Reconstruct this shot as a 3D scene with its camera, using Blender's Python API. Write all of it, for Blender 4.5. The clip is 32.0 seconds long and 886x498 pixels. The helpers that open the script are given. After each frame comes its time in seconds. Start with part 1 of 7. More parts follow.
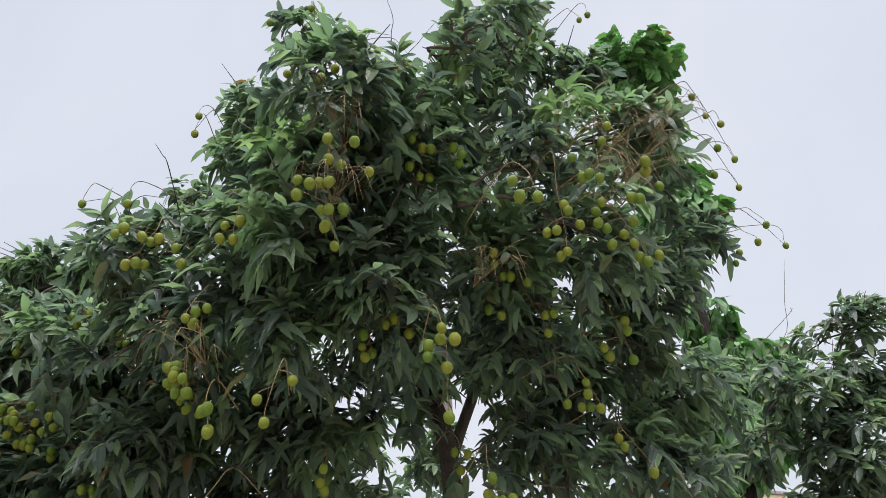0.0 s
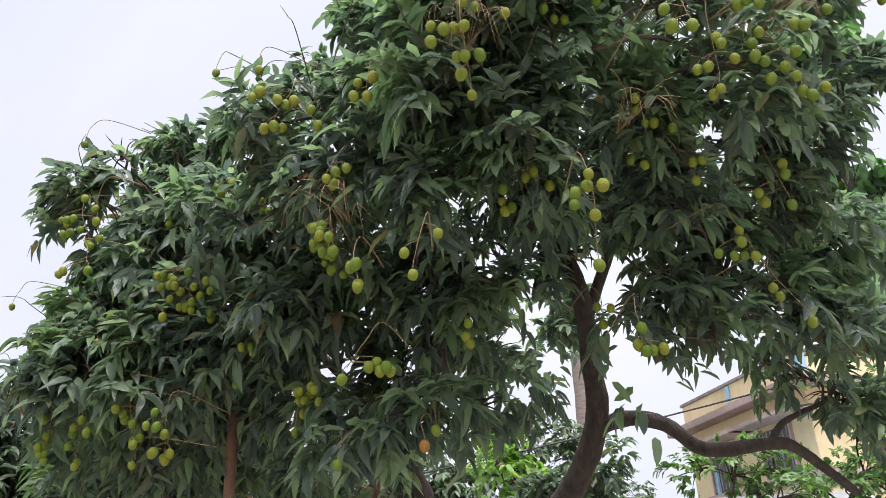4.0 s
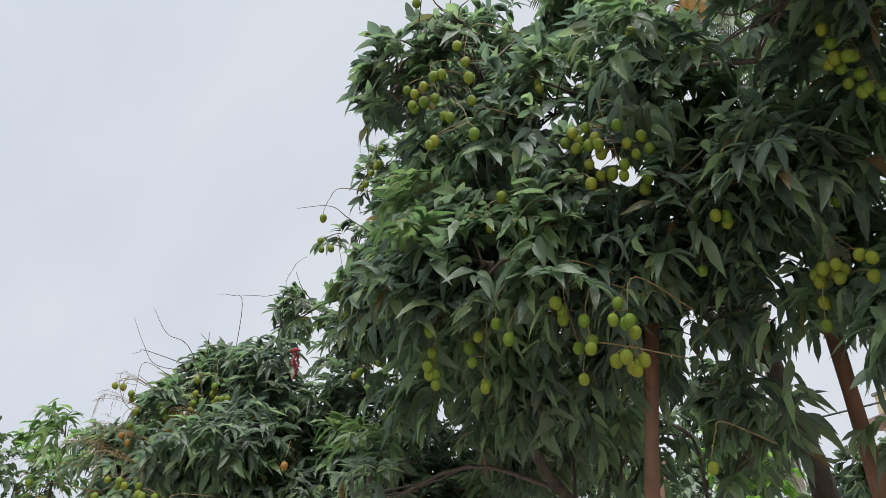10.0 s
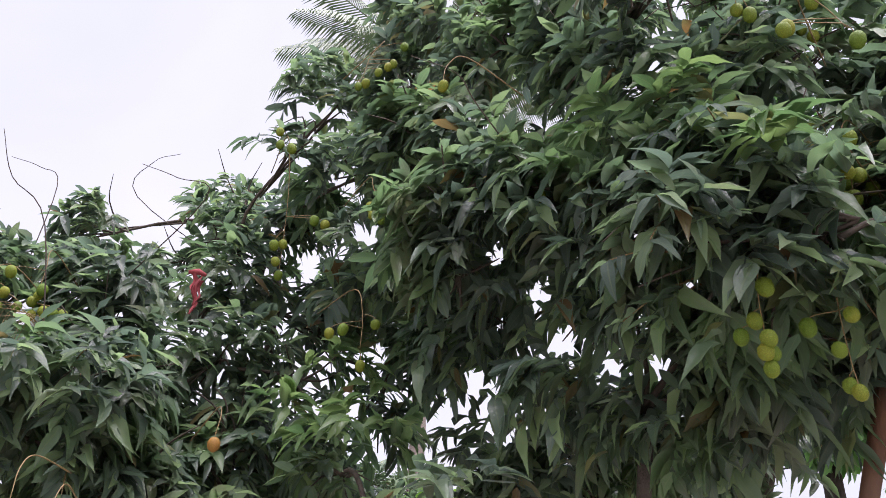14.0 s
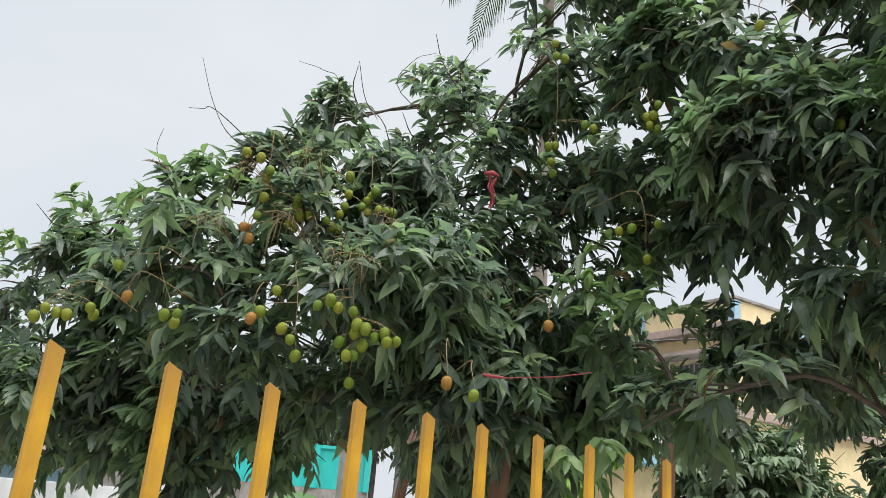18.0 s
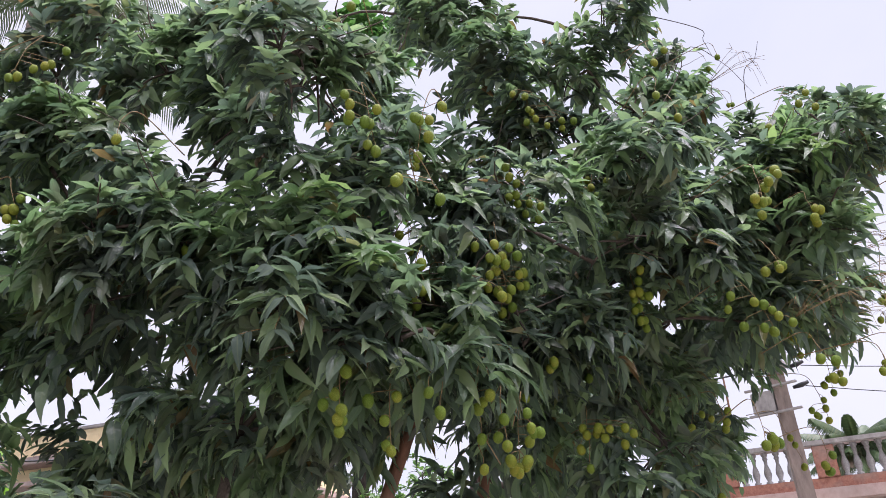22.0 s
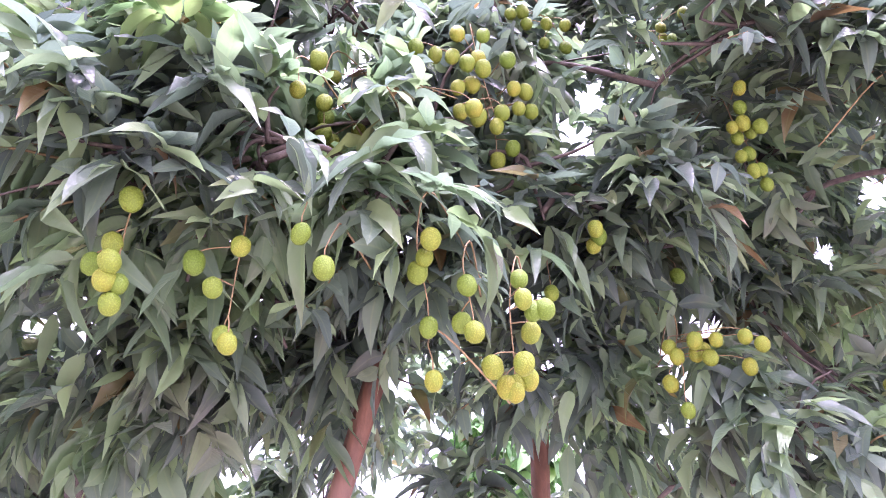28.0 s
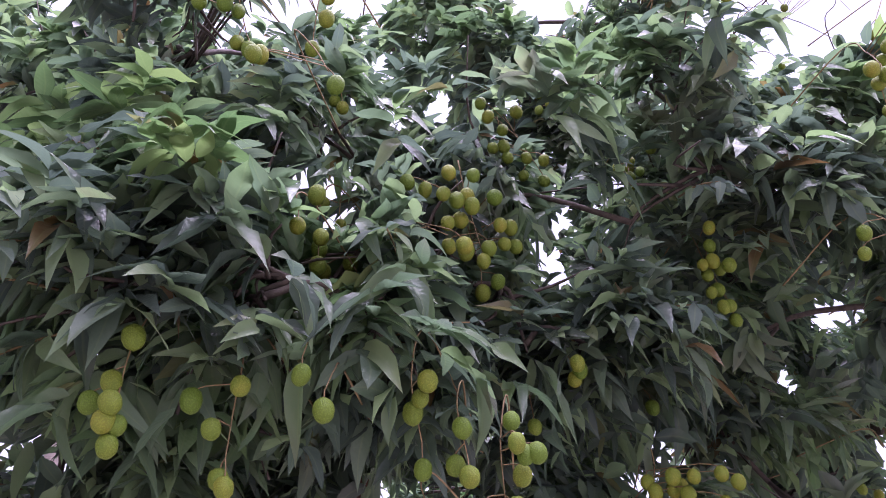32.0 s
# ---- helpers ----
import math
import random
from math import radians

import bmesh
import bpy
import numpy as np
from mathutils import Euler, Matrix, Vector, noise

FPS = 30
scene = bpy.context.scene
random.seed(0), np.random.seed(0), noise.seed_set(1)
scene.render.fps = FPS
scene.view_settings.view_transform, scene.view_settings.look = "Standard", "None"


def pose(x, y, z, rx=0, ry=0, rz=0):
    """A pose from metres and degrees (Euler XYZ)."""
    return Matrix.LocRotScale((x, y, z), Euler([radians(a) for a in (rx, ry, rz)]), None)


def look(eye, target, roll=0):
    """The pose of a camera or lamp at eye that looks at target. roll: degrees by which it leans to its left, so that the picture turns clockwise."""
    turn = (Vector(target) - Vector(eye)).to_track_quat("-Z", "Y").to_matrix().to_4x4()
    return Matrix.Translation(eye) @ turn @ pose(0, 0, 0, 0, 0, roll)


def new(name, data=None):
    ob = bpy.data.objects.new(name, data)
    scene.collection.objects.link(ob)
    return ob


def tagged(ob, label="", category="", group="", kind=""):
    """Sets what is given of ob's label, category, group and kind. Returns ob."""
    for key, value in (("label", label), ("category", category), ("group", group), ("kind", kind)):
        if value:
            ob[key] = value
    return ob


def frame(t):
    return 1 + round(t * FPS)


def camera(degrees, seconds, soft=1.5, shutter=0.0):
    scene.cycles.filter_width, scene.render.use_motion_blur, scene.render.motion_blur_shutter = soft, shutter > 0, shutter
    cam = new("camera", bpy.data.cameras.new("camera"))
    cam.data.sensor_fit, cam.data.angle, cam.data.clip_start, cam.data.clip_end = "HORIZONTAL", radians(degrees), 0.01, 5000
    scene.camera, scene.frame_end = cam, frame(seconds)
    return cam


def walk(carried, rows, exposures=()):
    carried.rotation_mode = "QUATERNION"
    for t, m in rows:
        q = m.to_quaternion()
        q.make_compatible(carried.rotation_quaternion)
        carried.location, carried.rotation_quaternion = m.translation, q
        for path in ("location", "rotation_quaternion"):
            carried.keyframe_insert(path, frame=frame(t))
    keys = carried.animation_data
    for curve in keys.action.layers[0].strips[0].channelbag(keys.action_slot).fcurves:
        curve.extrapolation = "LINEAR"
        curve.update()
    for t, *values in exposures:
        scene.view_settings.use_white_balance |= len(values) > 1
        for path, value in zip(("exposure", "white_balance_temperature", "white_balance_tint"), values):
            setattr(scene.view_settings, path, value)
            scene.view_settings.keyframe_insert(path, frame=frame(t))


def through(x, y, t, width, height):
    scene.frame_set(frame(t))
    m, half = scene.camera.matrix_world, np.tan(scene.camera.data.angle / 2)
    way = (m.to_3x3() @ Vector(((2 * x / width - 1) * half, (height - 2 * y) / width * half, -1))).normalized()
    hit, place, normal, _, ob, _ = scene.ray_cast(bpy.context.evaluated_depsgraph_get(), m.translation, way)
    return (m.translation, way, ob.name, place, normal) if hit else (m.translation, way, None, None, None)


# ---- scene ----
cam = camera(58.6, 32.0, soft=0.5)
METRES, EYE, TILT, LEAN, TURN = 6.2, 1.6, 34.0, 3.8, 0.0
ROWS = [
    (0.0, 0.0, 0.0, 0.0, 0.0, 0.0, -0.0),
    (0.5, -0.0011, 0.0005, -0.0008, 0.35, -0.53, 0.08),
    (1.0, -0.0023, 0.0018, -0.0025, 1.4, -2.05, 0.58),
    (1.5, -0.0071, 0.0021, -0.0044, 3.25, -3.58, 1.15),
    (2.0, -0.0123, 0.0018, -0.0057, 5.39, -5.37, 1.79),
    (2.5, -0.0161, 0.0034, -0.0076, 7.23, -6.8, 2.29),
    (4.5, -0.0114, 0.0115, -0.0133, 8.76, -9.71, 3.64),
    (5.0, -0.0115, 0.0141, -0.0172, 10.29, -11.16, 4.77),
    (5.5, -0.0153, 0.0133, -0.0192, 12.39, -12.96, 6.09),
    (6.0, -0.0169, 0.0114, -0.0199, 14.58, -14.7, 7.22),
    (6.5, -0.0181, 0.0117, -0.0208, 16.15, -15.75, 7.93),
    (7.0, -0.0177, 0.0146, -0.0228, 17.4, -16.5, 8.35),
    (7.5, -0.0248, 0.0207, -0.0281, 18.11, -16.8, 8.23),
    (8.0, -0.0533, 0.035, -0.0395, 18.67, -16.11, 8.09),
    (8.5, -0.0846, 0.052, -0.0527, 20.47, -12.44, 9.32),
    (9.0, -0.1178, 0.0701, -0.062, 20.98, -7.98, 9.5),
    (9.5, -0.1656, 0.0695, -0.0672, 19.55, -7.02, 8.77),
    (10.0, -0.2087, 0.084, -0.0852, 14.91, -7.65, 6.38),
    (10.5, -0.241, 0.1073, -0.0985, 9.92, -5.36, 2.14),
    (11.0, -0.2788, 0.1303, -0.1113, 3.2, -0.74, -2.5),
    (11.5, -0.2966, 0.1552, -0.1291, -6.32, 3.81, -7.64),
    (12.0, -0.3113, 0.179, -0.143, -14.49, 6.34, -12.36),
    (12.5, -0.3486, 0.1868, -0.1521, -14.96, 4.0, -14.22),
    (13.0, -0.3779, 0.1944, -0.1597, -14.51, 1.98, -14.46),
    (13.5, -0.4056, 0.2049, -0.1677, -13.36, 0.28, -14.33),
    (14.0, -0.4437, 0.2063, -0.1712, -11.44, -1.79, -14.54),
    (14.5, -0.4783, 0.2032, -0.1698, -7.93, -4.8, -14.4),
    (15.0, -0.4888, 0.1982, -0.1694, -5.29, -7.92, -13.4),
    (15.5, -0.4993, 0.1843, -0.1637, -2.99, -10.67, -11.96),
    (17.5, -0.5618, 0.1682, -0.1571, -1.13, -16.1, -11.84),
    (18.0, -0.5573, 0.1672, -0.1553, -5.0, -15.39, -13.9),
    (18.5, -0.5503, 0.1643, -0.1504, -10.74, -13.23, -16.79),
    (19.0, -0.5435, 0.1626, -0.1463, -18.02, -9.59, -19.53),
    (19.5, -0.5341, 0.162, -0.1439, -25.46, -5.32, -21.61),
    (20.0, -0.5222, 0.1602, -0.1421, -32.48, -1.35, -23.19),
    (20.5, -0.5113, 0.1586, -0.1388, -36.76, 1.42, -24.01),
    (21.0, -0.5071, 0.1561, -0.1357, -39.37, 3.36, -24.36),
    (21.5, -0.5056, 0.1554, -0.1343, -41.58, 4.9, -24.71),
    (22.0, -0.5026, 0.1561, -0.135, -42.85, 5.92, -25.02),
    (22.5, -0.4943, 0.1595, -0.1366, -43.07, 6.8, -25.42),
    (23.0, -0.4823, 0.1644, -0.1382, -43.29, 7.88, -25.92),
    (23.5, -0.4616, 0.1764, -0.1456, -44.05, 9.46, -26.47),
    (24.0, -0.4366, 0.1932, -0.151, -44.06, 11.11, -27.14),
    (24.5, -0.4048, 0.2051, -0.1567, -44.46, 12.69, -27.58),
    (25.0, -0.3796, 0.221, -0.1674, -42.98, 13.05, -27.6),
    (25.5, -0.3608, 0.2338, -0.1742, -37.53, 11.4, -27.08),
    (27.5, -0.3348, 0.2312, -0.1762, -28.09, 5.41, -20.2),
    (28.0, -0.3278, 0.228, -0.1734, -29.76, 7.31, -19.44),
    (28.5, -0.3249, 0.2258, -0.1699, -31.57, 9.76, -18.93),
    (29.0, -0.3217, 0.2241, -0.1667, -32.97, 11.89, -18.6),
    (29.5, -0.3186, 0.2258, -0.166, -33.93, 13.52, -18.5),
    (30.0, -0.3202, 0.2258, -0.1656, -34.12, 14.37, -18.62),
    (30.5, -0.3228, 0.2259, -0.1655, -33.65, 14.72, -18.75),
    (31.0, -0.328, 0.2267, -0.1659, -33.02, 14.75, -19.17),
    (31.5, -0.3372, 0.2301, -0.1674, -33.35, 15.07, -19.79),
    (32.0, -0.3431, 0.229, -0.1676, -33.83, 15.47, -20.4),
]
EXPOSURES = [
    (0.0, 0.55, 6150, 14), (2.0, 0.70, 6200, 16), (4.5, 0.85, 6200, 18), (6.0, 0.79, 6200, 16), (8.0, 0.71, 6250, 14), (9.0, 0.48, 6310, 10), (11.0, 0.64, 6310, 14), (12.0, 0.99, 5900, 25), (13.0, 0.89, 6100, 27), (14.0, 0.86, 6150, 25),
    (17.5, 0.59, 6370, 8), (19.0, 0.71, 6310, 12), (21.0, 0.82, 6100, 23), (24.0, 0.82, 6060, 27), (25.5, 0.96, 5750, 34), (27.5, 3.0, 5700, 50), (28.5, 2.76, 5720, 65), (29.5, 2.1, 5700, 66), (30.5, 1.54, 5690, 56), (31.5, 1.3, 5670, 49), (32.0, 1.2, 5650, 49),
]
walk(cam, [(t, pose(0, 0, EYE, TILT, LEAN, TURN) @ pose(METRES * x, METRES * y, METRES * z, 90 + pitch, roll, yaw)) for t, x, y, z, yaw, pitch, roll in ROWS], EXPOSURES)

# ---- sky and sun ----
world = bpy.data.worlds.new("overcast_sky")
scene.world = world
world.use_nodes = True
wt = world.node_tree
wt.nodes.clear()


def wnode(kind, **values):
    n = wt.nodes.new(kind)
    for key, value in values.items():
        n.inputs[key].default_value = value
    return n


SUN_EL, SUN_AZ = radians(73), radians(162)
sky = wnode("ShaderNodeTexSky")
sky.sky_type, sky.sun_disc = "NISHITA", False
sky.sun_elevation, sky.sun_rotation, sky.air_density, sky.dust_density = SUN_EL, SUN_AZ, 1.0, 3.0
coord = wnode("ShaderNodeTexCoord")
cloud = wnode("ShaderNodeTexNoise", Scale=1.6, Detail=5.0, Roughness=0.55, Distortion=0.4)
ramp = wnode("ShaderNodeValToRGB")
ramp.color_ramp.elements[0].position, ramp.color_ramp.elements[0].color = 0.3, (7.0, 7.45, 8.1, 1)
ramp.color_ramp.elements[1].position, ramp.color_ramp.elements[1].color = 0.7, (8.6, 8.8, 9.0, 1)
veil = wnode("ShaderNodeMixRGB", Fac=0.93)
back = wnode("ShaderNodeBackground", Strength=0.066)
wout = wnode("ShaderNodeOutputWorld")
wt.links.new(coord.outputs["Generated"], cloud.inputs["Vector"])
wt.links.new(cloud.outputs["Fac"], ramp.inputs["Fac"])
wt.links.new(sky.outputs["Color"], veil.inputs["Color1"])
wt.links.new(ramp.outputs["Color"], veil.inputs["Color2"])
wt.links.new(veil.outputs["Color"], back.inputs["Color"])
wt.links.new(back.outputs["Background"], wout.inputs["Surface"])

sun_data = bpy.data.lights.new("sun", "SUN")
sun_data.energy, sun_data.angle, sun_data.color = 5.0, radians(60), (1.0, 0.97, 0.93)
sun_ob = new("sun", sun_data)
sun_ob.matrix_world = look((0.8, -2.5, 9), (0, 0, 0))


# ---- materials ----
def material(name):
    m = bpy.data.materials.new(name)
    m.use_nodes = True
    t = m.node_tree
    return m, t, t.nodes["Principled BSDF"]


def add(t, kind, links=(), **values):
    n = t.nodes.new(kind)
    for key, value in values.items():
        n.inputs[key].default_value = value
    for src, key in links:
        t.links.new(src, n.inputs[key])
    return n


def ramp_of(t, fac, *stops):
    n = t.nodes.new("ShaderNodeValToRGB")
    els = n.color_ramp.elements
    while len(els) < len(stops):
        els.new(0.5)
    for e, (p, c) in zip(els, stops):
        e.position, e.color = p, (*c, 1)
    t.links.new(fac, n.inputs["Fac"])
    return n.outputs["Color"]


def leaf_material(name, dark, mid, light, dust, rough=0.45, through=0.25, piece=False, rib=0.35, fresh=0.0):
    m, t, p = material(name)
    if piece:
        rnd = t.nodes.new("ShaderNodeObjectInfo").outputs["Random"]
    else:
        rnd = t.nodes.new("ShaderNodeNewGeometry").outputs["Random Per Island"]
    brown = (0.15, 0.09, 0.035)
    col = ramp_of(t, rnd, (0.0, dark), (0.5, mid), (0.88, light), (0.97, tuple(1.25 * v for v in light)), (0.993, brown if not piece else light), (1.0, brown if not piece else light))
    pos = t.nodes.new("ShaderNodeTexCoord").outputs["Object"]
    age = add(t, "ShaderNodeTexNoise", [(pos, "Vector")], Scale=3.4, Detail=2.0)
    young = ramp_of(t, age.outputs["Fac"], (0.46, (0.0,) * 3), (0.68, (fresh,) * 3))
    col = add(t, "ShaderNodeMixRGB", [(young, "Fac"), (col, "Color1")], Color2=(0.12, 0.215, 0.07, 1)).outputs["Color"]
    tired = add(t, "ShaderNodeTexNoise", [(pos, "Vector")], Scale=5.2, Detail=2.0, Distortion=0.6)
    worn = ramp_of(t, tired.outputs["Fac"], (0.56, (0.0,) * 3), (0.72, (0.8 * fresh,) * 3))
    col = add(t, "ShaderNodeMixRGB", [(worn, "Fac"), (col, "Color1")], Color2=(0.145, 0.13, 0.09, 1)).outputs["Color"]
    veins = add(t, "ShaderNodeTexNoise", [(pos, "Vector")], Scale=90.0, Detail=4.0)
    shade = add(t, "ShaderNodeTexNoise", [(pos, "Vector")], Scale=2.2, Detail=3.0)
    patch = ramp_of(t, shade.outputs["Fac"], (0.36, (0.12,) * 3), (0.62, (1.0,) * 3))
    film = add(t, "ShaderNodeMath", [(patch, 0), (veins.outputs["Fac"], 1)])
    film.operation = "MULTIPLY"
    film2 = add(t, "ShaderNodeMath", [(film.outputs[0], 0)])
    film2.operation = "MULTIPLY"
    film2.inputs[1].default_value = dust
    grey = add(t, "ShaderNodeMixRGB", [(film2.outputs[0], "Fac"), (col, "Color1")], Color2=(0.26, 0.275, 0.25, 1))
    across = t.nodes.new("ShaderNodeAttribute")
    across.attribute_name = "across"
    line = ramp_of(t, across.outputs["Fac"], (0.0, (rib,) * 3), (0.16, (0, 0, 0)))
    ribbed = add(t, "ShaderNodeMixRGB", [(line, "Fac"), (grey.outputs["Color"], "Color1")], Color2=(0.3, 0.36, 0.16, 1))
    # side veins slanting from the midrib to the margin
    run = t.nodes.new("ShaderNodeAttribute")
    run.attribute_name = "along"
    slant = add(t, "ShaderNodeMath", [(across.outputs["Fac"], 0), (run.outputs["Fac"], 2)])
    slant.operation = "MULTIPLY_ADD"
    slant.inputs[1].default_value = -0.16
    wave = add(t, "ShaderNodeMath", [(slant.outputs[0], 0)])
    wave.operation = "MULTIPLY"
    wave.inputs[1].default_value = 62.0
    vein = add(t, "ShaderNodeMath", [(wave.outputs[0], 0)])
    vein.operation = "SINE"
    pale = ramp_of(t, vein.outputs[0], (0.75, (0, 0, 0)), (1.0, (rib * 0.2,) * 3))
    veined = add(t, "ShaderNodeMixRGB", [(pale, "Fac"), (ribbed.outputs["Color"], "Color1")], Color2=(0.24, 0.3, 0.15, 1))
    t.links.new(veined.outputs["Color"], p.inputs["Base Color"])
    p.inputs["Roughness"].default_value = rough
    p.inputs["Specular IOR Level"].default_value = 0.2 if piece else 0.45
    rough_tone = add(t, "ShaderNodeMath", [(veins.outputs["Fac"], 0), (vein.outputs[0], 2)])
    rough_tone.operation = "MULTIPLY_ADD"
    rough_tone.inputs[1].default_value = 16.0
    bump = add(t, "ShaderNodeBump", [(rough_tone.outputs[0], "Height")], Strength=0.4, Distance=0.00018)
    t.links.new(bump.outputs["Normal"], p.inputs["Normal"])
    sap = add(t, "ShaderNodeMixRGB", [(col, "Color1")], Fac=1.0, Color2=(1.0, 1.03, 0.94, 1))
    sap.blend_type = "MULTIPLY"
    tr = add(t, "ShaderNodeBsdfTranslucent", [(sap.outputs["Color"], "Color")])
    mix = add(t, "ShaderNodeMixShader", [(p.outputs[0], 1), (tr.outputs[0], 2)], Fac=through)
    t.links.new(mix.outputs[0], t.nodes["Material Output"].inputs["Surface"])
    return m


def rough_material(name, a, b, scale=8.0, rough=0.85, bump=0.5, stretch=(1, 1, 1), stain=(0.3, 0.3, 0.3), stain_amount=0.0, metal=0.0, piece=0.0, depth=0.01):
    m, t, p = material(name)
    pos = t.nodes.new("ShaderNodeTexCoord").outputs["Object"]
    mapping = add(t, "ShaderNodeMapping", [(pos, "Vector")], Scale=stretch)
    fine = add(t, "ShaderNodeTexNoise", [(mapping.outputs[0], "Vector")], Scale=scale, Detail=6.0, Roughness=0.65)
    wide = add(t, "ShaderNodeTexNoise", [(pos, "Vector")], Scale=scale * 0.13, Detail=4.0)
    col = ramp_of(t, fine.outputs["Fac"], (0.3, a), (0.7, b))
    patch = ramp_of(t, wide.outputs["Fac"], (0.48, (0, 0, 0)), (0.62, (stain_amount,) * 3))
    mixed = add(t, "ShaderNodeMixRGB", [(patch, "Fac"), (col, "Color1")], Color2=(*stain, 1)).outputs["Color"]
    if piece:
        rnd = t.nodes.new("ShaderNodeObjectInfo").outputs["Random"]
        tone = ramp_of(t, rnd, (0.0, (1 - piece,) * 3), (1.0, (1 + piece,) * 3))
        mul = add(t, "ShaderNodeMixRGB", [(mixed, "Color1"), (tone, "Color2")], Fac=1.0)
        mul.blend_type = "MULTIPLY"
        mixed = mul.outputs["Color"]
    t.links.new(mixed, p.inputs["Base Color"])
    p.inputs["Roughness"].default_value, p.inputs["Metallic"].default_value = rough, metal
    bp_ = add(t, "ShaderNodeBump", [(fine.outputs["Fac"], "Height")], Strength=bump, Distance=depth)
    t.links.new(bp_.outputs["Normal"], p.inputs["Normal"])
    return m


def fruit_material(name, base, blush, amount):
    m, t, p = material(name)
    pos = t.nodes.new("ShaderNodeTexCoord").outputs["Object"]
    rnd = t.nodes.new("ShaderNodeObjectInfo").outputs["Random"]
    cells = add(t, "ShaderNodeTexVoronoi", [(pos, "Vector")], Scale=430.0)
    wide = add(t, "ShaderNodeTexNoise", [(pos, "Vector")], Scale=40.0, Detail=2.0)
    a = ramp_of(t, rnd, (0.0, tuple(0.72 * v for v in base)), (1.0, base))
    f1 = add(t, "ShaderNodeMath", [(wide.outputs["Fac"], 0), (rnd, 1)])
    f1.operation = "MULTIPLY"
    f2 = add(t, "ShaderNodeMath", [(f1.outputs[0], 0)])
    f2.operation, f2.inputs[1].default_value = "MULTIPLY", amount
    c = add(t, "ShaderNodeMixRGB", [(f2.outputs[0], "Fac"), (a, "Color1")], Color2=(*blush, 1))
    # crease shade painted into the colour: bump tops lighter, creases darker
    crease = ramp_of(t, cells.outputs["Distance"], (0.0, (1.12,) * 3), (0.6, (0.74,) * 3))
    mul = add(t, "ShaderNodeMixRGB", [(c.outputs["Color"], "Color1"), (crease, "Color2")], Fac=1.0)
    mul.blend_type = "MULTIPLY"
    t.links.new(mul.outputs["Color"], p.inputs["Base Color"])
    p.inputs["Roughness"].default_value = 0.62
    p.inputs["Specular IOR Level"].default_value = 0.2
    bump = add(t, "ShaderNodeBump", [(cells.outputs["Distance"], "Height")], Strength=0.5, Distance=-0.0015)
    t.links.new(bump.outputs["Normal"], p.inputs["Normal"])
    return m


# shade and light put in random leaf tones: dark bluish, light yellower
LEAF = leaf_material("lychee_leaf", (0.064, 0.094, 0.08), (0.114, 0.166, 0.121), (0.2, 0.285, 0.14), 0.32, 0.31, 0.6, fresh=0.62)
LEAF_PIECE = leaf_material("lychee_leaf_single", (0.064, 0.094, 0.08), (0.114, 0.166, 0.121), (0.18, 0.255, 0.13), 0.26, 0.6, 0.6, piece=True)
FLUSH = leaf_material("young_leaf", (0.068, 0.155, 0.042), (0.105, 0.22, 0.05), (0.17, 0.295, 0.065), 0.3, 0.4, 0.4)
YOUNG = leaf_material("young_lychee_leaf", (0.08, 0.15, 0.06), (0.12, 0.205, 0.075), (0.19, 0.28, 0.1), 0.35, 0.34, 0.55)
BROAD = leaf_material("broad_leaf", (0.05, 0.15, 0.035), (0.085, 0.225, 0.05), (0.13, 0.3, 0.065), 0.4, 0.45, 0.35)
FRESH = leaf_material("fresh_yellow_leaf", (0.12, 0.27, 0.035), (0.17, 0.34, 0.045), (0.25, 0.42, 0.06), 0.15, 0.45, 0.5)
FAR_LEAF = leaf_material("distant_leaf", (0.05, 0.1, 0.045), (0.075, 0.14, 0.06), (0.12, 0.19, 0.075), 0.7, 0.6, 0.25)
BANANA_LEAF = leaf_material("banana_leaf", (0.08, 0.17, 0.05), (0.1, 0.2, 0.06), (0.13, 0.24, 0.07), 0.3, 0.45, 0.35, piece=True, rib=0.0)
PALM_LEAF = leaf_material("palm_leaf", (0.04, 0.085, 0.03), (0.06, 0.11, 0.035), (0.1, 0.13, 0.05), 0.4, 0.45, 0.2, rib=0.0)
BARK = rough_material("lychee_bark", (0.014, 0.01, 0.008), (0.06, 0.041, 0.031), 30.0, 0.9, 1.0, (1, 1, 0.45), (0.07, 0.06, 0.048), 0.55, depth=0.022)
TWIG = rough_material("lychee_twig", (0.035, 0.026, 0.02), (0.09, 0.066, 0.05), 60.0, 0.8, 0.3)
STALK = rough_material("fruit_stalk", (0.12, 0.08, 0.032), (0.225, 0.15, 0.06), 60.0, 0.7, 0.2)
FRUIT = fruit_material("unripe_lychee", (0.135, 0.225, 0.022), (0.32, 0.19, 0.022), 0.65)
RIPE = fruit_material("ripening_lychee", (0.3, 0.17, 0.035), (0.33, 0.1, 0.035), 0.75)
PROP = rough_material("bamboo_prop", (0.09, 0.042, 0.025), (0.175, 0.082, 0.046), 40.0, 0.75, 0.4, (1, 1, 0.15), (0.12, 0.07, 0.05), 0.5)
# ground stays out of view; pale tone chosen to bounce light under the leaves
GROUND = rough_material("bounce_earth", (0.27, 0.248, 0.215), (0.38, 0.35, 0.305), 3.0, 0.95, 0.8, (1, 1, 1), (0.2, 0.21, 0.15), 0.5, depth=0.05)
YELLOW_PAINT = rough_material("yellow_metal_paint", (0.33, 0.17, 0.006), (0.52, 0.28, 0.012), 60.0, 0.45, 0.15, (1, 1, 0.3), (0.25, 0.13, 0.03), 0.6)
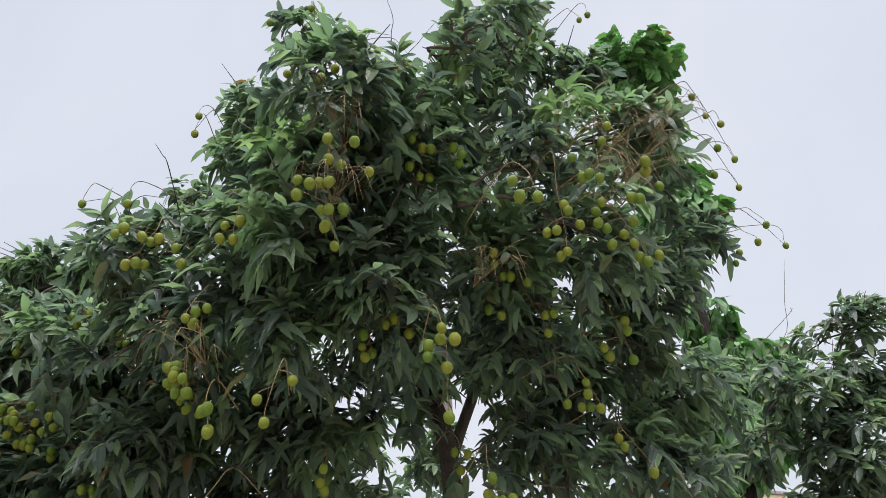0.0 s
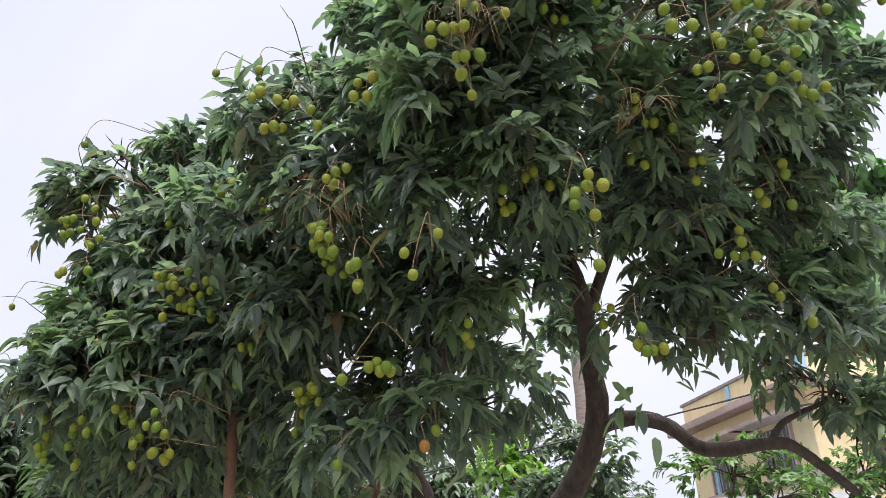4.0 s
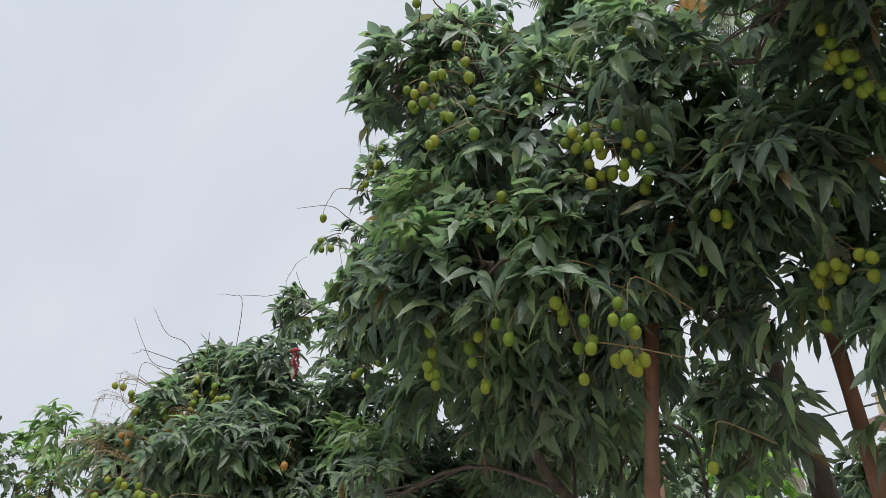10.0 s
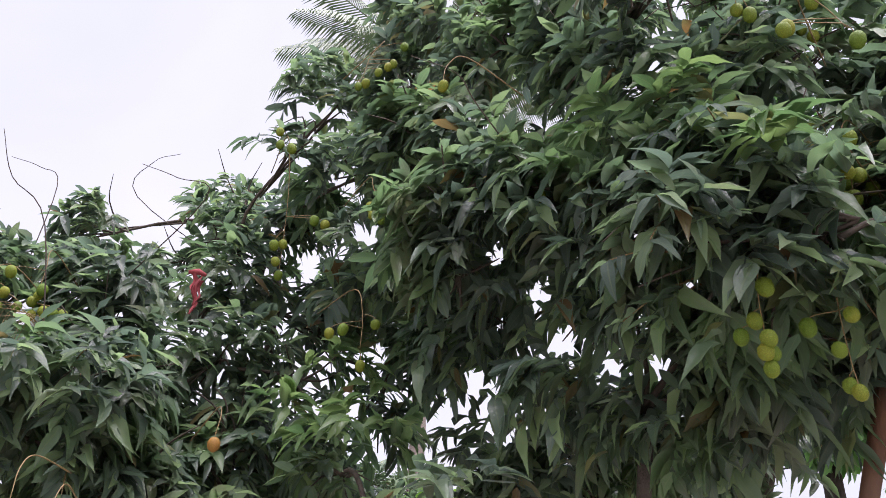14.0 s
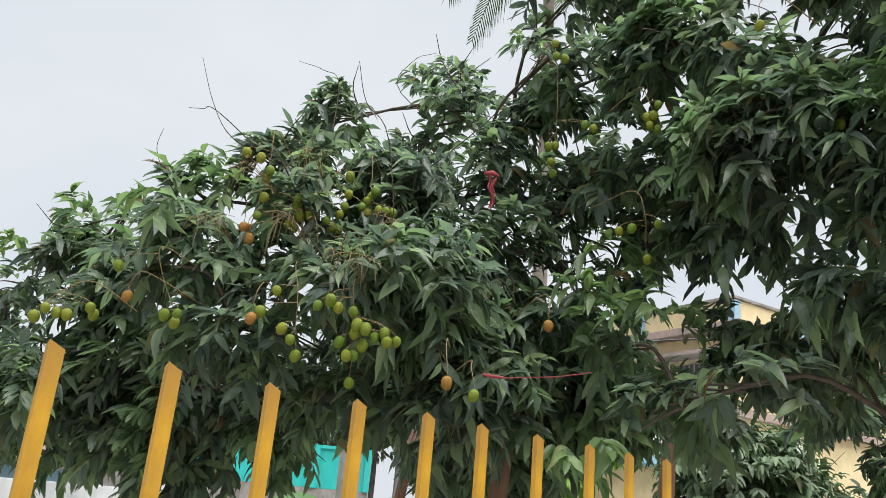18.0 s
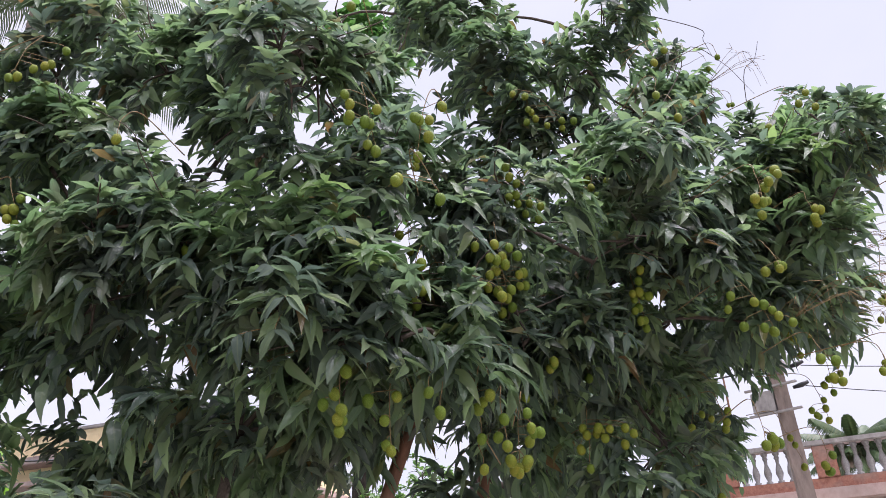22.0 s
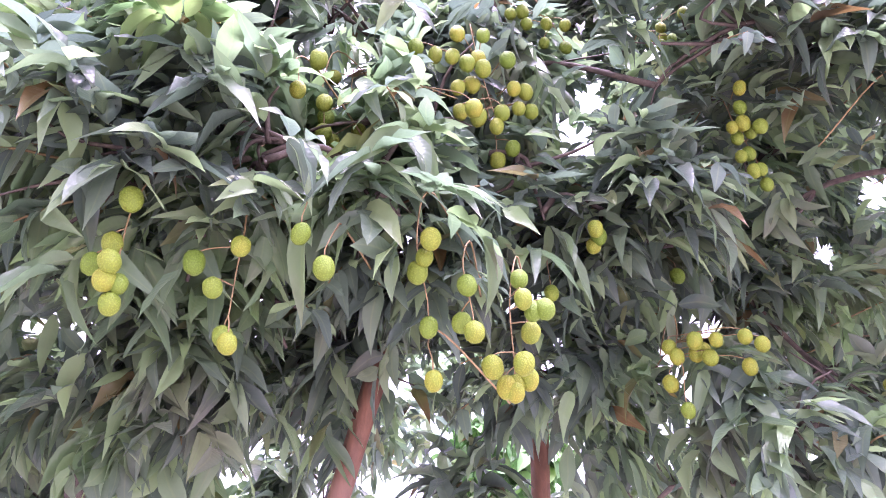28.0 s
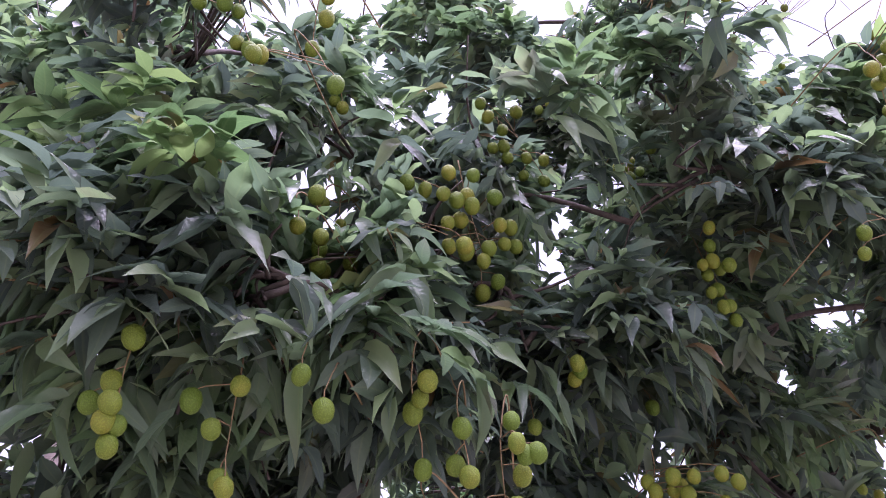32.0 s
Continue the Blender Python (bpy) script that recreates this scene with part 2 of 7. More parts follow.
YELLOW_WALL = rough_material("yellow_wall_paint", (0.64, 0.52, 0.3), (0.74, 0.62, 0.38), 6.0, 0.85, 0.15, (1, 1, 0.5), (0.45, 0.36, 0.2), 0.45)
PINK_TRIM = rough_material("pinkish_trim", (0.34, 0.24, 0.21), (0.46, 0.35, 0.31), 9.0, 0.85, 0.2, (1, 1, 1), (0.2, 0.17, 0.15), 0.5)
WHITE_WALL = rough_material("white_wall_paint", (0.5, 0.52, 0.54), (0.66, 0.68, 0.7), 6.0, 0.85, 0.2, (1, 1, 0.4), (0.28, 0.29, 0.29), 0.7)
BLUE_WALL = rough_material("pale_blue_paint", (0.2, 0.4, 0.55), (0.32, 0.52, 0.66), 7.0, 0.8, 0.2, (1, 1, 0.5), (0.4, 0.45, 0.48), 0.5)
TEAL = rough_material("turquoise_paint", (0.02, 0.42, 0.4), (0.04, 0.52, 0.48), 8.0, 0.75, 0.15, (1, 1, 0.4), (0.1, 0.4, 0.38), 0.4)
CONCRETE = rough_material("grey_concrete", (0.2, 0.185, 0.175), (0.36, 0.34, 0.32), 14.0, 0.9, 0.4, (1, 1, 0.5), (0.15, 0.13, 0.12), 0.6)
BRICK = rough_material("weathered_brick", (0.2, 0.08, 0.055), (0.34, 0.16, 0.11), 20.0, 0.9, 0.4, (1, 1, 1), (0.25, 0.2, 0.17), 0.5)
TILE = rough_material("clay_roof_tile", (0.06, 0.04, 0.034), (0.135, 0.085, 0.07), 20.0, 0.9, 0.4, (1, 1, 1), (0.1, 0.09, 0.08), 0.6, piece=0.3)
SHEET = rough_material("rusty_roof_sheet", (0.14, 0.11, 0.1), (0.24, 0.2, 0.18), 6.0, 0.8, 0.2, (1, 0.3, 1), (0.17, 0.09, 0.06), 0.6)
RED = rough_material("red_cloth", (0.55, 0.02, 0.02), (0.7, 0.04, 0.03), 12.0, 0.8, 0.2)
BLUE = rough_material("blue_metal", (0.02, 0.12, 0.4), (0.03, 0.17, 0.5), 12.0, 0.5, 0.1)
BLACK = rough_material("black_plastic", (0.012, 0.012, 0.014), (0.03, 0.03, 0.034), 12.0, 0.5, 0.1)
GRILLE = rough_material("dark_grille", (0.05, 0.04, 0.045), (0.12, 0.1, 0.1), 20.0, 0.6, 0.2)
PALM_BARK = rough_material("palm_bark", (0.12, 0.095, 0.08), (0.27, 0.22, 0.19), 12.0, 0.9, 0.6, (0.6, 0.6, 4), (0.2, 0.17, 0.14), 0.4)
POLE = rough_material("weathered_pole", (0.13, 0.1, 0.085), (0.24, 0.19, 0.16), 14.0, 0.9, 0.4, (1, 1, 0.3), (0.16, 0.12, 0.1), 0.5)


# ---- mesh helpers ----
rng = np.random.default_rng(7)


def mesh_of(name, verts, faces, mat, smooth=True):
    me = bpy.data.meshes.new(name)
    me.from_pydata([tuple(v) for v in verts], [], [tuple(f) for f in faces])
    me.materials.append(mat)
    if smooth:
        me.polygons.foreach_set("use_smooth", [True] * len(me.polygons))
    me.update()
    return me


def part(name, source, mat, parent, label=""):
    """One mesh object under a thing or a part; source is a mesh or a bmesh."""
    if isinstance(source, bmesh.types.BMesh):
        me = bpy.data.meshes.new(name)
        source.to_mesh(me)
        source.free()
        me.materials.append(mat)
    else:
        me = source
    ob = new(name, me)
    ob.parent = parent
    if parent is not None:
        ob.matrix_parent_inverse = parent.matrix_world.inverted()
    return tagged(ob, label)


def thing(name, place, label, category, group="", kind=""):
    ob = new(name)
    ob.location = place
    ob.empty_display_size = 0.2
    bpy.context.view_layer.update()
    return tagged(ob, label, category, group, kind)


def solid(name, mesh, label, category, group="", kind=""):
    return tagged(new(name, mesh), label, category, group, kind)


def tube_data(points, radii, sides=8, seed=0, wobble=0.0):
    """Vertices and faces of a round limb along points."""
    pts = [Vector(p) for p in points]
    r_ = random.Random(seed)
    verts, faces = [], []
    ref = Vector((0.31, 0.87, 0.37))
    for i, p in enumerate(pts):
        d = (pts[min(i + 1, len(pts) - 1)] - pts[max(i - 1, 0)]).normalized()
        a = d.cross(ref).normalized()
        b = d.cross(a)
        for k in range(sides):
            w = 2 * math.pi * k / sides
            r = radii[i] * (1 + wobble * (r_.random() - 0.5))
            verts.append(p + a * (r * math.cos(w)) + b * (r * math.sin(w)))
        if i:
            o = (i - 1) * sides
            faces += [(o + k, o + (k + 1) % sides, o + sides + (k + 1) % sides, o + sides + k) for k in range(sides)]
    faces.append(tuple(range(sides))[::-1])
    faces.append(tuple(range(len(verts) - sides, len(verts))))
    return verts, faces


def smooth_path(points, steps=5):
    """Catmull-Rom points through the given ones."""
    p = [Vector(q) for q in points]
    p = [2 * p[0] - p[1]] + p + [2 * p[-1] - p[-2]]
    out = []
    for i in range(1, len(p) - 2):
        for s in range(steps):
            u = s / steps
            out.append(0.5 * (2 * p[i] + (p[i + 1] - p[i - 1]) * u + (2 * p[i - 1] - 5 * p[i] + 4 * p[i + 1] - p[i + 2]) * u * u
                              + (3 * p[i] - p[i - 1] - 3 * p[i + 1] + p[i + 2]) * u ** 3))
    return out + [p[-2]]


def limb_mesh(name, points, r0, r1, mat, sides=9, seed=0, steps=5, wobble=0.18):
    path = smooth_path(points, steps)
    n = len(path) - 1
    return mesh_of(name, *tube_data(path, [r0 + (r1 - r0) * i / n for i in range(n + 1)], sides, seed, wobble), mat)


def merged(name, pieces, mat, smooth=True):
    verts, faces = [], []
    for v, f_ in pieces:
        o = len(verts)
        verts += v
        faces += [tuple(o + i for i in q) for q in f_]
    return mesh_of(name, verts, faces, mat, smooth)


def box_data(x0, y0, z0, x1, y1, z1):
    v = [(x, y, z) for z in (z0, z1) for y in (y0, y1) for x in (x0, x1)]
    return v, [(0, 2, 3, 1), (4, 5, 7, 6), (0, 1, 5, 4), (2, 6, 7, 3), (0, 4, 6, 2), (1, 3, 7, 5)]


def box_bm(x0, y0, z0, x1, y1, z1, bevel=0.0):
    bm = bmesh.new()
    v, f_ = box_data(x0, y0, z0, x1, y1, z1)
    vs = [bm.verts.new(p) for p in v]
    for q in f_:
        bm.faces.new([vs[i] for i in q])
    if bevel:
        bmesh.ops.bevel(bm, geom=bm.edges[:], offset=bevel, segments=2, affect="EDGES")
    return bm


def unit(a):
    return a / np.maximum(np.linalg.norm(a, axis=-1, keepdims=True), 1e-9)


# one leaf blade: rows along the midrib, folded, wavy and bent
BLADE_T = np.array([0.0, 0.2, 0.2, 0.2, 0.52, 0.52, 0.52, 0.82, 0.82, 0.82, 1.0])
BLADE_S = np.array([0.0, -0.85, 0.0, 0.85, -1.0, 0.0, 1.0, -0.66, 0.0, 0.66, 0.0])
BLADE_TRIS = np.array([(0, 2, 1), (0, 3, 2), (1, 2, 5), (1, 5, 4), (2, 3, 6), (2, 6, 5), (4, 5, 8), (4, 8, 7), (5, 6, 9), (5, 9, 8), (7, 8, 10), (8, 9, 10)])
BLADE_N = 11


def blades(base, along, up, length, width, droop):
    """Vertex array of many leaves: base, direction, face normal (all n x 3), length, half width and droop (n)."""
    n = len(base)
    side = unit(np.cross(along, up))
    nrm = unit(np.cross(side, along))
    t = BLADE_T[None, :, None]
    v = base[:, None] + along[:, None] * t * length[:, None, None]
    v = v + side[:, None] * (BLADE_S[None, :, None] * width[:, None, None])
    fold = rng.uniform(0.05, 0.75, (n, 1)) * np.abs(BLADE_S)[None]
    wave = rng.uniform(-0.3, 0.3, (n, 1)) * np.sin(7.0 * BLADE_T + BLADE_S)[None] * np.abs(BLADE_S)[None]
    v = v + nrm[:, None] * ((fold + wave)[:, :, None] * width[:, None, None])
    v = v + side[:, None] * (rng.normal(0, 0.1, (n, 1, 1)) * length[:, None, None] * t ** 2)
    bend = rng.uniform(0.0, 0.5, (n, 1)) * length[:, None] * BLADE_T[None] ** 2
    v = v - nrm[:, None] * bend[:, :, None]
    v[:, :, 2] -= (droop[:, None] * length[:, None]) * BLADE_T[None] ** 2
    return v.reshape(-1, 3)


# a finer blade for the boughs that hang closest: six rows, a fold and a drawn-out tip
FINE_ROWS = np.array([0.08, 0.24, 0.42, 0.6, 0.78, 0.92])
FINE_W = np.array([0.48, 0.87, 1.0, 0.88, 0.54, 0.17])
FINE_T = np.concatenate([[0.0], np.repeat(FINE_ROWS, 3), [1.0]])
FINE_S = np.concatenate([[0.0], np.tile([-1.0, 0.0, 1.0], 6), [0.0]])
FINE_P = np.concatenate([[0.0], np.repeat(FINE_W, 3), [0.0]])
FINE_TRIS = [(0, 2, 1), (0, 3, 2), (19, 16, 17), (19, 17, 18)]
for row in range(5):
    for k in range(2):
        o = 1 + row * 3 + k
        FINE_TRIS += [(o, o + 1, o + 4), (o, o + 4, o + 3)]
FINE_TRIS = np.array(FINE_TRIS)


def fine_blades(base, along, up, length, width, droop):
    """The same as blades(), with the finer blade."""
    n = len(base)
    side = unit(np.cross(along, up))
    nrm = unit(np.cross(side, along))
    t, s_, w_ = FINE_T[None], FINE_S[None], FINE_P[None]
    phase = rng.uniform(0, 6.3, (n, 1))
    lift = rng.uniform(0.1, 0.9, (n, 1)) * w_ * np.abs(s_) ** 1.5
    lift = lift + rng.uniform(0.05, 0.4, (n, 1)) * np.sin(rng.uniform(7, 13, (n, 1)) * t + phase + 1.5 * np.sign(s_)) * s_ ** 2 * w_
    lift = lift * width[:, None] - rng.uniform(-0.15, 0.7, (n, 1)) * length[:, None] * t ** 2
    over = s_ * w_ * width[:, None] + (rng.normal(0, 0.18, (n, 1)) * t ** 2 + 0.03 * np.sin(6 * t + phase)) * length[:, None]
    v = base[:, None] + along[:, None] * (t * length[:, None])[:, :, None] + side[:, None] * over[:, :, None] + nrm[:, None] * lift[:, :, None]
    v[:, :, 2] -= (droop[:, None] * length[:, None]) * t ** 2
    return v.reshape(-1, 3)


def leaf_mesh(name, verts, mat, tris0=None, across=None, along=None):
    """A mesh of many leaves from their vertex array."""
    tris0 = BLADE_TRIS if tris0 is None else tris0
    across = BLADE_S if across is None else across
    along = BLADE_T if along is None else along
    n = len(verts) // len(across)
    tris = (np.arange(n)[:, None, None] * len(across) + tris0[None]).reshape(-1, 3)
    me = bpy.data.meshes.new(name)
    me.vertices.add(len(verts))
    me.vertices.foreach_set("co", verts.astype(np.float32).ravel())
    me.loops.add(tris.size)
    me.loops.foreach_set("vertex_index", tris.astype(np.int32).ravel())
    me.polygons.add(len(tris))
    me.polygons.foreach_set("loop_start", np.arange(0, tris.size, 3, dtype=np.int32))
    me.polygons.foreach_set("use_smooth", np.ones(len(tris), dtype=bool))
    rib = me.attributes.new("across", "FLOAT", "POINT")
    rib.data.foreach_set("value", np.tile(np.abs(across), n).astype(np.float32))
    run = me.attributes.new("along", "FLOAT", "POINT")
    run.data.foreach_set("value", np.tile(along, n).astype(np.float32))
    me.materials.append(mat)
    me.update()
    me.validate()
    return me


def spray_leaves(p, a, count, leaf, rach, hang, rnd, shape=blades, slim=(0.15, 0.21), bow=1.5):
    """Pinnate sprays at p (n x 3) along a (n x 3): vertex array of all their leaflets."""
    n = len(p)
    k = np.arange(count)
    s = (0.25 + 0.75 * (k // 2 + 1) / (count // 2))[None, :, None] * rach * rnd.uniform(0.7, 1.25, (n, 1, 1))
    sgn = np.where(k % 2, 1.0, -1.0)[None, :, None]
    a = unit(a)
    side = unit(np.cross(a, np.array([0, 0, 1.0]) + rnd.normal(0, 0.35, (n, 3))))
    base = p[:, None] + a[:, None] * s + np.array([0, 0, -1.0]) * (s ** 2) * bow
    d = a[:, None] * rnd.uniform(0.5, 0.9, (n, count, 1)) + side[:, None] * sgn * rnd.uniform(0.45, 0.9, (n, count, 1))
    d = d + rnd.normal(0, 0.15, (n, count, 3))
    d[:, :, 2] -= rnd.uniform(0.3, 0.9, (n, count)) * hang * rnd.uniform(0.3, 1.6, (n, 1))
    d = unit(d).reshape(-1, 3)
    up = np.tile(np.array([0, 0, 1.0]), (n * count, 1)) + np.repeat(a * 0.7, count, 0) + rnd.normal(0, 0.28, (n * count, 3))
    length = leaf * rnd.uniform(0.72, 1.18, n * count)
    return shape(base.reshape(-1, 3), d, up, length, length * rnd.uniform(*slim, n * count), rnd.uniform(-0.05, 0.4, n * count))


def tip_leaves(p, a, leaf, rnd, shape=blades, fans=3, count=8, rach=0.1):
    """Shoot tips at p (n x 3) along a (n x 3), each with a fan of drooping compound leaves round it."""
    n = len(p)
    a = unit(a)
    u = unit(np.cross(a, np.array([0, 0, 1.0]) + rnd.normal(0, 0.4, (n, 3))))
    w = np.cross(a, u)
    turn_ = rnd.uniform(0, 6.283, (n, 1)) + 6.283 * np.arange(fans)[None] / fans + rnd.normal(0, 0.3, (n, fans))
    ring = u[:, None] * np.cos(turn_)[:, :, None] + w[:, None] * np.sin(turn_)[:, :, None]
    c = a[:, None] * rnd.uniform(0.5, 1.0, (n, fans, 1)) + ring * rnd.uniform(0.5, 0.95, (n, fans, 1)) + np.array([0, 0, 0.12])
    start = np.repeat(p, fans, 0) + rnd.normal(0, 0.012, (n * fans, 3))
    return spray_leaves(start, c.reshape(-1, 3), count, leaf, rach, 0.42, rnd, shape, (0.15, 0.2), 2.6)


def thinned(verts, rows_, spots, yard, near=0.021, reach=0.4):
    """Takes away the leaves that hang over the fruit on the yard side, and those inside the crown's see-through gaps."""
    v = verts.reshape(-1, rows_, 3)
    keep = np.ones(len(v), bool)
    mid = v[:, rows_ // 2]
    for o in np.array(spots):
        out = np.array(yard) - o
        out = out / np.linalg.norm(out)
        ids = np.nonzero(keep & (np.abs(mid - o).max(1) < reach + 0.1))[0]
        q = v[ids] - o
        h = np.clip(q @ out, -0.012, reach)
        keep[ids] &= np.linalg.norm(q - h[:, :, None] * out, axis=2).min(1) > near
    return v[keep].reshape(-1, 3)


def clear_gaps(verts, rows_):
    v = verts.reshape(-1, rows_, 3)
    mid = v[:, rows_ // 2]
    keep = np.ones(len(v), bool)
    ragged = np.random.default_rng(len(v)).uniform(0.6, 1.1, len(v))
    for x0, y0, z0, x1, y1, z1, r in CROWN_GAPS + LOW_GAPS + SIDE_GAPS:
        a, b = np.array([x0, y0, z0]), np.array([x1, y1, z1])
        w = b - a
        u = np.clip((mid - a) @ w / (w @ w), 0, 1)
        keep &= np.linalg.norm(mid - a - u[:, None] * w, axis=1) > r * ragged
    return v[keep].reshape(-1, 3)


def in_boughs(boughs, per_area, core, rnd, squash=0.85):
    """Spray places and directions spread through round boughs (x, y, z, r), facing out from the core."""
    ps, ds = [], []
    for x, y, z, r in boughs:
        n = max(3, int(per_area * r * r * rnd.uniform(0.6, 1.1)))
        q = unit(rnd.normal(0, 1, (n, 3))) * (rnd.uniform(0, 1, (n, 1)) ** 0.45) * r * rnd.uniform(0.52, 0.82, (n, 1))
        q[:, 2] = q[:, 2] * squash + 0.02
        c = np.array([x, y, z])
        out = c + q - np.array(core)
        out[:, 2] *= 0.45
        ps.append(c + q)
        ds.append(unit(q) * 0.8 + unit(out) * 0.9 + rnd.normal(0, 0.35, (n, 3)) + np.array([0, 0, -0.15]))
    return np.concatenate(ps), np.concatenate(ds)


# ---- ground ----
def ground_mesh():
    n, size = 60, 400.0
    verts, faces = [], []
    for j in range(n + 1):
        for i in range(n + 1):
            u, v = 2 * i / n - 1, 2 * j / n - 1
            x, y = size * u * abs(u), size * v * abs(v)
            verts.append((x, y, 0.04 * noise.noise((x * 0.8, y * 0.8, 0))))
    for j in range(n):
        for i in range(n):
            o = j * (n + 1) + i
            faces.append((o, o + 1, o + n + 2, o + n + 1))
    return mesh_of("ground", verts, faces, GROUND)


solid("ground", ground_mesh(), "unseen earth yard with patches of grass, pale to bounce light upward", "ground", kind="structure")


# ---- lychee trees ----
BOUGHS_A_FRONT = [
    (-0.39, 2.45, 4.37, 0.2), (-0.73, 3.16, 4.56, 0.34), (0.45, 2.64, 4.48, 0.31), (0.74, 2.69, 4.32, 0.26),
    (-0.04, 1.98, 3.45, 0.25), (-0.3, 2.02, 3.23, 0.24), (0.06, 2.02, 3.2, 0.24), (0.41, 2.16, 3.37, 0.28),
    (0.84, 2.4, 3.7, 0.28), (1.02, 2.58, 3.69, 0.21), (1.17, 2.83, 3.47, 0.19), (0.6, 2.12, 3.02, 0.24),
    (0.28, 2.26, 3.04, 0.27), (-0.17, 2.09, 2.94, 0.25), (-0.54, 2.2, 3.15, 0.23), (-0.81, 2.33, 3.25, 0.21),
    (-0.95, 2.23, 3.13, 0.15), (-0.65, 2.23, 2.89, 0.21), (-0.34, 2.12, 2.73, 0.18),
]
BOUGHS_A_EAST = [
    (-0.08, 2.38, 2.81, 0.16), (0.38, 2.58, 2.87, 0.27), (0.82, 2.85, 3.03, 0.28), (1.14, 3.32, 3.02, 0.27),
    (0.59, 3.03, 2.73, 0.24), (0.25, 2.92, 2.62, 0.15), (1.11, 3.53, 2.81, 0.2), (-0.52, 2.58, 2.67, 0.17),
    (-0.93, 2.39, 2.87, 0.21), (-1.24, 2.49, 2.9, 0.2), (1.43, 3.54, 3.08, 0.16), (0.87, 2.72, 3.19, 0.26),
    (-1.82, 2.8, 3.35, 0.12), (-1.77, 3.4, 3.79, 0.28), (-1.53, 2.76, 2.9, 0.28), (-1.14, 2.75, 2.98, 0.27),
    (-1.7, 2.82, 2.53, 0.28), (-1.36, 2.83, 2.47, 0.25), (-1.87, 2.74, 2.36, 0.17),
]
BOUGHS_A_WEST = [
    (-1.09, 2.88, 2.59, 0.25), (-0.8, 2.81, 2.69, 0.22), (-0.43, 2.5, 2.21, 0.16), (-0.62, 2.56, 2.13, 0.15),
    (-0.38, 2.75, 2.6, 0.2), (-1.65, 3.12, 2.29, 0.25), (-1.01, 3.08, 2.11, 0.13), (-1.31, 3.18, 2.39, 0.23),
    (-0.21, 3.14, 2.45, 0.15), (-0.95, 2.84, 2.34, 0.18), (0.21, 2.66, 2.25, 0.12), (-2.03, 3.56, 3.63, 0.26),
    (-2.06, 3.13, 2.72, 0.19), (-1.85, 2.8, 2.68, 0.15), (-1.71, 2.66, 2.43, 0.14), (-1.53, 2.6, 2.4, 0.13),
    (-1.71, 2.91, 2.43, 0.14), (-1.42, 2.66, 2.64, 0.14), (-2.11, 3.72, 2.61, 0.17), (-1.78, 3.5, 2.37, 0.16),
]
BOUGHS_A_NEAR = [
    (-1.56, 2.83, 3.1, 0.2), (-1.24, 2.67, 3.12, 0.18), (-1.76, 3.29, 2.48, 0.15), (-2.02, 3.52, 2.68, 0.18),
    (-1.18, 2.62, 2.57, 0.14), (-2.48, 4.08, 3.27, 0.21), (-2.28, 3.86, 3.3, 0.24), (-2.38, 3.88, 2.87, 0.21),
    (-2.17, 3.75, 2.91, 0.22), (-2.09, 3.59, 2.59, 0.17), (-2.04, 3.39, 2.96, 0.21), (-2.15, 3.26, 2.63, 0.17),
    (-2.27, 3.27, 1.97, 0.15), (-2.35, 3.49, 1.94, 0.14), (-2.4, 3.83, 2.16, 0.11),
]
BOUGHS_A_CROWN = [
    (-1.81, 3.29, 3.48, 0.26), (-1.93, 3.53, 3.73, 0.22), (-1.34, 3.08, 3.65, 0.27), (-0.72, 2.98, 4.08, 0.29),
    (-0.39, 2.64, 4.15, 0.28), (0.03, 2.51, 3.95, 0.28), (0.01, 2.11, 3.58, 0.23), (-0.2, 1.73, 3.35, 0.2),
    (-0.31, 1.88, 2.95, 0.19), (-0.35, 2.22, 3.09, 0.24), (-0.69, 2.46, 2.8, 0.19), (-0.56, 2.96, 3.76, 0.24),
    (-0.08, 2.42, 2.84, 0.19), (-0.05, 2.02, 2.8, 0.16), (-1.18, 2.85, 3.07, 0.22), (-0.42, 2.53, 2.55, 0.19),
    (-0.94, 2.6, 2.56, 0.19), (-0.11, 2.98, 3.52, 0.23),
]
BOUGHS_A_LATE = [
    (-2.27, 3.3, 2.72, 0.16), (-2.12, 3.5, 3.14, 0.19), (-2.22, 3.82, 3.35, 0.2), (-1.96, 3.33, 2.66, 0.16),
    (-2.02, 3.62, 2.61, 0.15), (-2.04, 3.21, 2.25, 0.12), (-1.93, 3.11, 2.43, 0.13), (-1.96, 2.87, 2.54, 0.12),
    (-1.83, 2.73, 2.54, 0.14), (-1.54, 2.73, 2.57, 0.15), (-1.83, 2.96, 2.96, 0.19), (-1.54, 2.88, 3.07, 0.19),
    (-2.26, 3.68, 3.26, 0.21), (-1.88, 3.2, 3.26, 0.19), (-0.84, 2.64, 2.58, 0.14), (-0.75, 2.65, 2.25, 0.1),
    (-0.73, 2.51, 2.14, 0.1), (-0.31, 2.62, 2.68, 0.15), (-0.68, 2.5, 2.97, 0.14), (-0.54, 2.93, 3.48, 0.21),
]
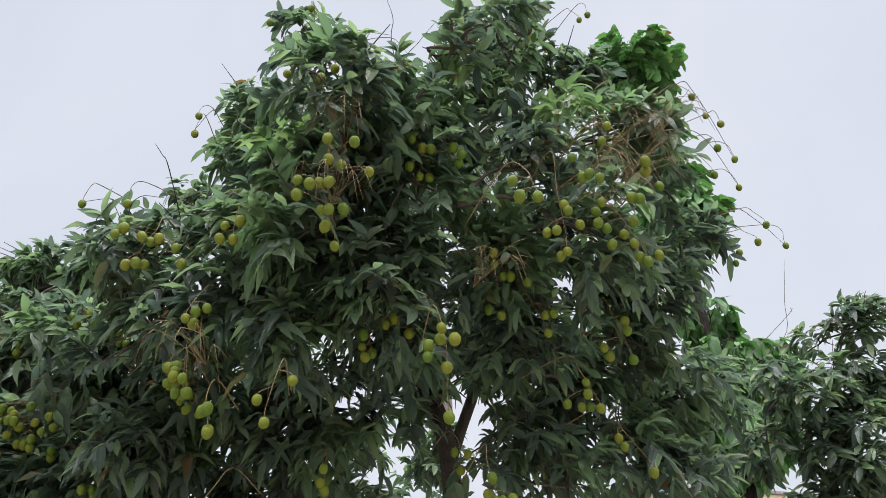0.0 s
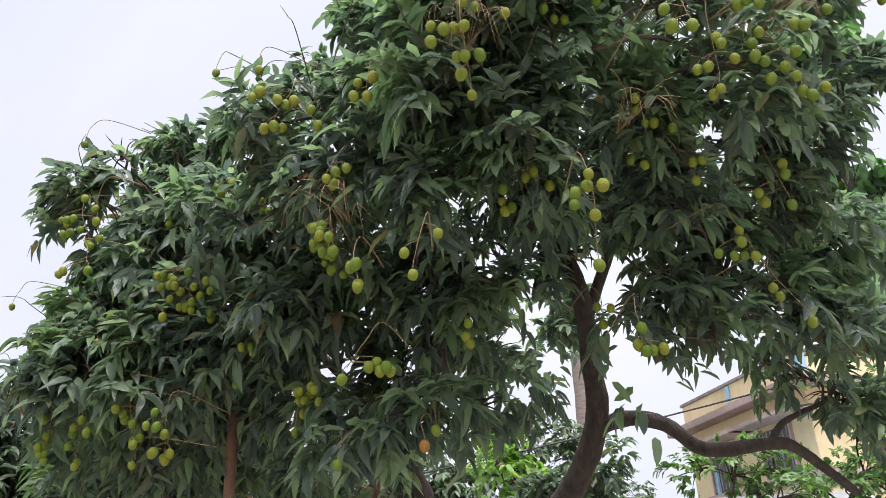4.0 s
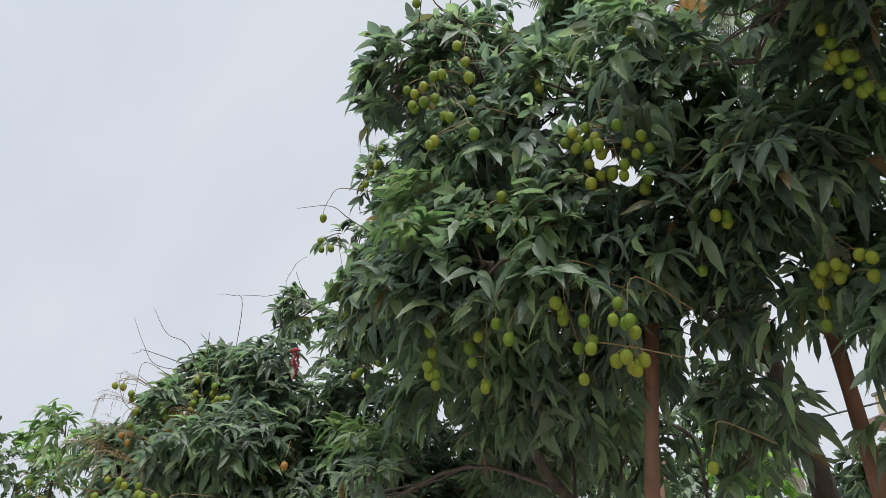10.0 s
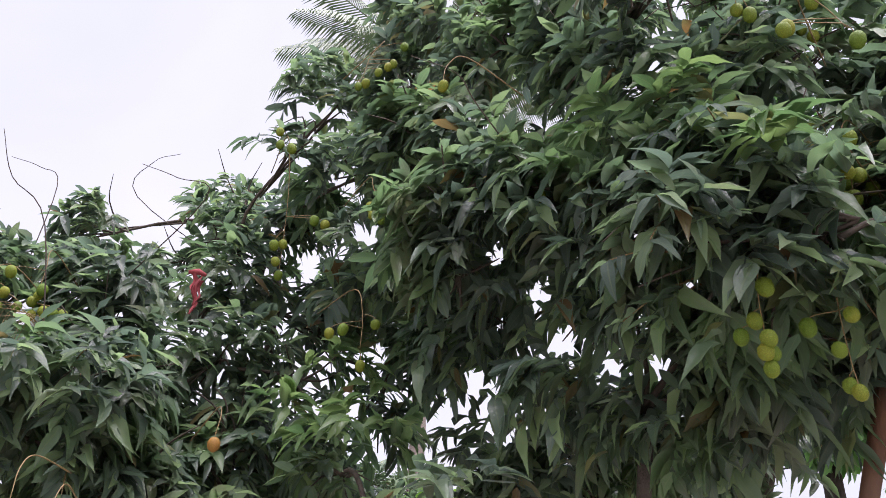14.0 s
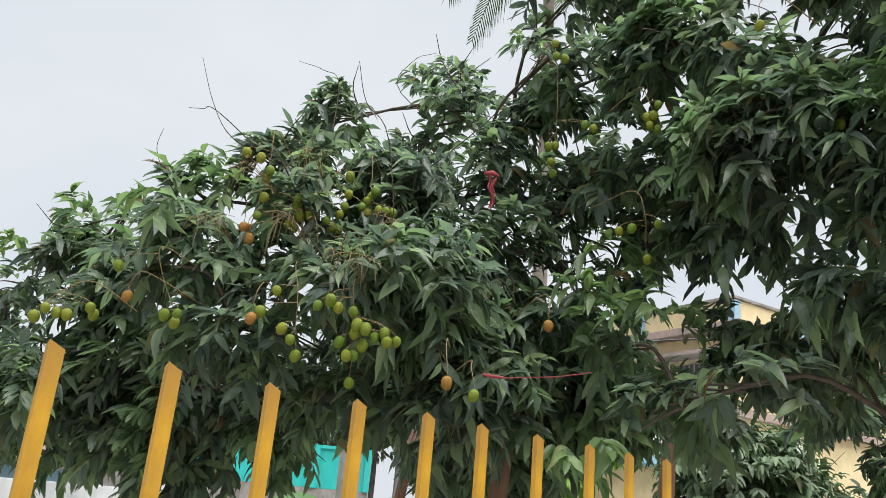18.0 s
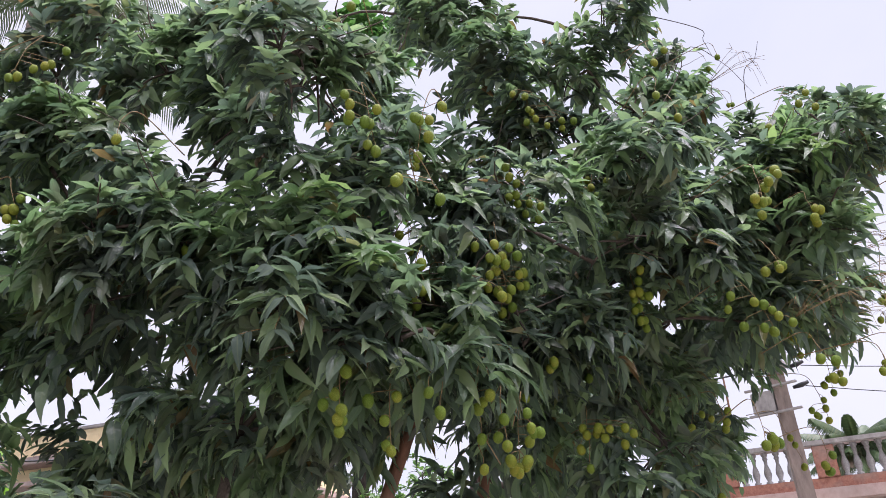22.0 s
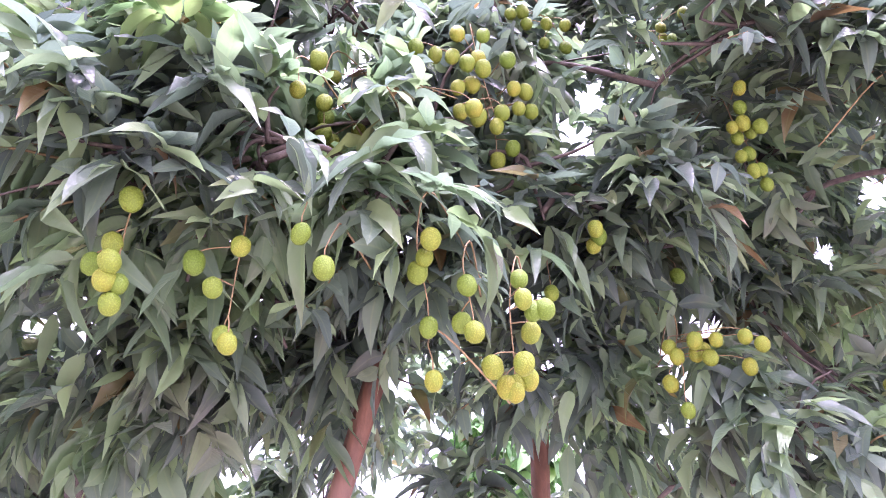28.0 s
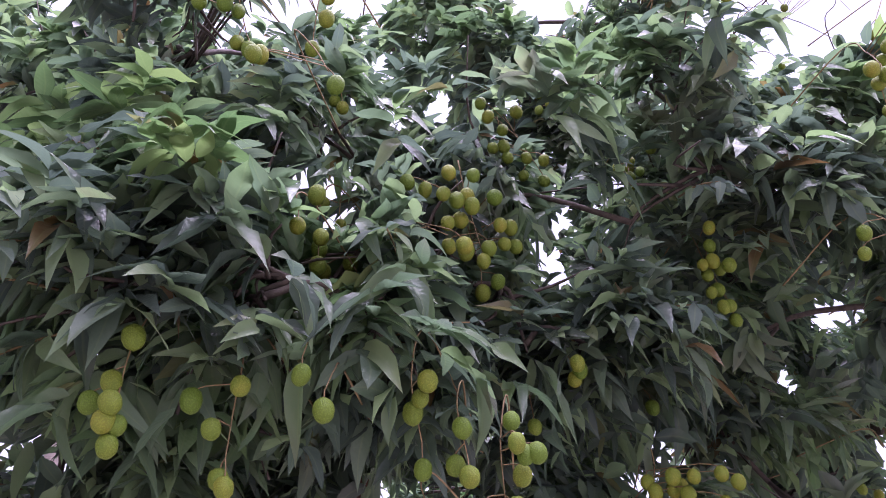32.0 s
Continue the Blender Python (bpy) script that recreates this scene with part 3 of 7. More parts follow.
BOUGHS_A_INNER = [
    (-0.23, 3.21, 3.21, 0.27), (0.15, 3.22, 3.21, 0.26), (0.45, 3.14, 3.04, 0.24), (-0.03, 3.37, 2.99, 0.16),
    (0.41, 2.98, 2.67, 0.19), (-0.09, 2.99, 3.31, 0.25), (0.28, 2.82, 3.14, 0.22), (0.07, 2.66, 3.42, 0.32),
    (0.38, 2.91, 3.2, 0.31), (-0.19, 2.7, 3.12, 0.25), (0.76, 3, 3.23, 0.32), (0.26, 2.65, 4.13, 0.32),
    (0.54, 2.81, 3.53, 0.32), (-0.39, 2.66, 3.4, 0.28), (-0.71, 2.79, 2.98, 0.23), (-0.38, 2.64, 2.78, 0.19),
    (0.58, 2.93, 2.89, 0.24), (0.98, 3.46, 2.98, 0.25), (-0.64, 3.03, 2.51, 0.21), (-0.57, 3.06, 2.94, 0.26),
]
BOUGHS_A_LOW = [
    (-1.33, 3.98, 2.3, 0.23), (-1.78, 3.81, 2.21, 0.21), (-1, 3.81, 2.37, 0.19), (-1.47, 3.61, 2.37, 0.19),
    (-0.69, 2.89, 2.03, 0.14), (-0.48, 3.33, 2.32, 0.16), (-1.47, 4, 2.16, 0.22), (-1.75, 3.64, 2.24, 0.21),
    (-1.05, 3.76, 2.1, 0.13), (-0.33, 3.42, 2.63, 0.16), (-0.16, 3.27, 2.46, 0.11), (-0.33, 3.14, 2.33, 0.1),
    (-1.83, 3.95, 2.17, 0.15), (-1.63, 3.78, 2.22, 0.15), (-1.53, 3.6, 2.33, 0.16), (-2, 4.08, 2.14, 0.13),
    (-2.23, 4, 3.79, 0.21), (-2.16, 3.79, 3.89, 0.19), (-1.22, 3.84, 4.51, 0.3), (-0.65, 3.42, 4.72, 0.26),
]
BOUGHS_A_CLOSE = [
    (-1.67, 3.1, 2.28, 0.11), (-1.38, 3.01, 2.31, 0.11), (-1.81, 3.17, 2.22, 0.1), (-1.2, 2.96, 2.28, 0.1),
    (-1.57, 2.91, 2.32, 0.1), (-1.86, 2.76, 2.41, 0.09), (-2, 2.77, 2.46, 0.09), (-1.73, 2.64, 2.44, 0.08),
    (-1, 2.74, 2.48, 0.11), (-0.62, 2.94, 2.54, 0.12), (-0.4, 2.75, 2.58, 0.12), (-0.29, 2.43, 2.89, 0.15),
    (-0.16, 2.59, 2.57, 0.14), (-1.5, 2.61, 2.51, 0.09), (-0.91, 2.87, 2.92, 0.15), (-1.8, 3.01, 2.3, 0.09),
    (-1.53, 2.66, 2.37, 0.08), (-1.91, 2.96, 2.36, 0.08), (-1.15, 2.68, 2.95, 0.11), (-1.75, 2.78, 2.34, 0.07),
]
BOUGHS_A_SKIRT = [
    (0.96, 3.01, 2.5, 0.2), (0.75, 2.92, 2.59, 0.2), (1.2, 3.59, 2.33, 0.21), (0.5, 2.78, 2.45, 0.11),
    (-0.44, 3.25, 2.56, 0.16), (-0.65, 3.05, 2.29, 0.19), (-1.33, 2.99, 2.54, 0.24), (-1.94, 3, 2.58, 0.22),
    (-0.94, 2.8, 2.77, 0.23), (-1.85, 3.27, 3.75, 0.15),
]
BOUGHS_A_TIPS = [
    (-1.95, 2.75, 3.33, 0.1), (-1.86, 2.83, 3.21, 0.11), (-2.01, 2.74, 3.24, 0.07), (-1.84, 2.78, 3.44, 0.11),
    (-2, 2.78, 3.13, 0.06), (-2.04, 2.8, 3.29, 0.11), (-2.19, 4.04, 4.28, 0.23),
]
BOUGHS_A_BACK = [
    (-0.19, 5.68, 2.36, 0.2), (0.01, 5.71, 2.31, 0.15), (0.22, 5.74, 2.45, 0.17), (0.35, 5.66, 2.58, 0.08),
    (0.14, 5.66, 2.07, 0.21), (0.41, 5.72, 2.03, 0.16), (0.27, 5.67, 1.82, 0.19), (-0.04, 5.55, 1.83, 0.16),
    (-0.3, 5.76, 2.32, 0.16), (0.14, 6.16, 2.47, 0.09), (-0.03, 6.05, 2.58, 0.08),
]
BOUGHS_A_SIDE = [
    (-1.88, 4, 3.39, 0.13), (-1.77, 3.75, 2.68, 0.11), (-1.93, 4.01, 3.02, 0.12), (-2.02, 3.84, 2.49, 0.1),
    (-1.96, 3.88, 2.33, 0.09), (-1.86, 3.8, 2.93, 0.1),
]
BOUGHS_A_HANG = [
    (-1.27, 3.32, 2.37, 0.09), (-1.11, 3.28, 2.34, 0.08), (-1.42, 3.32, 2.31, 0.09), (-1.54, 3.37, 2.26, 0.09),
    (-0.73, 2.97, 2.28, 0.08), (-1.71, 3.33, 2.28, 0.08), (-0.37, 4.33, 3.08, 0.15), (-0.27, 4.41, 2.9, 0.14),
    (-0.06, 4.89, 3.06, 0.16), (-0.12, 4.56, 3.27, 0.14), (0.08, 4.43, 3.19, 0.14), (-0.28, 3.68, 3.06, 0.13),
    (-0.42, 4.36, 2.84, 0.12), (-0.13, 4.87, 2.96, 0.13), (0.14, 3.16, 2.99, 0.1), (0.24, 2.81, 2.84, 0.11),
    (0.35, 2.74, 2.68, 0.11), (0.25, 2.77, 2.45, 0.09), (0.27, 2.7, 2.29, 0.08), (0.41, 2.67, 2.59, 0.1),
    (0.14, 2.66, 2.43, 0.07), (0.37, 2.81, 2.45, 0.09), (-0.69, 3.03, 3.5, 0.11), (-0.65, 3.39, 3.68, 0.11),
    (-0.7, 3.44, 3.94, 0.09), (-0.64, 3.28, 3.47, 0.1), (-0.66, 2.95, 3.23, 0.09), (-0.66, 3.36, 3.35, 0.1),
]
BOUGHS_A_DEEP = [
    (-1.75, 3.82, 2.82, 0.12), (-1.62, 3.62, 2.7, 0.11), (-1.56, 3.57, 2.52, 0.09), (-1.81, 3.99, 2.94, 0.11),
    (-1.92, 3.53, 3.09, 0.17), (-1.87, 3.96, 3.08, 0.17), (-1.91, 3.43, 2.73, 0.15), (-1.88, 4.15, 3.52, 0.19),
    (-1.95, 4.29, 3.08, 0.17), (-1.98, 3.49, 2.51, 0.12), (-1.94, 3.87, 2.64, 0.12), (-2.08, 4.28, 2.8, 0.14),
    (-2.11, 4.5, 3.14, 0.15), (-2.13, 4.47, 3.56, 0.15), (0.21, 1.79, 3.67, 0.09), (0.35, 1.91, 3.86, 0.09),
    (0.5, 2.08, 3.98, 0.1), (0.13, 1.92, 3.68, 0.09), (0.4, 2.07, 3.82, 0.1),
]
BOUGHS_B_DEEP = [
    (-3.58, 4.18, 2.01, 0.15), (-3.35, 4.27, 1.95, 0.15), (-3.13, 4.11, 1.96, 0.15), (-2.88, 4.17, 1.95, 0.14),
    (-3.78, 4.45, 1.96, 0.16), (-4.02, 4.58, 2.04, 0.17), (-3.85, 4.49, 1.79, 0.12), (-3.49, 4.41, 1.81, 0.1),
    (-4.23, 4.75, 1.93, 0.15), (-4.45, 4.73, 2.05, 0.13), (-2.71, 4.02, 1.88, 0.09),
]
BOUGHS_B_TOP = [
    (-3.44, 4.25, 2.71, 0.25), (-3.11, 4.19, 2.42, 0.33), (-3.17, 3.77, 2.23, 0.3), (-2.9, 3.9, 1.95, 0.24),
    (-2.67, 4.19, 2.16, 0.31), (-2.42, 4.49, 2.14, 0.3), (-2.15, 4.74, 2.12, 0.21), (-2.83, 5.18, 3.74, 0.24),
    (-3.36, 4.96, 3.38, 0.24), (-3.65, 4.34, 2.84, 0.19), (-3.94, 4.42, 2.64, 0.17), (-4.37, 4.89, 2.48, 0.24),
    (-4.66, 5, 2.34, 0.13), (-3.85, 4.03, 2.31, 0.21), (-3.47, 3.92, 2.45, 0.2), (-3.15, 4.13, 2.72, 0.22),
    (-2.74, 4.42, 3.02, 0.23),
]
BOUGHS_B_SKIRT = [
    (-4.19, 4.76, 2.15, 0.22), (-3.64, 3.95, 2.07, 0.19), (-3.36, 3.76, 2.21, 0.18), (-3.06, 3.91, 2.34, 0.2),
    (-2.75, 4.13, 2.57, 0.22), (-2.51, 4.12, 2.45, 0.18), (-2.92, 3.92, 2.13, 0.14), (-2.67, 4.06, 2.29, 0.15),
    (-4.44, 5.06, 1.95, 0.21), (-3.86, 4.58, 1.85, 0.19), (-3.46, 4.49, 1.93, 0.17), (-3.16, 4.52, 2.03, 0.15),
    (-2.52, 4.25, 3.75, 0.26), (-2.65, 3.97, 3.3, 0.09), (-2.85, 4.82, 3.46, 0.21), (-2.99, 4.92, 3.2, 0.21),
]
BOUGHS_B_INNER = [
    (-4.68, 5.08, 2.15, 0.15), (-4.72, 5.28, 1.92, 0.18), (-4.54, 5.32, 1.74, 0.18), (-4.09, 4.83, 1.94, 0.24),
    (-3.7, 4.76, 1.97, 0.22), (-3.4, 4.55, 2.16, 0.21), (-3.1, 4.48, 2.23, 0.19), (-3.93, 4.86, 2.2, 0.27),
    (-2.85, 4.62, 2.39, 0.21), (-3.62, 4.5, 2.45, 0.24), (-3.18, 4.41, 2.55, 0.24), (-2.87, 4.42, 2.77, 0.24),
    (-4.12, 4.6, 2.31, 0.24), (-2.43, 4.44, 2.84, 0.23), (-2.16, 4.47, 2.54, 0.18), (-2.95, 4.42, 2.49, 0.31),
    (-2.66, 4.77, 2.45, 0.32), (-2.29, 4.87, 2.36, 0.25), (-2, 3.9, 2.18, 0.13), (-2, 3.73, 2.3, 0.11),
]
BOUGHS_B_LOW = [
    (-1.59, 4.73, 2.1, 0.2), (-2.08, 4.51, 2.07, 0.26), (-2.48, 4.56, 1.9, 0.3), (-2.56, 5.04, 1.67, 0.29),
    (-2.73, 4.47, 1.77, 0.23), (-2.41, 5.65, 1.8, 0.2), (-3.39, 4.84, 1.8, 0.16), (-3.71, 4.89, 1.75, 0.16),
    (-4.03, 4.72, 1.73, 0.15), (-2.79, 4.95, 1.85, 0.15),
]
BOUGHS_B_HEM = [
    (-4.36, 4.56, 1.89, 0.17), (-4.23, 4.86, 1.83, 0.17), (-4.07, 5.14, 1.92, 0.17), (-3.78, 4.67, 1.86, 0.17), (-3.58, 4.93, 1.93, 0.17), (-4.15, 5.13, 1.71, 0.17), (-3.72, 4.69, 1.74, 0.17), (-3.31, 4.93, 1.93, 0.17), (-4.39, 5.08, 1.71, 0.17), (-3.85, 4.67, 1.66, 0.17),
]
BOUGHS_B_EAST = [
    (-2.51, 4.38, 3.28, 0.19), (-2.34, 4.36, 2.96, 0.18), (-2.41, 4.76, 3.1, 0.21), (-2.07, 4.15, 2.7, 0.13),
    (-2.63, 4.48, 3.23, 0.15),
]
BOUGHS_A_FLANK = [
    (-2.24, 3.24, 2.74, 0.11), (-2.3, 3.31, 2.66, 0.1), (-2.22, 3.33, 2.53, 0.1), (-2.14, 3.28, 2.58, 0.1), (-2.13, 3.16, 2.78, 0.1),
]
BOUGHS_A_FILL = [
    (-0.52, 3.18, 4.22, 0.15), (-0.6, 2.92, 3.83, 0.15), (-0.37, 2.79, 4.08, 0.15), (-0.48, 2.77, 3.72, 0.15), (-0.1, 2.75, 3.99, 0.15),
    (-0.25, 2.6, 3.52, 0.14), (-0.74, 3.24, 4.39, 0.13), (-1.74, 3.38, 3.19, 0.13), (0.37, 2.69, 4.23, 0.12), (-0.59, 3.08, 3.7, 0.14),
    (1.0, 3.6, 2.49, 0.14), (0.87, 3.62, 2.57, 0.12), (1.14, 3.63, 2.42, 0.15), (0.76, 3.58, 2.62, 0.11), (-0.04, 4.48, 3.06, 0.16), (-0.14, 4.54, 2.87, 0.14),
]
FLUSH_A = [
    (0.25, 1.96, 3.63, 0.09), (-0.39, 1.85, 3.24, 0.05), (0.53, 1.96, 3.39, 0.06), (-1.9, 2.77, 2.75, 0.07),
    (0.58, 2.15, 3.57, 0.14), (-0.36, 1.88, 3.26, 0.1), (-1.89, 2.58, 2.48, 0.05), (-1.96, 2.84, 2.76, 0.1),
]
FLUSH_B = [
    (-4.77, 5.25, 2.55, 0.09), (-3.84, 3.64, 2.38, 0.07), (-3.89, 4.57, 2.83, 0.07), (-4.48, 5.05, 2.71, 0.1),
    (-2.57, 3.74, 2.24, 0.15), (-2.44, 3.95, 2.51, 0.08), (-2.39, 3.91, 2.51, 0.1), (-2.34, 3.61, 2.18, 0.12),
    (-2.6, 3.64, 1.86, 0.13), (-3.81, 4.34, 2.72, 0.13), (-4.22, 4.74, 2.61, 0.11), (-2.23, 5.78, 4.63, 0.09),
]
BOUGHS_EDGE = [
    (2.89, 4.69, 3.96, 0.17), (3.05, 4.66, 3.98, 0.15), (2.68, 4.76, 3.86, 0.15), (2.18, 4.4, 3.41, 0.2),
    (2.7, 4.74, 3.61, 0.21), (2.99, 4.73, 3.87, 0.15), (2.74, 4.71, 3.32, 0.24), (2.39, 4.78, 3.29, 0.27),
    (2.57, 4.68, 3.1, 0.3), (3.01, 4.83, 3.54, 0.29), (2.06, 4.59, 3.14, 0.2), (2.99, 4.6, 4.03, 0.11),
    (2.44, 4.54, 3.41, 0.24),
]
FRUIT_FRONT_1 = [
    [(0.064, 1.831, 2.335), (0.024, 1.787, 2.511), (0.020, 1.787, 2.480), (0.067, 1.808, 2.458), (0.055, 1.783, 2.526), (0.090, 1.758, 2.510), (0.059, 1.751, 2.540)],
    [(-0.316, 1.796, 2.442), (-0.400, 1.793, 2.396), (-0.378, 1.786, 2.333)],
    [(-0.206, 1.526, 2.989), (-0.136, 1.523, 2.970), (-0.208, 1.577, 2.963), (-0.177, 1.584, 2.948), (-0.105, 1.599, 2.931), (-0.288, 1.582, 2.902), (-0.256, 1.579, 2.886), (-0.233, 1.595, 2.901), (-0.207, 1.584, 2.893), (-0.290, 1.591, 2.862), (-0.232, 1.630, 2.839), (-0.212, 1.625, 2.835), (-0.176, 1.641, 2.845), (-0.227, 1.670, 2.815), (-0.207, 1.717, 2.783)],
]
FRUIT_FRONT_2 = [
    [(-0.162, 2.065, 2.701), (-0.169, 2.107, 2.684), (-0.161, 2.104, 2.648), (-0.142, 2.126, 2.671), (-0.094, 2.053, 2.723), (-0.071, 2.064, 2.747), (-0.027, 2.080, 2.704)],
    [(0.012, 1.848, 3.262), (0.045, 1.872, 3.243), (0.070, 1.860, 3.228), (0.001, 1.886, 3.184), (0.031, 1.930, 3.177), (0.061, 1.944, 3.182), (0.140, 1.860, 3.229), (0.164, 1.864, 3.204), (0.155, 1.898, 3.197)],
    [(0.254, 1.527, 2.819), (0.270, 1.554, 2.790), (0.315, 1.552, 2.785)],
]
FRUIT_FRONT_3 = [
    [(0.468, 1.735, 3.059), (0.490, 1.753, 2.999), (0.510, 1.738, 2.999), (0.535, 1.733, 2.978), (0.444, 1.834, 2.965), (0.451, 1.830, 2.941), (0.390, 1.877, 2.900), (0.416, 1.863, 2.896), (0.486, 1.860, 2.910), (0.439, 1.877, 2.831), (0.424, 1.904, 2.833)],
    [(0.557, 1.844, 2.974), (0.546, 1.882, 2.969), (0.543, 1.873, 2.921), (0.568, 1.886, 2.909), (0.642, 1.823, 2.971), (0.662, 1.813, 2.958), (0.651, 1.883, 2.928), (0.619, 1.895, 2.891), (0.579, 1.904, 2.864), (0.639, 1.889, 2.853), (0.660, 1.929, 2.831), (0.710, 1.909, 2.822), (0.675, 1.913, 2.804)],
]
FRUIT_FRONT_4 = [
    [(0.590, 1.731, 3.170), (0.579, 1.780, 3.154), (0.694, 1.799, 3.046), (0.738, 1.838, 3.018), (0.690, 1.771, 3.060)],
    [(0.503, 2.227, 2.578), (0.503, 2.228, 2.541), (0.513, 2.265, 2.514), (0.486, 2.266, 2.516), (0.444, 2.270, 2.530), (0.536, 2.236, 2.496)],
    [(0.624, 2.442, 2.474), (0.635, 2.431, 2.441), (0.713, 2.438, 2.355)],
    [(0.573, 2.204, 2.681), (0.593, 2.233, 2.664), (0.661, 2.219, 2.641), (0.646, 2.167, 2.715), (0.647, 2.174, 2.754)],
]
FRUIT_FRONT_5 = [
    [(0.259, 2.142, 3.016), (0.259, 2.168, 2.989), (0.287, 2.200, 2.959), (0.312, 2.195, 2.954), (0.363, 2.188, 2.924), (0.234, 2.256, 2.868), (0.272, 2.241, 2.835), (0.416, 2.250, 2.767), (0.415, 2.241, 2.828), (0.440, 2.229, 2.824)],
    [(0.182, 2.163, 2.284), (0.170, 2.194, 2.247), (0.187, 2.183, 2.225), (0.208, 2.199, 2.230), (0.237, 2.204, 2.234)],
    [(-0.488, 1.818, 2.957), (-0.532, 1.823, 2.947), (-0.544, 1.829, 2.907), (-0.508, 1.835, 2.906)],
    [(-0.595, 1.954, 2.756), (-0.627, 1.957, 2.748), (-0.643, 1.998, 2.733), (-0.651, 1.950, 2.725)],
    [(-0.308, 2.345, 2.404), (-0.318, 2.353, 2.364), (-0.307, 2.365, 2.344)],
]
FRUIT_FRONT_6 = [
    [(-0.564, 2.121, 2.218), (-0.544, 2.132, 2.231), (-0.535, 2.131, 2.207), (-0.515, 2.122, 2.215), (-0.508, 2.145, 2.209), (-0.639, 2.121, 2.188)],
    [(-0.843, 1.832, 2.947), (-0.826, 1.842, 2.972), (-0.785, 1.879, 2.965), (-0.767, 1.903, 2.962), (-0.744, 1.904, 2.973), (-0.697, 1.921, 2.947), (-0.834, 1.919, 2.897), (-0.801, 1.907, 2.894), (-0.785, 1.929, 2.901), (-0.685, 1.952, 2.911)],
    [(-0.372, 1.775, 3.500), (-0.272, 1.828, 3.532), (-0.221, 1.784, 3.522), (-0.411, 1.925, 3.395)],
    [(-0.421, 2.381, 2.091)],
    [(-0.918, 2.579, 2.158)],
    [(-0.702, 2.325, 1.997)],
    [(-1.204, 2.716, 1.885)],
]
FRUIT_FRONT_7 = [
    [(-1.715, 2.549, 2.933), (-1.807, 2.472, 2.984), (-1.785, 2.476, 2.989), (-1.712, 2.508, 2.984), (-1.727, 2.439, 3.048), (-1.718, 2.497, 3.035)],
]
FRUIT_FRONT = FRUIT_FRONT_1 + FRUIT_FRONT_2 + FRUIT_FRONT_3 + FRUIT_FRONT_4 + FRUIT_FRONT_5 + FRUIT_FRONT_6 + FRUIT_FRONT_7
FRUIT_NEAR_1 = [
    [(-1.878, 2.657, 2.280), (-1.882, 2.693, 2.230), (-1.897, 2.716, 2.206), (-1.886, 2.661, 2.183), (-1.885, 2.675, 2.164), (-1.868, 2.678, 2.165), (-1.871, 2.685, 2.139)],
    [(-1.777, 2.685, 2.232), (-1.760, 2.644, 2.176), (-1.737, 2.623, 2.237), (-1.731, 2.666, 2.123), (-1.729, 2.652, 2.107)],
    [(-1.645, 2.560, 2.199)],
    [(-1.677, 2.569, 2.247)],
    [(-1.505, 2.530, 2.247), (-1.505, 2.548, 2.232), (-1.515, 2.499, 2.257), (-1.477, 2.565, 2.160)],
    [(-1.452, 2.505, 2.205), (-1.440, 2.538, 2.165), (-1.442, 2.508, 2.136)],
]
FRUIT_NEAR_2 = [
    [(-1.369, 2.488, 2.233), (-1.383, 2.469, 2.186), (-1.357, 2.479, 2.179), (-1.346, 2.467, 2.180), (-1.338, 2.509, 2.164), (-1.364, 2.502, 2.106), (-1.325, 2.537, 2.106), (-1.339, 2.549, 2.099), (-1.353, 2.555, 2.094), (-1.389, 2.539, 2.110), (-1.344, 2.547, 2.085)],
    [(-1.470, 2.568, 2.082)],
    [(-1.158, 2.634, 2.351)],
    [(-0.914, 2.593, 2.289), (-0.910, 2.583, 2.266), (-0.905, 2.542, 2.282), (-0.873, 2.567, 2.274), (-0.861, 2.557, 2.280), (-0.884, 2.512, 2.276), (-0.877, 2.537, 2.253), (-0.840, 2.481, 2.280), (-0.822, 2.463, 2.262), (-0.818, 2.501, 2.234), (-0.905, 2.613, 2.225)],
]
FRUIT_NEAR_3 = [
    [(-0.828, 2.345, 2.798), (-0.811, 2.366, 2.769), (-0.809, 2.372, 2.731), (-0.821, 2.390, 2.727), (-0.789, 2.349, 2.714), (-0.795, 2.400, 2.718), (-0.768, 2.382, 2.735), (-0.786, 2.409, 2.679), (-0.757, 2.407, 2.698), (-0.764, 2.404, 2.647), (-0.753, 2.394, 2.649), (-0.722, 2.408, 2.632)],
    [(-1.434, 2.507, 2.736), (-1.398, 2.480, 2.728), (-1.378, 2.522, 2.719), (-1.396, 2.532, 2.706), (-1.371, 2.519, 2.695), (-1.431, 2.530, 2.701), (-1.402, 2.556, 2.662), (-1.368, 2.557, 2.689), (-1.377, 2.585, 2.639), (-1.346, 2.572, 2.631), (-1.317, 2.558, 2.613), (-1.312, 2.545, 2.638)],
]
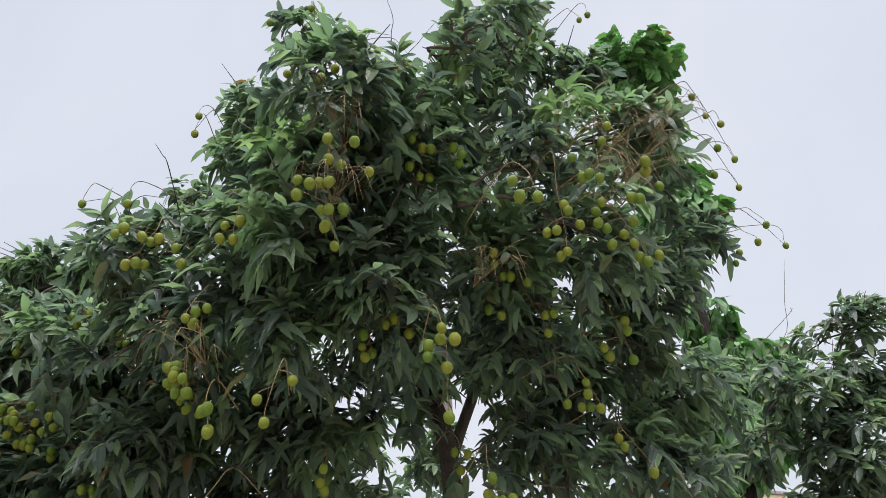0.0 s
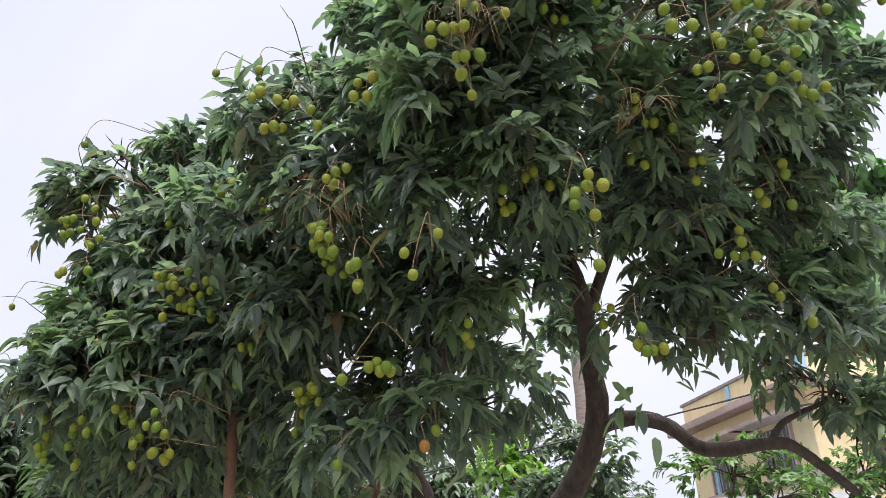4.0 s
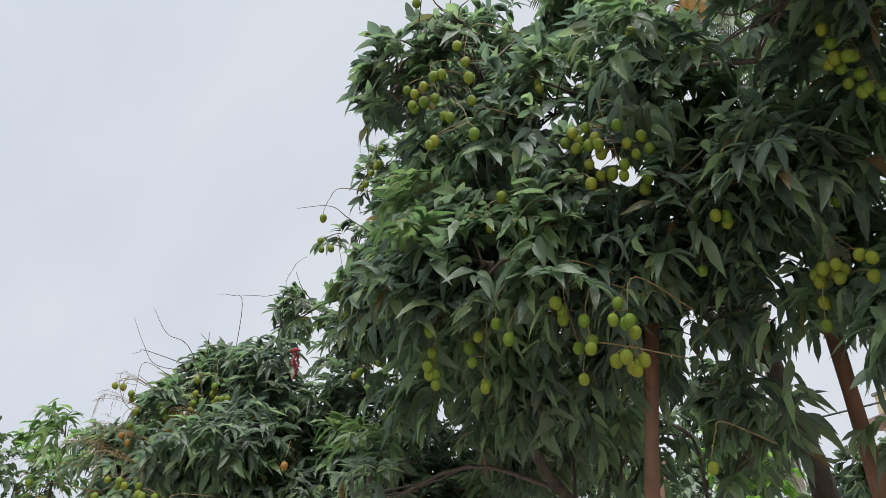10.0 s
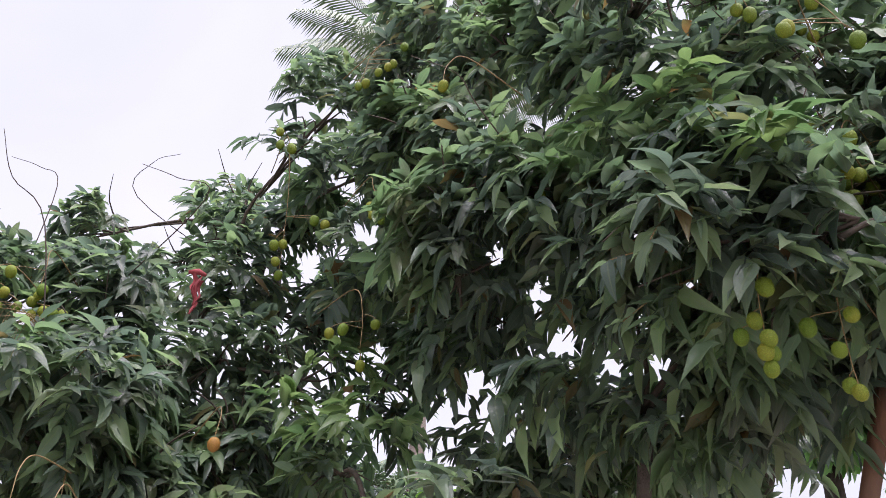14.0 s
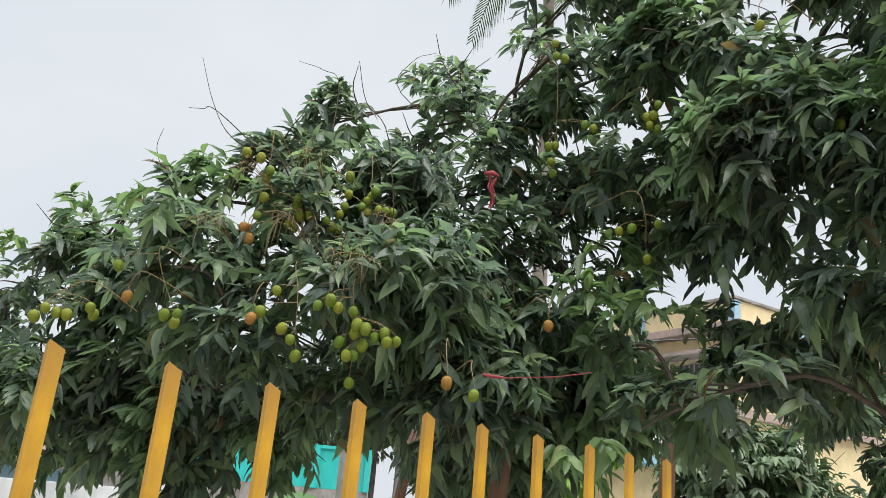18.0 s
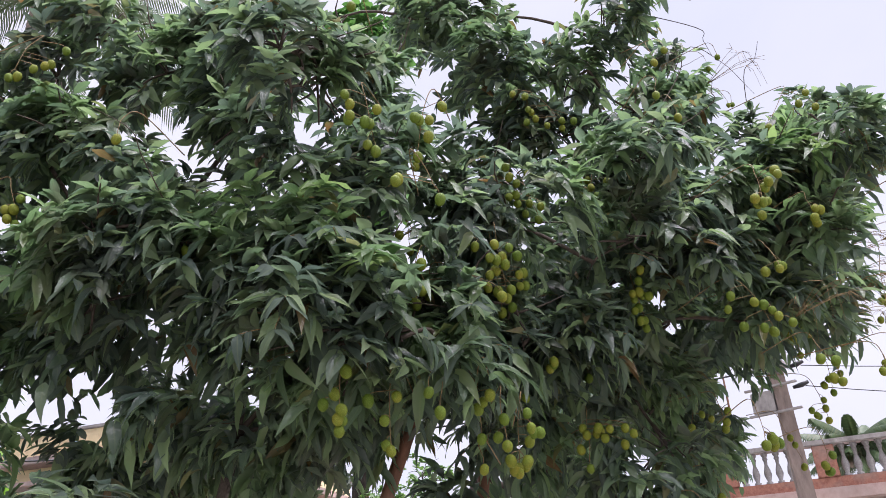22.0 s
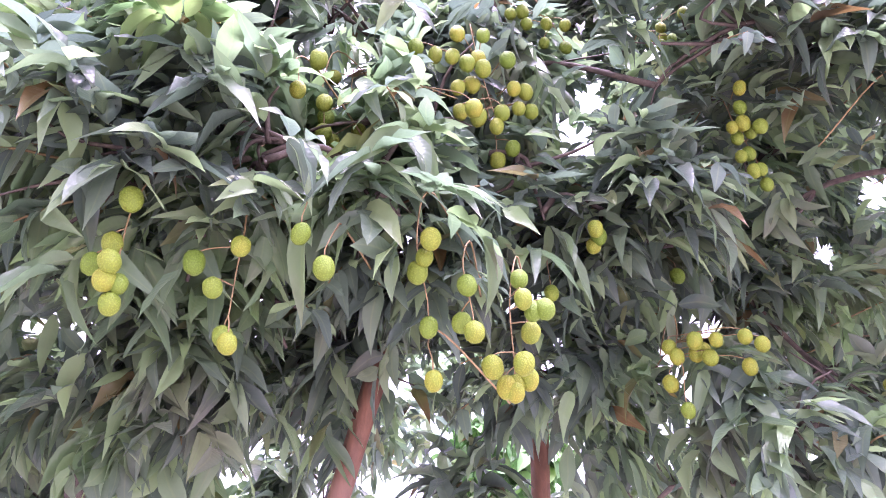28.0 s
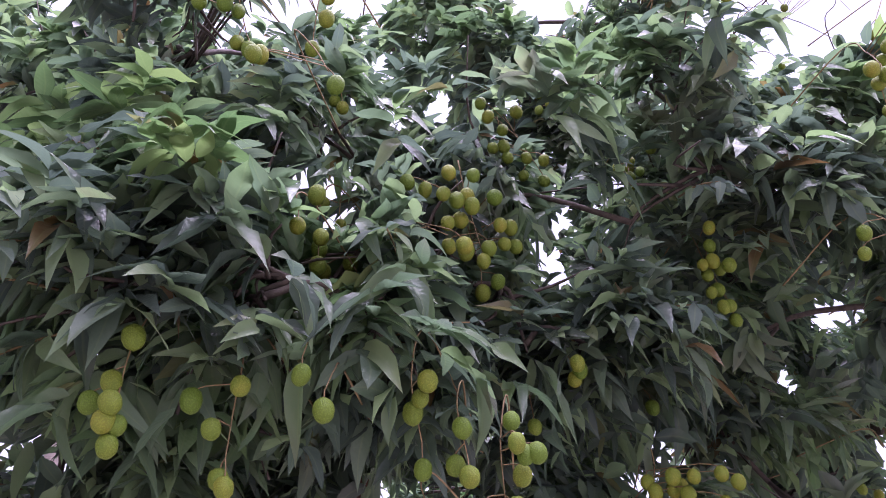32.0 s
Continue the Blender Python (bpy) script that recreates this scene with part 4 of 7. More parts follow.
FRUIT_NEAR_4 = [
    [(-1.299, 2.521, 2.686), (-1.260, 2.531, 2.708), (-1.279, 2.535, 2.658), (-1.244, 2.539, 2.672), (-1.257, 2.586, 2.609), (-1.268, 2.619, 2.598), (-1.318, 2.508, 2.739), (-1.425, 2.588, 2.762), (-1.464, 2.594, 2.765)],
    [(-1.204, 2.598, 3.037), (-1.177, 2.588, 3.051), (-1.164, 2.593, 3.025), (-1.119, 2.575, 3.037), (-1.086, 2.551, 3.029), (-1.065, 2.578, 2.995), (-1.101, 2.607, 3.015), (-1.190, 2.573, 3.086), (-1.196, 2.518, 3.094), (-1.249, 2.559, 3.079), (-1.272, 2.555, 3.106)],
    [(-1.113, 2.547, 2.456), (-1.086, 2.565, 2.460), (-1.085, 2.582, 2.449)],
    [(-0.828, 2.597, 2.476)],
    [(-1.687, 2.598, 2.535)],
    [(-1.604, 2.671, 2.542), (-1.652, 2.605, 2.630), (-1.626, 2.628, 2.564)],
]
FRUIT_NEAR_5 = [
    [(-1.697, 2.487, 2.772), (-1.822, 2.526, 2.799), (-1.835, 2.523, 2.786)],
    [(-0.716, 2.585, 3.263), (-0.697, 2.554, 3.277), (-0.679, 2.577, 3.242), (-0.659, 2.554, 3.257), (-0.674, 2.493, 3.289)],
    [(-0.766, 2.762, 3.733), (-0.741, 2.763, 3.732), (-0.739, 2.747, 3.690), (-0.756, 2.782, 3.681), (-0.692, 2.721, 3.666), (-0.658, 2.667, 3.681), (-0.643, 2.678, 3.656), (-0.607, 2.639, 3.692), (-0.851, 2.778, 3.777), (-0.831, 2.730, 3.749)],
    [(-0.735, 2.096, 2.649), (-0.735, 2.113, 2.608), (-0.681, 2.093, 2.558), (-0.706, 2.036, 2.618), (-0.680, 2.017, 2.611), (-0.677, 1.996, 2.586), (-0.675, 1.982, 2.563), (-0.680, 2.031, 2.536), (-0.644, 2.016, 2.528), (-0.640, 1.955, 2.543)],
]
FRUIT_NEAR_6 = [
    [(-0.568, 1.922, 2.431), (-0.545, 1.886, 2.421), (-0.543, 1.905, 2.370), (-0.539, 1.884, 2.355)],
    [(0.101, 2.614, 2.523), (0.144, 2.594, 2.507), (0.120, 2.676, 2.481)],
    [(-0.570, 2.674, 3.415), (-0.544, 2.647, 3.422), (-0.511, 2.676, 3.389)],
    [(-1.937, 2.619, 3.072), (-1.913, 2.624, 3.053), (-1.918, 2.617, 3.008), (-1.876, 2.600, 2.999), (-1.844, 2.613, 3.016), (-1.865, 2.563, 3.028), (-1.824, 2.644, 2.968), (-1.803, 2.632, 2.949), (-1.914, 2.629, 3.001)],
    [(-1.537, 2.723, 3.063), (-1.545, 2.745, 3.103)],
    [(-1.515, 2.821, 2.857), (-1.476, 2.811, 2.809)],
    [(-1.590, 2.694, 2.602), (-1.525, 2.691, 2.598), (-1.557, 2.732, 2.590), (-1.401, 2.518, 2.580)],
    [(-2.11, 3.07, 2.68)],
]
FRUIT_NEAR_7 = [
]
FRUIT_NEAR = FRUIT_NEAR_1 + FRUIT_NEAR_2 + FRUIT_NEAR_3 + FRUIT_NEAR_4 + FRUIT_NEAR_5 + FRUIT_NEAR_6 + FRUIT_NEAR_7
FRUIT_SIDE_1 = [
    [(-3.412, 3.467, 2.088), (-3.381, 3.432, 2.099), (-3.359, 3.438, 2.083), (-3.316, 3.469, 2.084), (-3.303, 3.453, 2.048), (-3.305, 3.468, 2.028), (-3.280, 3.448, 2.038), (-3.342, 3.481, 2.001), (-3.282, 3.475, 1.997), (-3.321, 3.467, 1.965), (-3.301, 3.475, 1.969), (-3.302, 3.509, 1.901), (-3.251, 3.475, 2.024), (-3.228, 3.456, 2.035), (-3.220, 3.453, 2.011), (-3.193, 3.467, 2.018)],
    [(-3.008, 3.310, 1.878)],
    [(-3.525, 3.544, 2.132), (-3.560, 3.527, 2.065), (-3.497, 3.545, 2.030), (-3.470, 3.536, 2.001), (-3.451, 3.550, 1.962)],
]
FRUIT_SIDE_2 = [
    [(-3.513, 3.804, 2.503), (-3.514, 3.847, 2.495), (-3.473, 3.860, 2.471), (-3.500, 3.848, 2.461), (-3.535, 3.853, 2.429), (-3.512, 3.871, 2.427), (-3.414, 3.841, 2.455), (-3.392, 3.861, 2.443), (-3.373, 3.874, 2.443), (-3.372, 3.839, 2.484), (-3.353, 3.831, 2.554), (-3.361, 3.835, 2.513), (-3.307, 3.816, 2.513)],
    [(-3.288, 3.867, 2.555), (-3.277, 3.865, 2.574), (-3.249, 3.845, 2.523), (-3.224, 3.844, 2.520), (-3.266, 3.841, 2.583), (-3.356, 3.836, 2.620), (-3.282, 3.875, 2.518), (-3.200, 3.854, 2.522)],
    [(-3.682, 3.687, 2.583), (-3.638, 3.688, 2.573), (-3.606, 3.708, 2.545), (-3.614, 3.729, 2.526), (-3.615, 3.771, 2.477), (-3.626, 3.765, 2.413)],
]
FRUIT_SIDE_3 = [
    [(-4.106, 3.692, 2.025), (-4.077, 3.685, 2.021), (-4.019, 3.676, 2.046), (-4.016, 3.713, 2.035), (-4.130, 3.668, 2.029), (-4.159, 3.687, 2.006)],
    [(-3.819, 3.644, 2.046), (-3.781, 3.610, 2.048), (-3.790, 3.652, 2.029), (-3.951, 3.585, 2.153)],
    [(-2.424, 3.586, 2.896), (-2.407, 3.571, 2.898), (-2.400, 3.553, 2.930), (-2.416, 3.581, 2.866), (-2.391, 3.579, 2.855)],
    [(-2.668, 3.874, 2.873), (-2.641, 3.877, 2.884), (-2.656, 3.870, 2.814), (-2.640, 3.892, 2.779), (-2.526, 3.802, 2.938), (-2.562, 3.792, 2.940), (-2.708, 3.706, 3.139), (-2.670, 3.725, 3.147), (-2.715, 3.702, 3.185)],
    [(-2.493, 3.637, 2.499), (-2.461, 3.611, 2.505), (-2.374, 3.603, 2.531), (-2.402, 3.624, 2.413)],
]
FRUIT_SIDE_4 = [
    [(-2.409, 3.597, 3.465), (-2.438, 3.609, 3.442), (-2.394, 3.590, 3.477), (-2.495, 3.639, 3.389), (-2.473, 3.633, 3.403), (-2.370, 3.551, 3.526)],
]
FRUIT_SIDE = FRUIT_SIDE_1 + FRUIT_SIDE_2 + FRUIT_SIDE_3 + FRUIT_SIDE_4
FRUIT_STRAY = [
    (1.16, 2.31, 3.83), (1.21, 2.35, 3.76), (1.27, 2.37, 3.73), (1.27, 2.46, 3.68),
    (1.34, 2.49, 3.64), (1.37, 2.59, 3.57), (1.27, 2.56, 3.62), (1.52, 2.76, 3.49),
    (1.6, 2.81, 3.41), (1.48, 2.8, 3.43), (1.4, 2.83, 3.4), (1.38, 2.85, 3.36),
    (-0.36, 2.11, 4.23), (-0.53, 2.14, 4.19), (-0.15, 2.12, 4.02), (-0.78, 2.17, 3.63),
    (-0.76, 2.13, 3.68), (-1.08, 2.07, 3.25), (-0.93, 2.07, 3.24), (0.51, 2.37, 4.5),
    (0.85, 2.39, 4.45), (0.81, 2.4, 4.43), (-1.91, 2.63, 3.43), (-2.38, 3.01, 2.89),
]
FRUIT_RIPE = [
    (-0.04, 2.14, 2.92), (0.04, 2.17, 2.86),
    (-3.58, 3.51, 2.04),
    (-3.08, 3.30, 1.90),
    (-0.45, 2.34, 2.04),
    (-3.65, 3.80, 2.38), (-3.66, 3.76, 2.37), (-3.64, 3.78, 2.34),
    (-3.92, 3.62, 2.08),
    (-2.74, 3.56, 2.14),
]
TWIGS_A = [
    [(-1.95, 2.75, 3.33), (-1.87, 2.55, 3.34), (-1.86, 2.54, 3.38), (-1.84, 2.53, 3.41)],
    [(1.43, 3.54, 3.08), (2.12, 4.11, 3.60), (2.14, 3.98, 3.79), (2.15, 3.85, 3.98)],
    [(1.43, 3.54, 3.08), (2.15, 4.03, 3.71), (2.17, 4.01, 3.75), (2.18, 4.02, 3.73)],
    [(0.84, 2.40, 3.70), (1.09, 2.28, 3.87), (1.17, 2.30, 3.84), (1.34, 2.49, 3.64)],
    [(0.84, 2.40, 3.70), (1.10, 2.38, 3.72), (1.21, 2.41, 3.68), (1.37, 2.59, 3.58)],
    [(1.17, 2.83, 3.47), (1.32, 2.64, 3.50), (1.48, 2.75, 3.51), (1.60, 2.81, 3.41)],
    [(-0.95, 2.23, 3.13), (-1.04, 2.11, 3.19), (-0.98, 2.07, 3.26), (-1.08, 2.07, 3.26)],
    [(-0.95, 2.23, 3.13), (-0.93, 2.09, 3.21), (-0.89, 2.06, 3.26), (-0.81, 2.06, 3.25)],
]
TWIGS_A_TOP = [
    [(-0.81, 2.33, 3.25), (-0.62, 2.14, 3.66), (-0.70, 2.12, 3.70), (-0.78, 2.16, 3.64)],
    [(-0.81, 2.33, 3.25), (-0.79, 2.01, 3.33), (-0.81, 1.98, 3.37), (-0.83, 1.96, 3.40)],
    [(0.03, 2.51, 3.95), (0.01, 2.37, 4.17), (0.07, 2.32, 4.24), (0.15, 2.27, 4.31)],
    [(-0.39, 2.45, 4.37), (-0.25, 2.15, 4.15), (-0.16, 2.16, 4.14), (-0.05, 2.17, 4.12)],
    [(0.03, 2.51, 3.95), (-0.18, 2.25, 4.12), (-0.05, 2.14, 4.07), (0.02, 2.05, 3.87)],
    [(0.01, 2.11, 3.58), (-0.04, 2.06, 3.94), (-0.03, 2.00, 4.01), (-0.05, 1.96, 4.08)],
    [(-2.06, 3.13, 2.72), (-2.28, 3.04, 2.88), (-2.35, 3.00, 2.93), (-2.47, 2.98, 2.93)],
    [(-3.15, 4.13, 2.72), (-2.89, 3.73, 2.91), (-2.98, 3.70, 2.94), (-3.08, 3.68, 2.95)],
]
TWIGS_B = [
    [(-3.65, 4.34, 2.84), (-3.79, 4.12, 2.82), (-3.87, 4.09, 2.93), (-3.93, 4.05, 3.08)],
    [(-3.65, 4.34, 2.84), (-3.85, 4.10, 2.90), (-3.90, 4.10, 2.90), (-3.95, 4.11, 2.90)],
    [(-3.94, 4.42, 2.64), (-3.98, 4.20, 2.63), (-4.04, 4.17, 2.74), (-4.03, 4.15, 2.82)],
    [(-3.44, 4.25, 2.71), (-3.43, 4.28, 3.18), (-3.50, 4.27, 3.24), (-3.60, 4.27, 3.26)],
    [(-2.74, 4.42, 3.02), (-3.17, 4.33, 3.23), (-3.14, 4.29, 3.37), (-3.05, 4.26, 3.41)],
    [(-3.17, 3.77, 2.23), (-3.26, 3.63, 2.67), (-3.35, 3.55, 2.75), (-3.39, 3.49, 2.85)],
]
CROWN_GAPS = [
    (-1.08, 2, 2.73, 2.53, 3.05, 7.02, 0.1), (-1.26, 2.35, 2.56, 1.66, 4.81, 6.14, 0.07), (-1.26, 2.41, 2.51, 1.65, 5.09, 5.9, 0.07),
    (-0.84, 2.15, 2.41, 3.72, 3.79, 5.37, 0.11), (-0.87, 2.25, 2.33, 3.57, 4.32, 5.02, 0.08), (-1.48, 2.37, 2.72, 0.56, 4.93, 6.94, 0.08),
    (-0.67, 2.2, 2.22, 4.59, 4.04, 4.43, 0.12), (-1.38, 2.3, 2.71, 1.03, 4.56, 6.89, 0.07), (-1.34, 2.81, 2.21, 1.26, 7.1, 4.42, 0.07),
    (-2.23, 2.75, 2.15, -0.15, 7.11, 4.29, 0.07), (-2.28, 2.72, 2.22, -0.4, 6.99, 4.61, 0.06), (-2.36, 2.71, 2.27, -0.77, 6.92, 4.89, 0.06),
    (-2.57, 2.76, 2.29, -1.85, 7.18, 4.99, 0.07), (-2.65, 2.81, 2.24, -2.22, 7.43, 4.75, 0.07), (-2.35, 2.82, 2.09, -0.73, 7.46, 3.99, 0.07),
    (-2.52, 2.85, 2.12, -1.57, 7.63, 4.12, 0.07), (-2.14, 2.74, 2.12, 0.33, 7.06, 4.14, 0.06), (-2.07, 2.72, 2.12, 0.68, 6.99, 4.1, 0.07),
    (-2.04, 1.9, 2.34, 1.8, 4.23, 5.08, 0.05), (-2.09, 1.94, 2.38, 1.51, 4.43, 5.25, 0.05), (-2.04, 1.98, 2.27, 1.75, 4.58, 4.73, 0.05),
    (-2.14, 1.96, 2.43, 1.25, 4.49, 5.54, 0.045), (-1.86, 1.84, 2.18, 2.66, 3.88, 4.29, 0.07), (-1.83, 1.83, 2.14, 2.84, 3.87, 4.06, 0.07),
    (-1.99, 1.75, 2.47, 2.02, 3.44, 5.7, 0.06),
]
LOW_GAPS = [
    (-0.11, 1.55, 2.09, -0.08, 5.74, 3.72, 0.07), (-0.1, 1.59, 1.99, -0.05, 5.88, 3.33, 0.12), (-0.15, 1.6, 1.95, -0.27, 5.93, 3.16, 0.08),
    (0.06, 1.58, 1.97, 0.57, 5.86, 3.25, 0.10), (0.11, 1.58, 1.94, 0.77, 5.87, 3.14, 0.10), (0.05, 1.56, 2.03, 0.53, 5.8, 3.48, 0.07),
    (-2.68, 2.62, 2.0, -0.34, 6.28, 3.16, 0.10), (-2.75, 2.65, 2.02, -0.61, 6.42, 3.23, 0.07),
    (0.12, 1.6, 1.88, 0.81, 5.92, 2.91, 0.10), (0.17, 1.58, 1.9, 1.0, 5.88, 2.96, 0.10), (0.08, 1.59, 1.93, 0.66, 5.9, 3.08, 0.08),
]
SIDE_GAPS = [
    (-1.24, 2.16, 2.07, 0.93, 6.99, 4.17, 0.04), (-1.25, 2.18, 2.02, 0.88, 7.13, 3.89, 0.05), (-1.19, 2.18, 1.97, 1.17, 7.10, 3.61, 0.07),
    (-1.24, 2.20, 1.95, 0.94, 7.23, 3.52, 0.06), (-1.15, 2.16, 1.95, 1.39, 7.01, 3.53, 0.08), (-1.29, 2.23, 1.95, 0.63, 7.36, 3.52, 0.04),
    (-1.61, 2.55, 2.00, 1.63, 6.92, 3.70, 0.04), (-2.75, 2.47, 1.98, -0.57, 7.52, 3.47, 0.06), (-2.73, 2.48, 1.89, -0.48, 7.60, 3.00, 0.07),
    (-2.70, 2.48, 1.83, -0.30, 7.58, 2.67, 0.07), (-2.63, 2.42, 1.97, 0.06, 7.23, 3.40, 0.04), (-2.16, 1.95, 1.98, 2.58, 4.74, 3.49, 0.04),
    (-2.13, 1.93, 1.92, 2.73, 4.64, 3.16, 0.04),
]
OLD_STALKS_A = [
    (0.69, 1.87, 3.25), (0.76, 1.92, 3.18), (0.55, 1.78, 3.05), (0.94, 2.07, 3.47),
    (-0.18, 1.67, 3.16), (-0.21, 1.61, 2.9), (0.2, 1.9, 2.8), (0.64, 1.89, 3.05), (0.53, 1.88, 3.25), (-0.32, 2.04, 3.78),
    (-0.6, 1.86, 2.58),
]
OLD_STALKS_B = [
    (-3.48, 3.59, 2.53), (-3.33, 3.33, 2.16), (-3.62, 3.68, 2.49), (-3.5, 3.56, 2.31),
    (-3.73, 3.64, 2.3), (-3.2, 3.66, 2.38),
]
BOUGHS_B_BACK = [
    (-2.37, 4.25, 2, 0.18), (-2.26, 4.6, 2.09, 0.19), (-2.12, 4.97, 2.16, 0.21), (-1.86, 5.01, 2.33, 0.21),
    (-2.06, 5.24, 2.01, 0.18), (-2.34, 4.97, 1.89, 0.19), (-2.5, 4.58, 1.81, 0.16), (-1.83, 5.25, 2.08, 0.11),
    (-2.6, 4.31, 1.77, 0.12),
]

def fruit_mesh(name, seed, mat, r=0.0142):
    """A slightly heart-shaped lychee with a knobbly skin."""
    bm = bmesh.new()
    bmesh.ops.create_icosphere(bm, subdivisions=3, radius=r)
    r_ = random.Random(seed)
    for v in bm.verts:
        n = v.co.normalized()
        k = 1 + 0.05 * noise.noise(n * 7 + Vector((seed, 0, 0))) + 0.02 * (r_.random() - 0.5)
        v.co = n * r * k
        v.co.z *= 1.18
        if v.co.z > 0:
            v.co.x *= 1 + 0.07 * v.co.z / r
            v.co.y *= 1 + 0.07 * v.co.z / r
    me = bpy.data.meshes.new(name)
    bm.to_mesh(me)
    bm.free()
    me.materials.append(mat)
    me.polygons.foreach_set("use_smooth", [True] * len(me.polygons))
    return me


FRUIT_MESHES = [fruit_mesh("fruit", s, FRUIT) for s in (1, 2, 3)]
RIPE_MESH = fruit_mesh("fruit", 4, RIPE)


def fruit_string(tree, spots, core, r_, label="", mesh=None):
    """A hanging panicle: one bending stalk with side stalks and its fruit, under the tree."""
    spots = [Vector(q) for q in spots]
    high, low = max(spots, key=lambda q: q.z), min(spots, key=lambda q: q.z)
    mean = sum(spots, Vector()) / len(spots)
    inward = Vector(core) - mean
    inward.z = 0
    inward.normalize()
    top = Vector((mean.x, mean.y, high.z)) + (high - Vector((mean.x, mean.y, high.z))) * 0.4 + inward * r_.uniform(0.04, 0.08) + Vector((0, 0, r_.uniform(0.08, 0.14)))
    end = low + Vector((0, 0, 0.03)) + (mean - low) * 0.15
    bend = (top + end) / 2 - inward * 0.015 + Vector((r_.uniform(-0.015, 0.015), r_.uniform(-0.015, 0.015), 0.01))
    hold = top + inward * r_.uniform(0.14, 0.24) + Vector((r_.uniform(-0.04, 0.04), r_.uniform(-0.04, 0.04), r_.uniform(-0.06, 0.02)))
    path = smooth_path([hold, top, bend, end], 5)
    n = len(path) - 1
    pieces = [tube_data(path, [0.0019 - 0.0009 * i / n for i in range(n + 1)], 5)]
    for q in spots:
        over = q.z + 0.02 + 0.3 * ((q - mean).xy.length)
        s = min(path, key=lambda c: abs(c.z - over) + 0.4 * (c - q).length)
        knee = (s + q) / 2 + Vector((q.x - s.x, q.y - s.y, 0)) * 0.22 + Vector((0, 0, 0.008))
        pieces.append(tube_data(smooth_path([s, knee, q + Vector((0, 0, 0.015))], 3), [0.0011] * 7, 5))
    base = new("panicle", merged("panicle", pieces, STALK))
    base.parent = tree
    base.matrix_parent_inverse = tree.matrix_world.inverted()
    for q in spots:
        f_ = new("fruit", mesh or r_.choice(FRUIT_MESHES))
        k = r_.uniform(0.88, 1.1)
        m = Matrix.LocRotScale(q, Euler((r_.uniform(-0.3, 0.3), r_.uniform(-0.3, 0.3), r_.uniform(0, 6.28))), (k, k, k * r_.uniform(0.97, 1.1)))
        f_.parent = base
        f_.matrix_world = m
    if label:
        tagged(base, label)
    return base


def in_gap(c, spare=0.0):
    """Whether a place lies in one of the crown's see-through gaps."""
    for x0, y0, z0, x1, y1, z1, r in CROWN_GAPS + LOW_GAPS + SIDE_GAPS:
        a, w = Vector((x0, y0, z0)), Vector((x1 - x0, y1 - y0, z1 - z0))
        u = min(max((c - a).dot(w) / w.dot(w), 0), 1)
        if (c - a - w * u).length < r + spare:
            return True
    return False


def twigs_to(boughs, limbs, r_, mat, name, parent, label=""):
    """Branches from the nearest limb point out to each bough, joined."""
    nodes = [Vector(q) for l in limbs for q in smooth_path(l, 4)[3:]]
    pieces = []
    for x, y, z, r in boughs:
        c = Vector((x, y, z))
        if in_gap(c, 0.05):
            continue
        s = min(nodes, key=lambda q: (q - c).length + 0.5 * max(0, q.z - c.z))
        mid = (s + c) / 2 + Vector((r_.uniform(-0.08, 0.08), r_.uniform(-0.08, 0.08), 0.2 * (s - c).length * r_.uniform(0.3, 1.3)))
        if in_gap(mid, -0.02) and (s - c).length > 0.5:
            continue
        path = smooth_path([s, mid, c, c + (c - mid) * 0.4 - Vector((0, 0, 0.04))], 4)
        n = len(path) - 1
        nodes += path[n // 2:]
        k = min(1.0, 0.35 + 0.8 * (s - c).length)
        pieces.append(tube_data(path, [0.008 * k * (1 - i / n) + 0.0026 for i in range(n + 1)], 6))
        for _ in range(5):
            e = c + Vector((r_.uniform(-1, 1), r_.uniform(-1, 1), r_.uniform(-0.6, 1))) * r
            pieces.append(tube_data(smooth_path([mid + (c - mid) * r_.random(), (c + e) / 2 + Vector((0, 0, 0.02)), e], 3), [0.005 - 0.0006 * i for i in range(7)], 4))
    return tagged(part(name, merged(name, pieces, mat), mat, parent, label), kind="stuff")


CORE_A, CORE_B = (-0.3, 3.4, 2.9), (-2.9, 5.0, 2.4)
BOUGHS_A = BOUGHS_A_FRONT + BOUGHS_A_EAST + BOUGHS_A_WEST + BOUGHS_A_NEAR + BOUGHS_A_CROWN + BOUGHS_A_LATE + BOUGHS_A_INNER + BOUGHS_A_LOW + BOUGHS_A_CLOSE + BOUGHS_A_SKIRT + BOUGHS_A_TIPS + BOUGHS_A_SIDE + BOUGHS_A_HANG + BOUGHS_A_DEEP + BOUGHS_A_FLANK + BOUGHS_A_FILL + BOUGHS_A_BACK
BOUGHS_B = BOUGHS_B_TOP + BOUGHS_B_SKIRT + BOUGHS_B_INNER + BOUGHS_B_LOW + BOUGHS_B_EAST + BOUGHS_B_DEEP + BOUGHS_B_HEM + BOUGHS_B_BACK

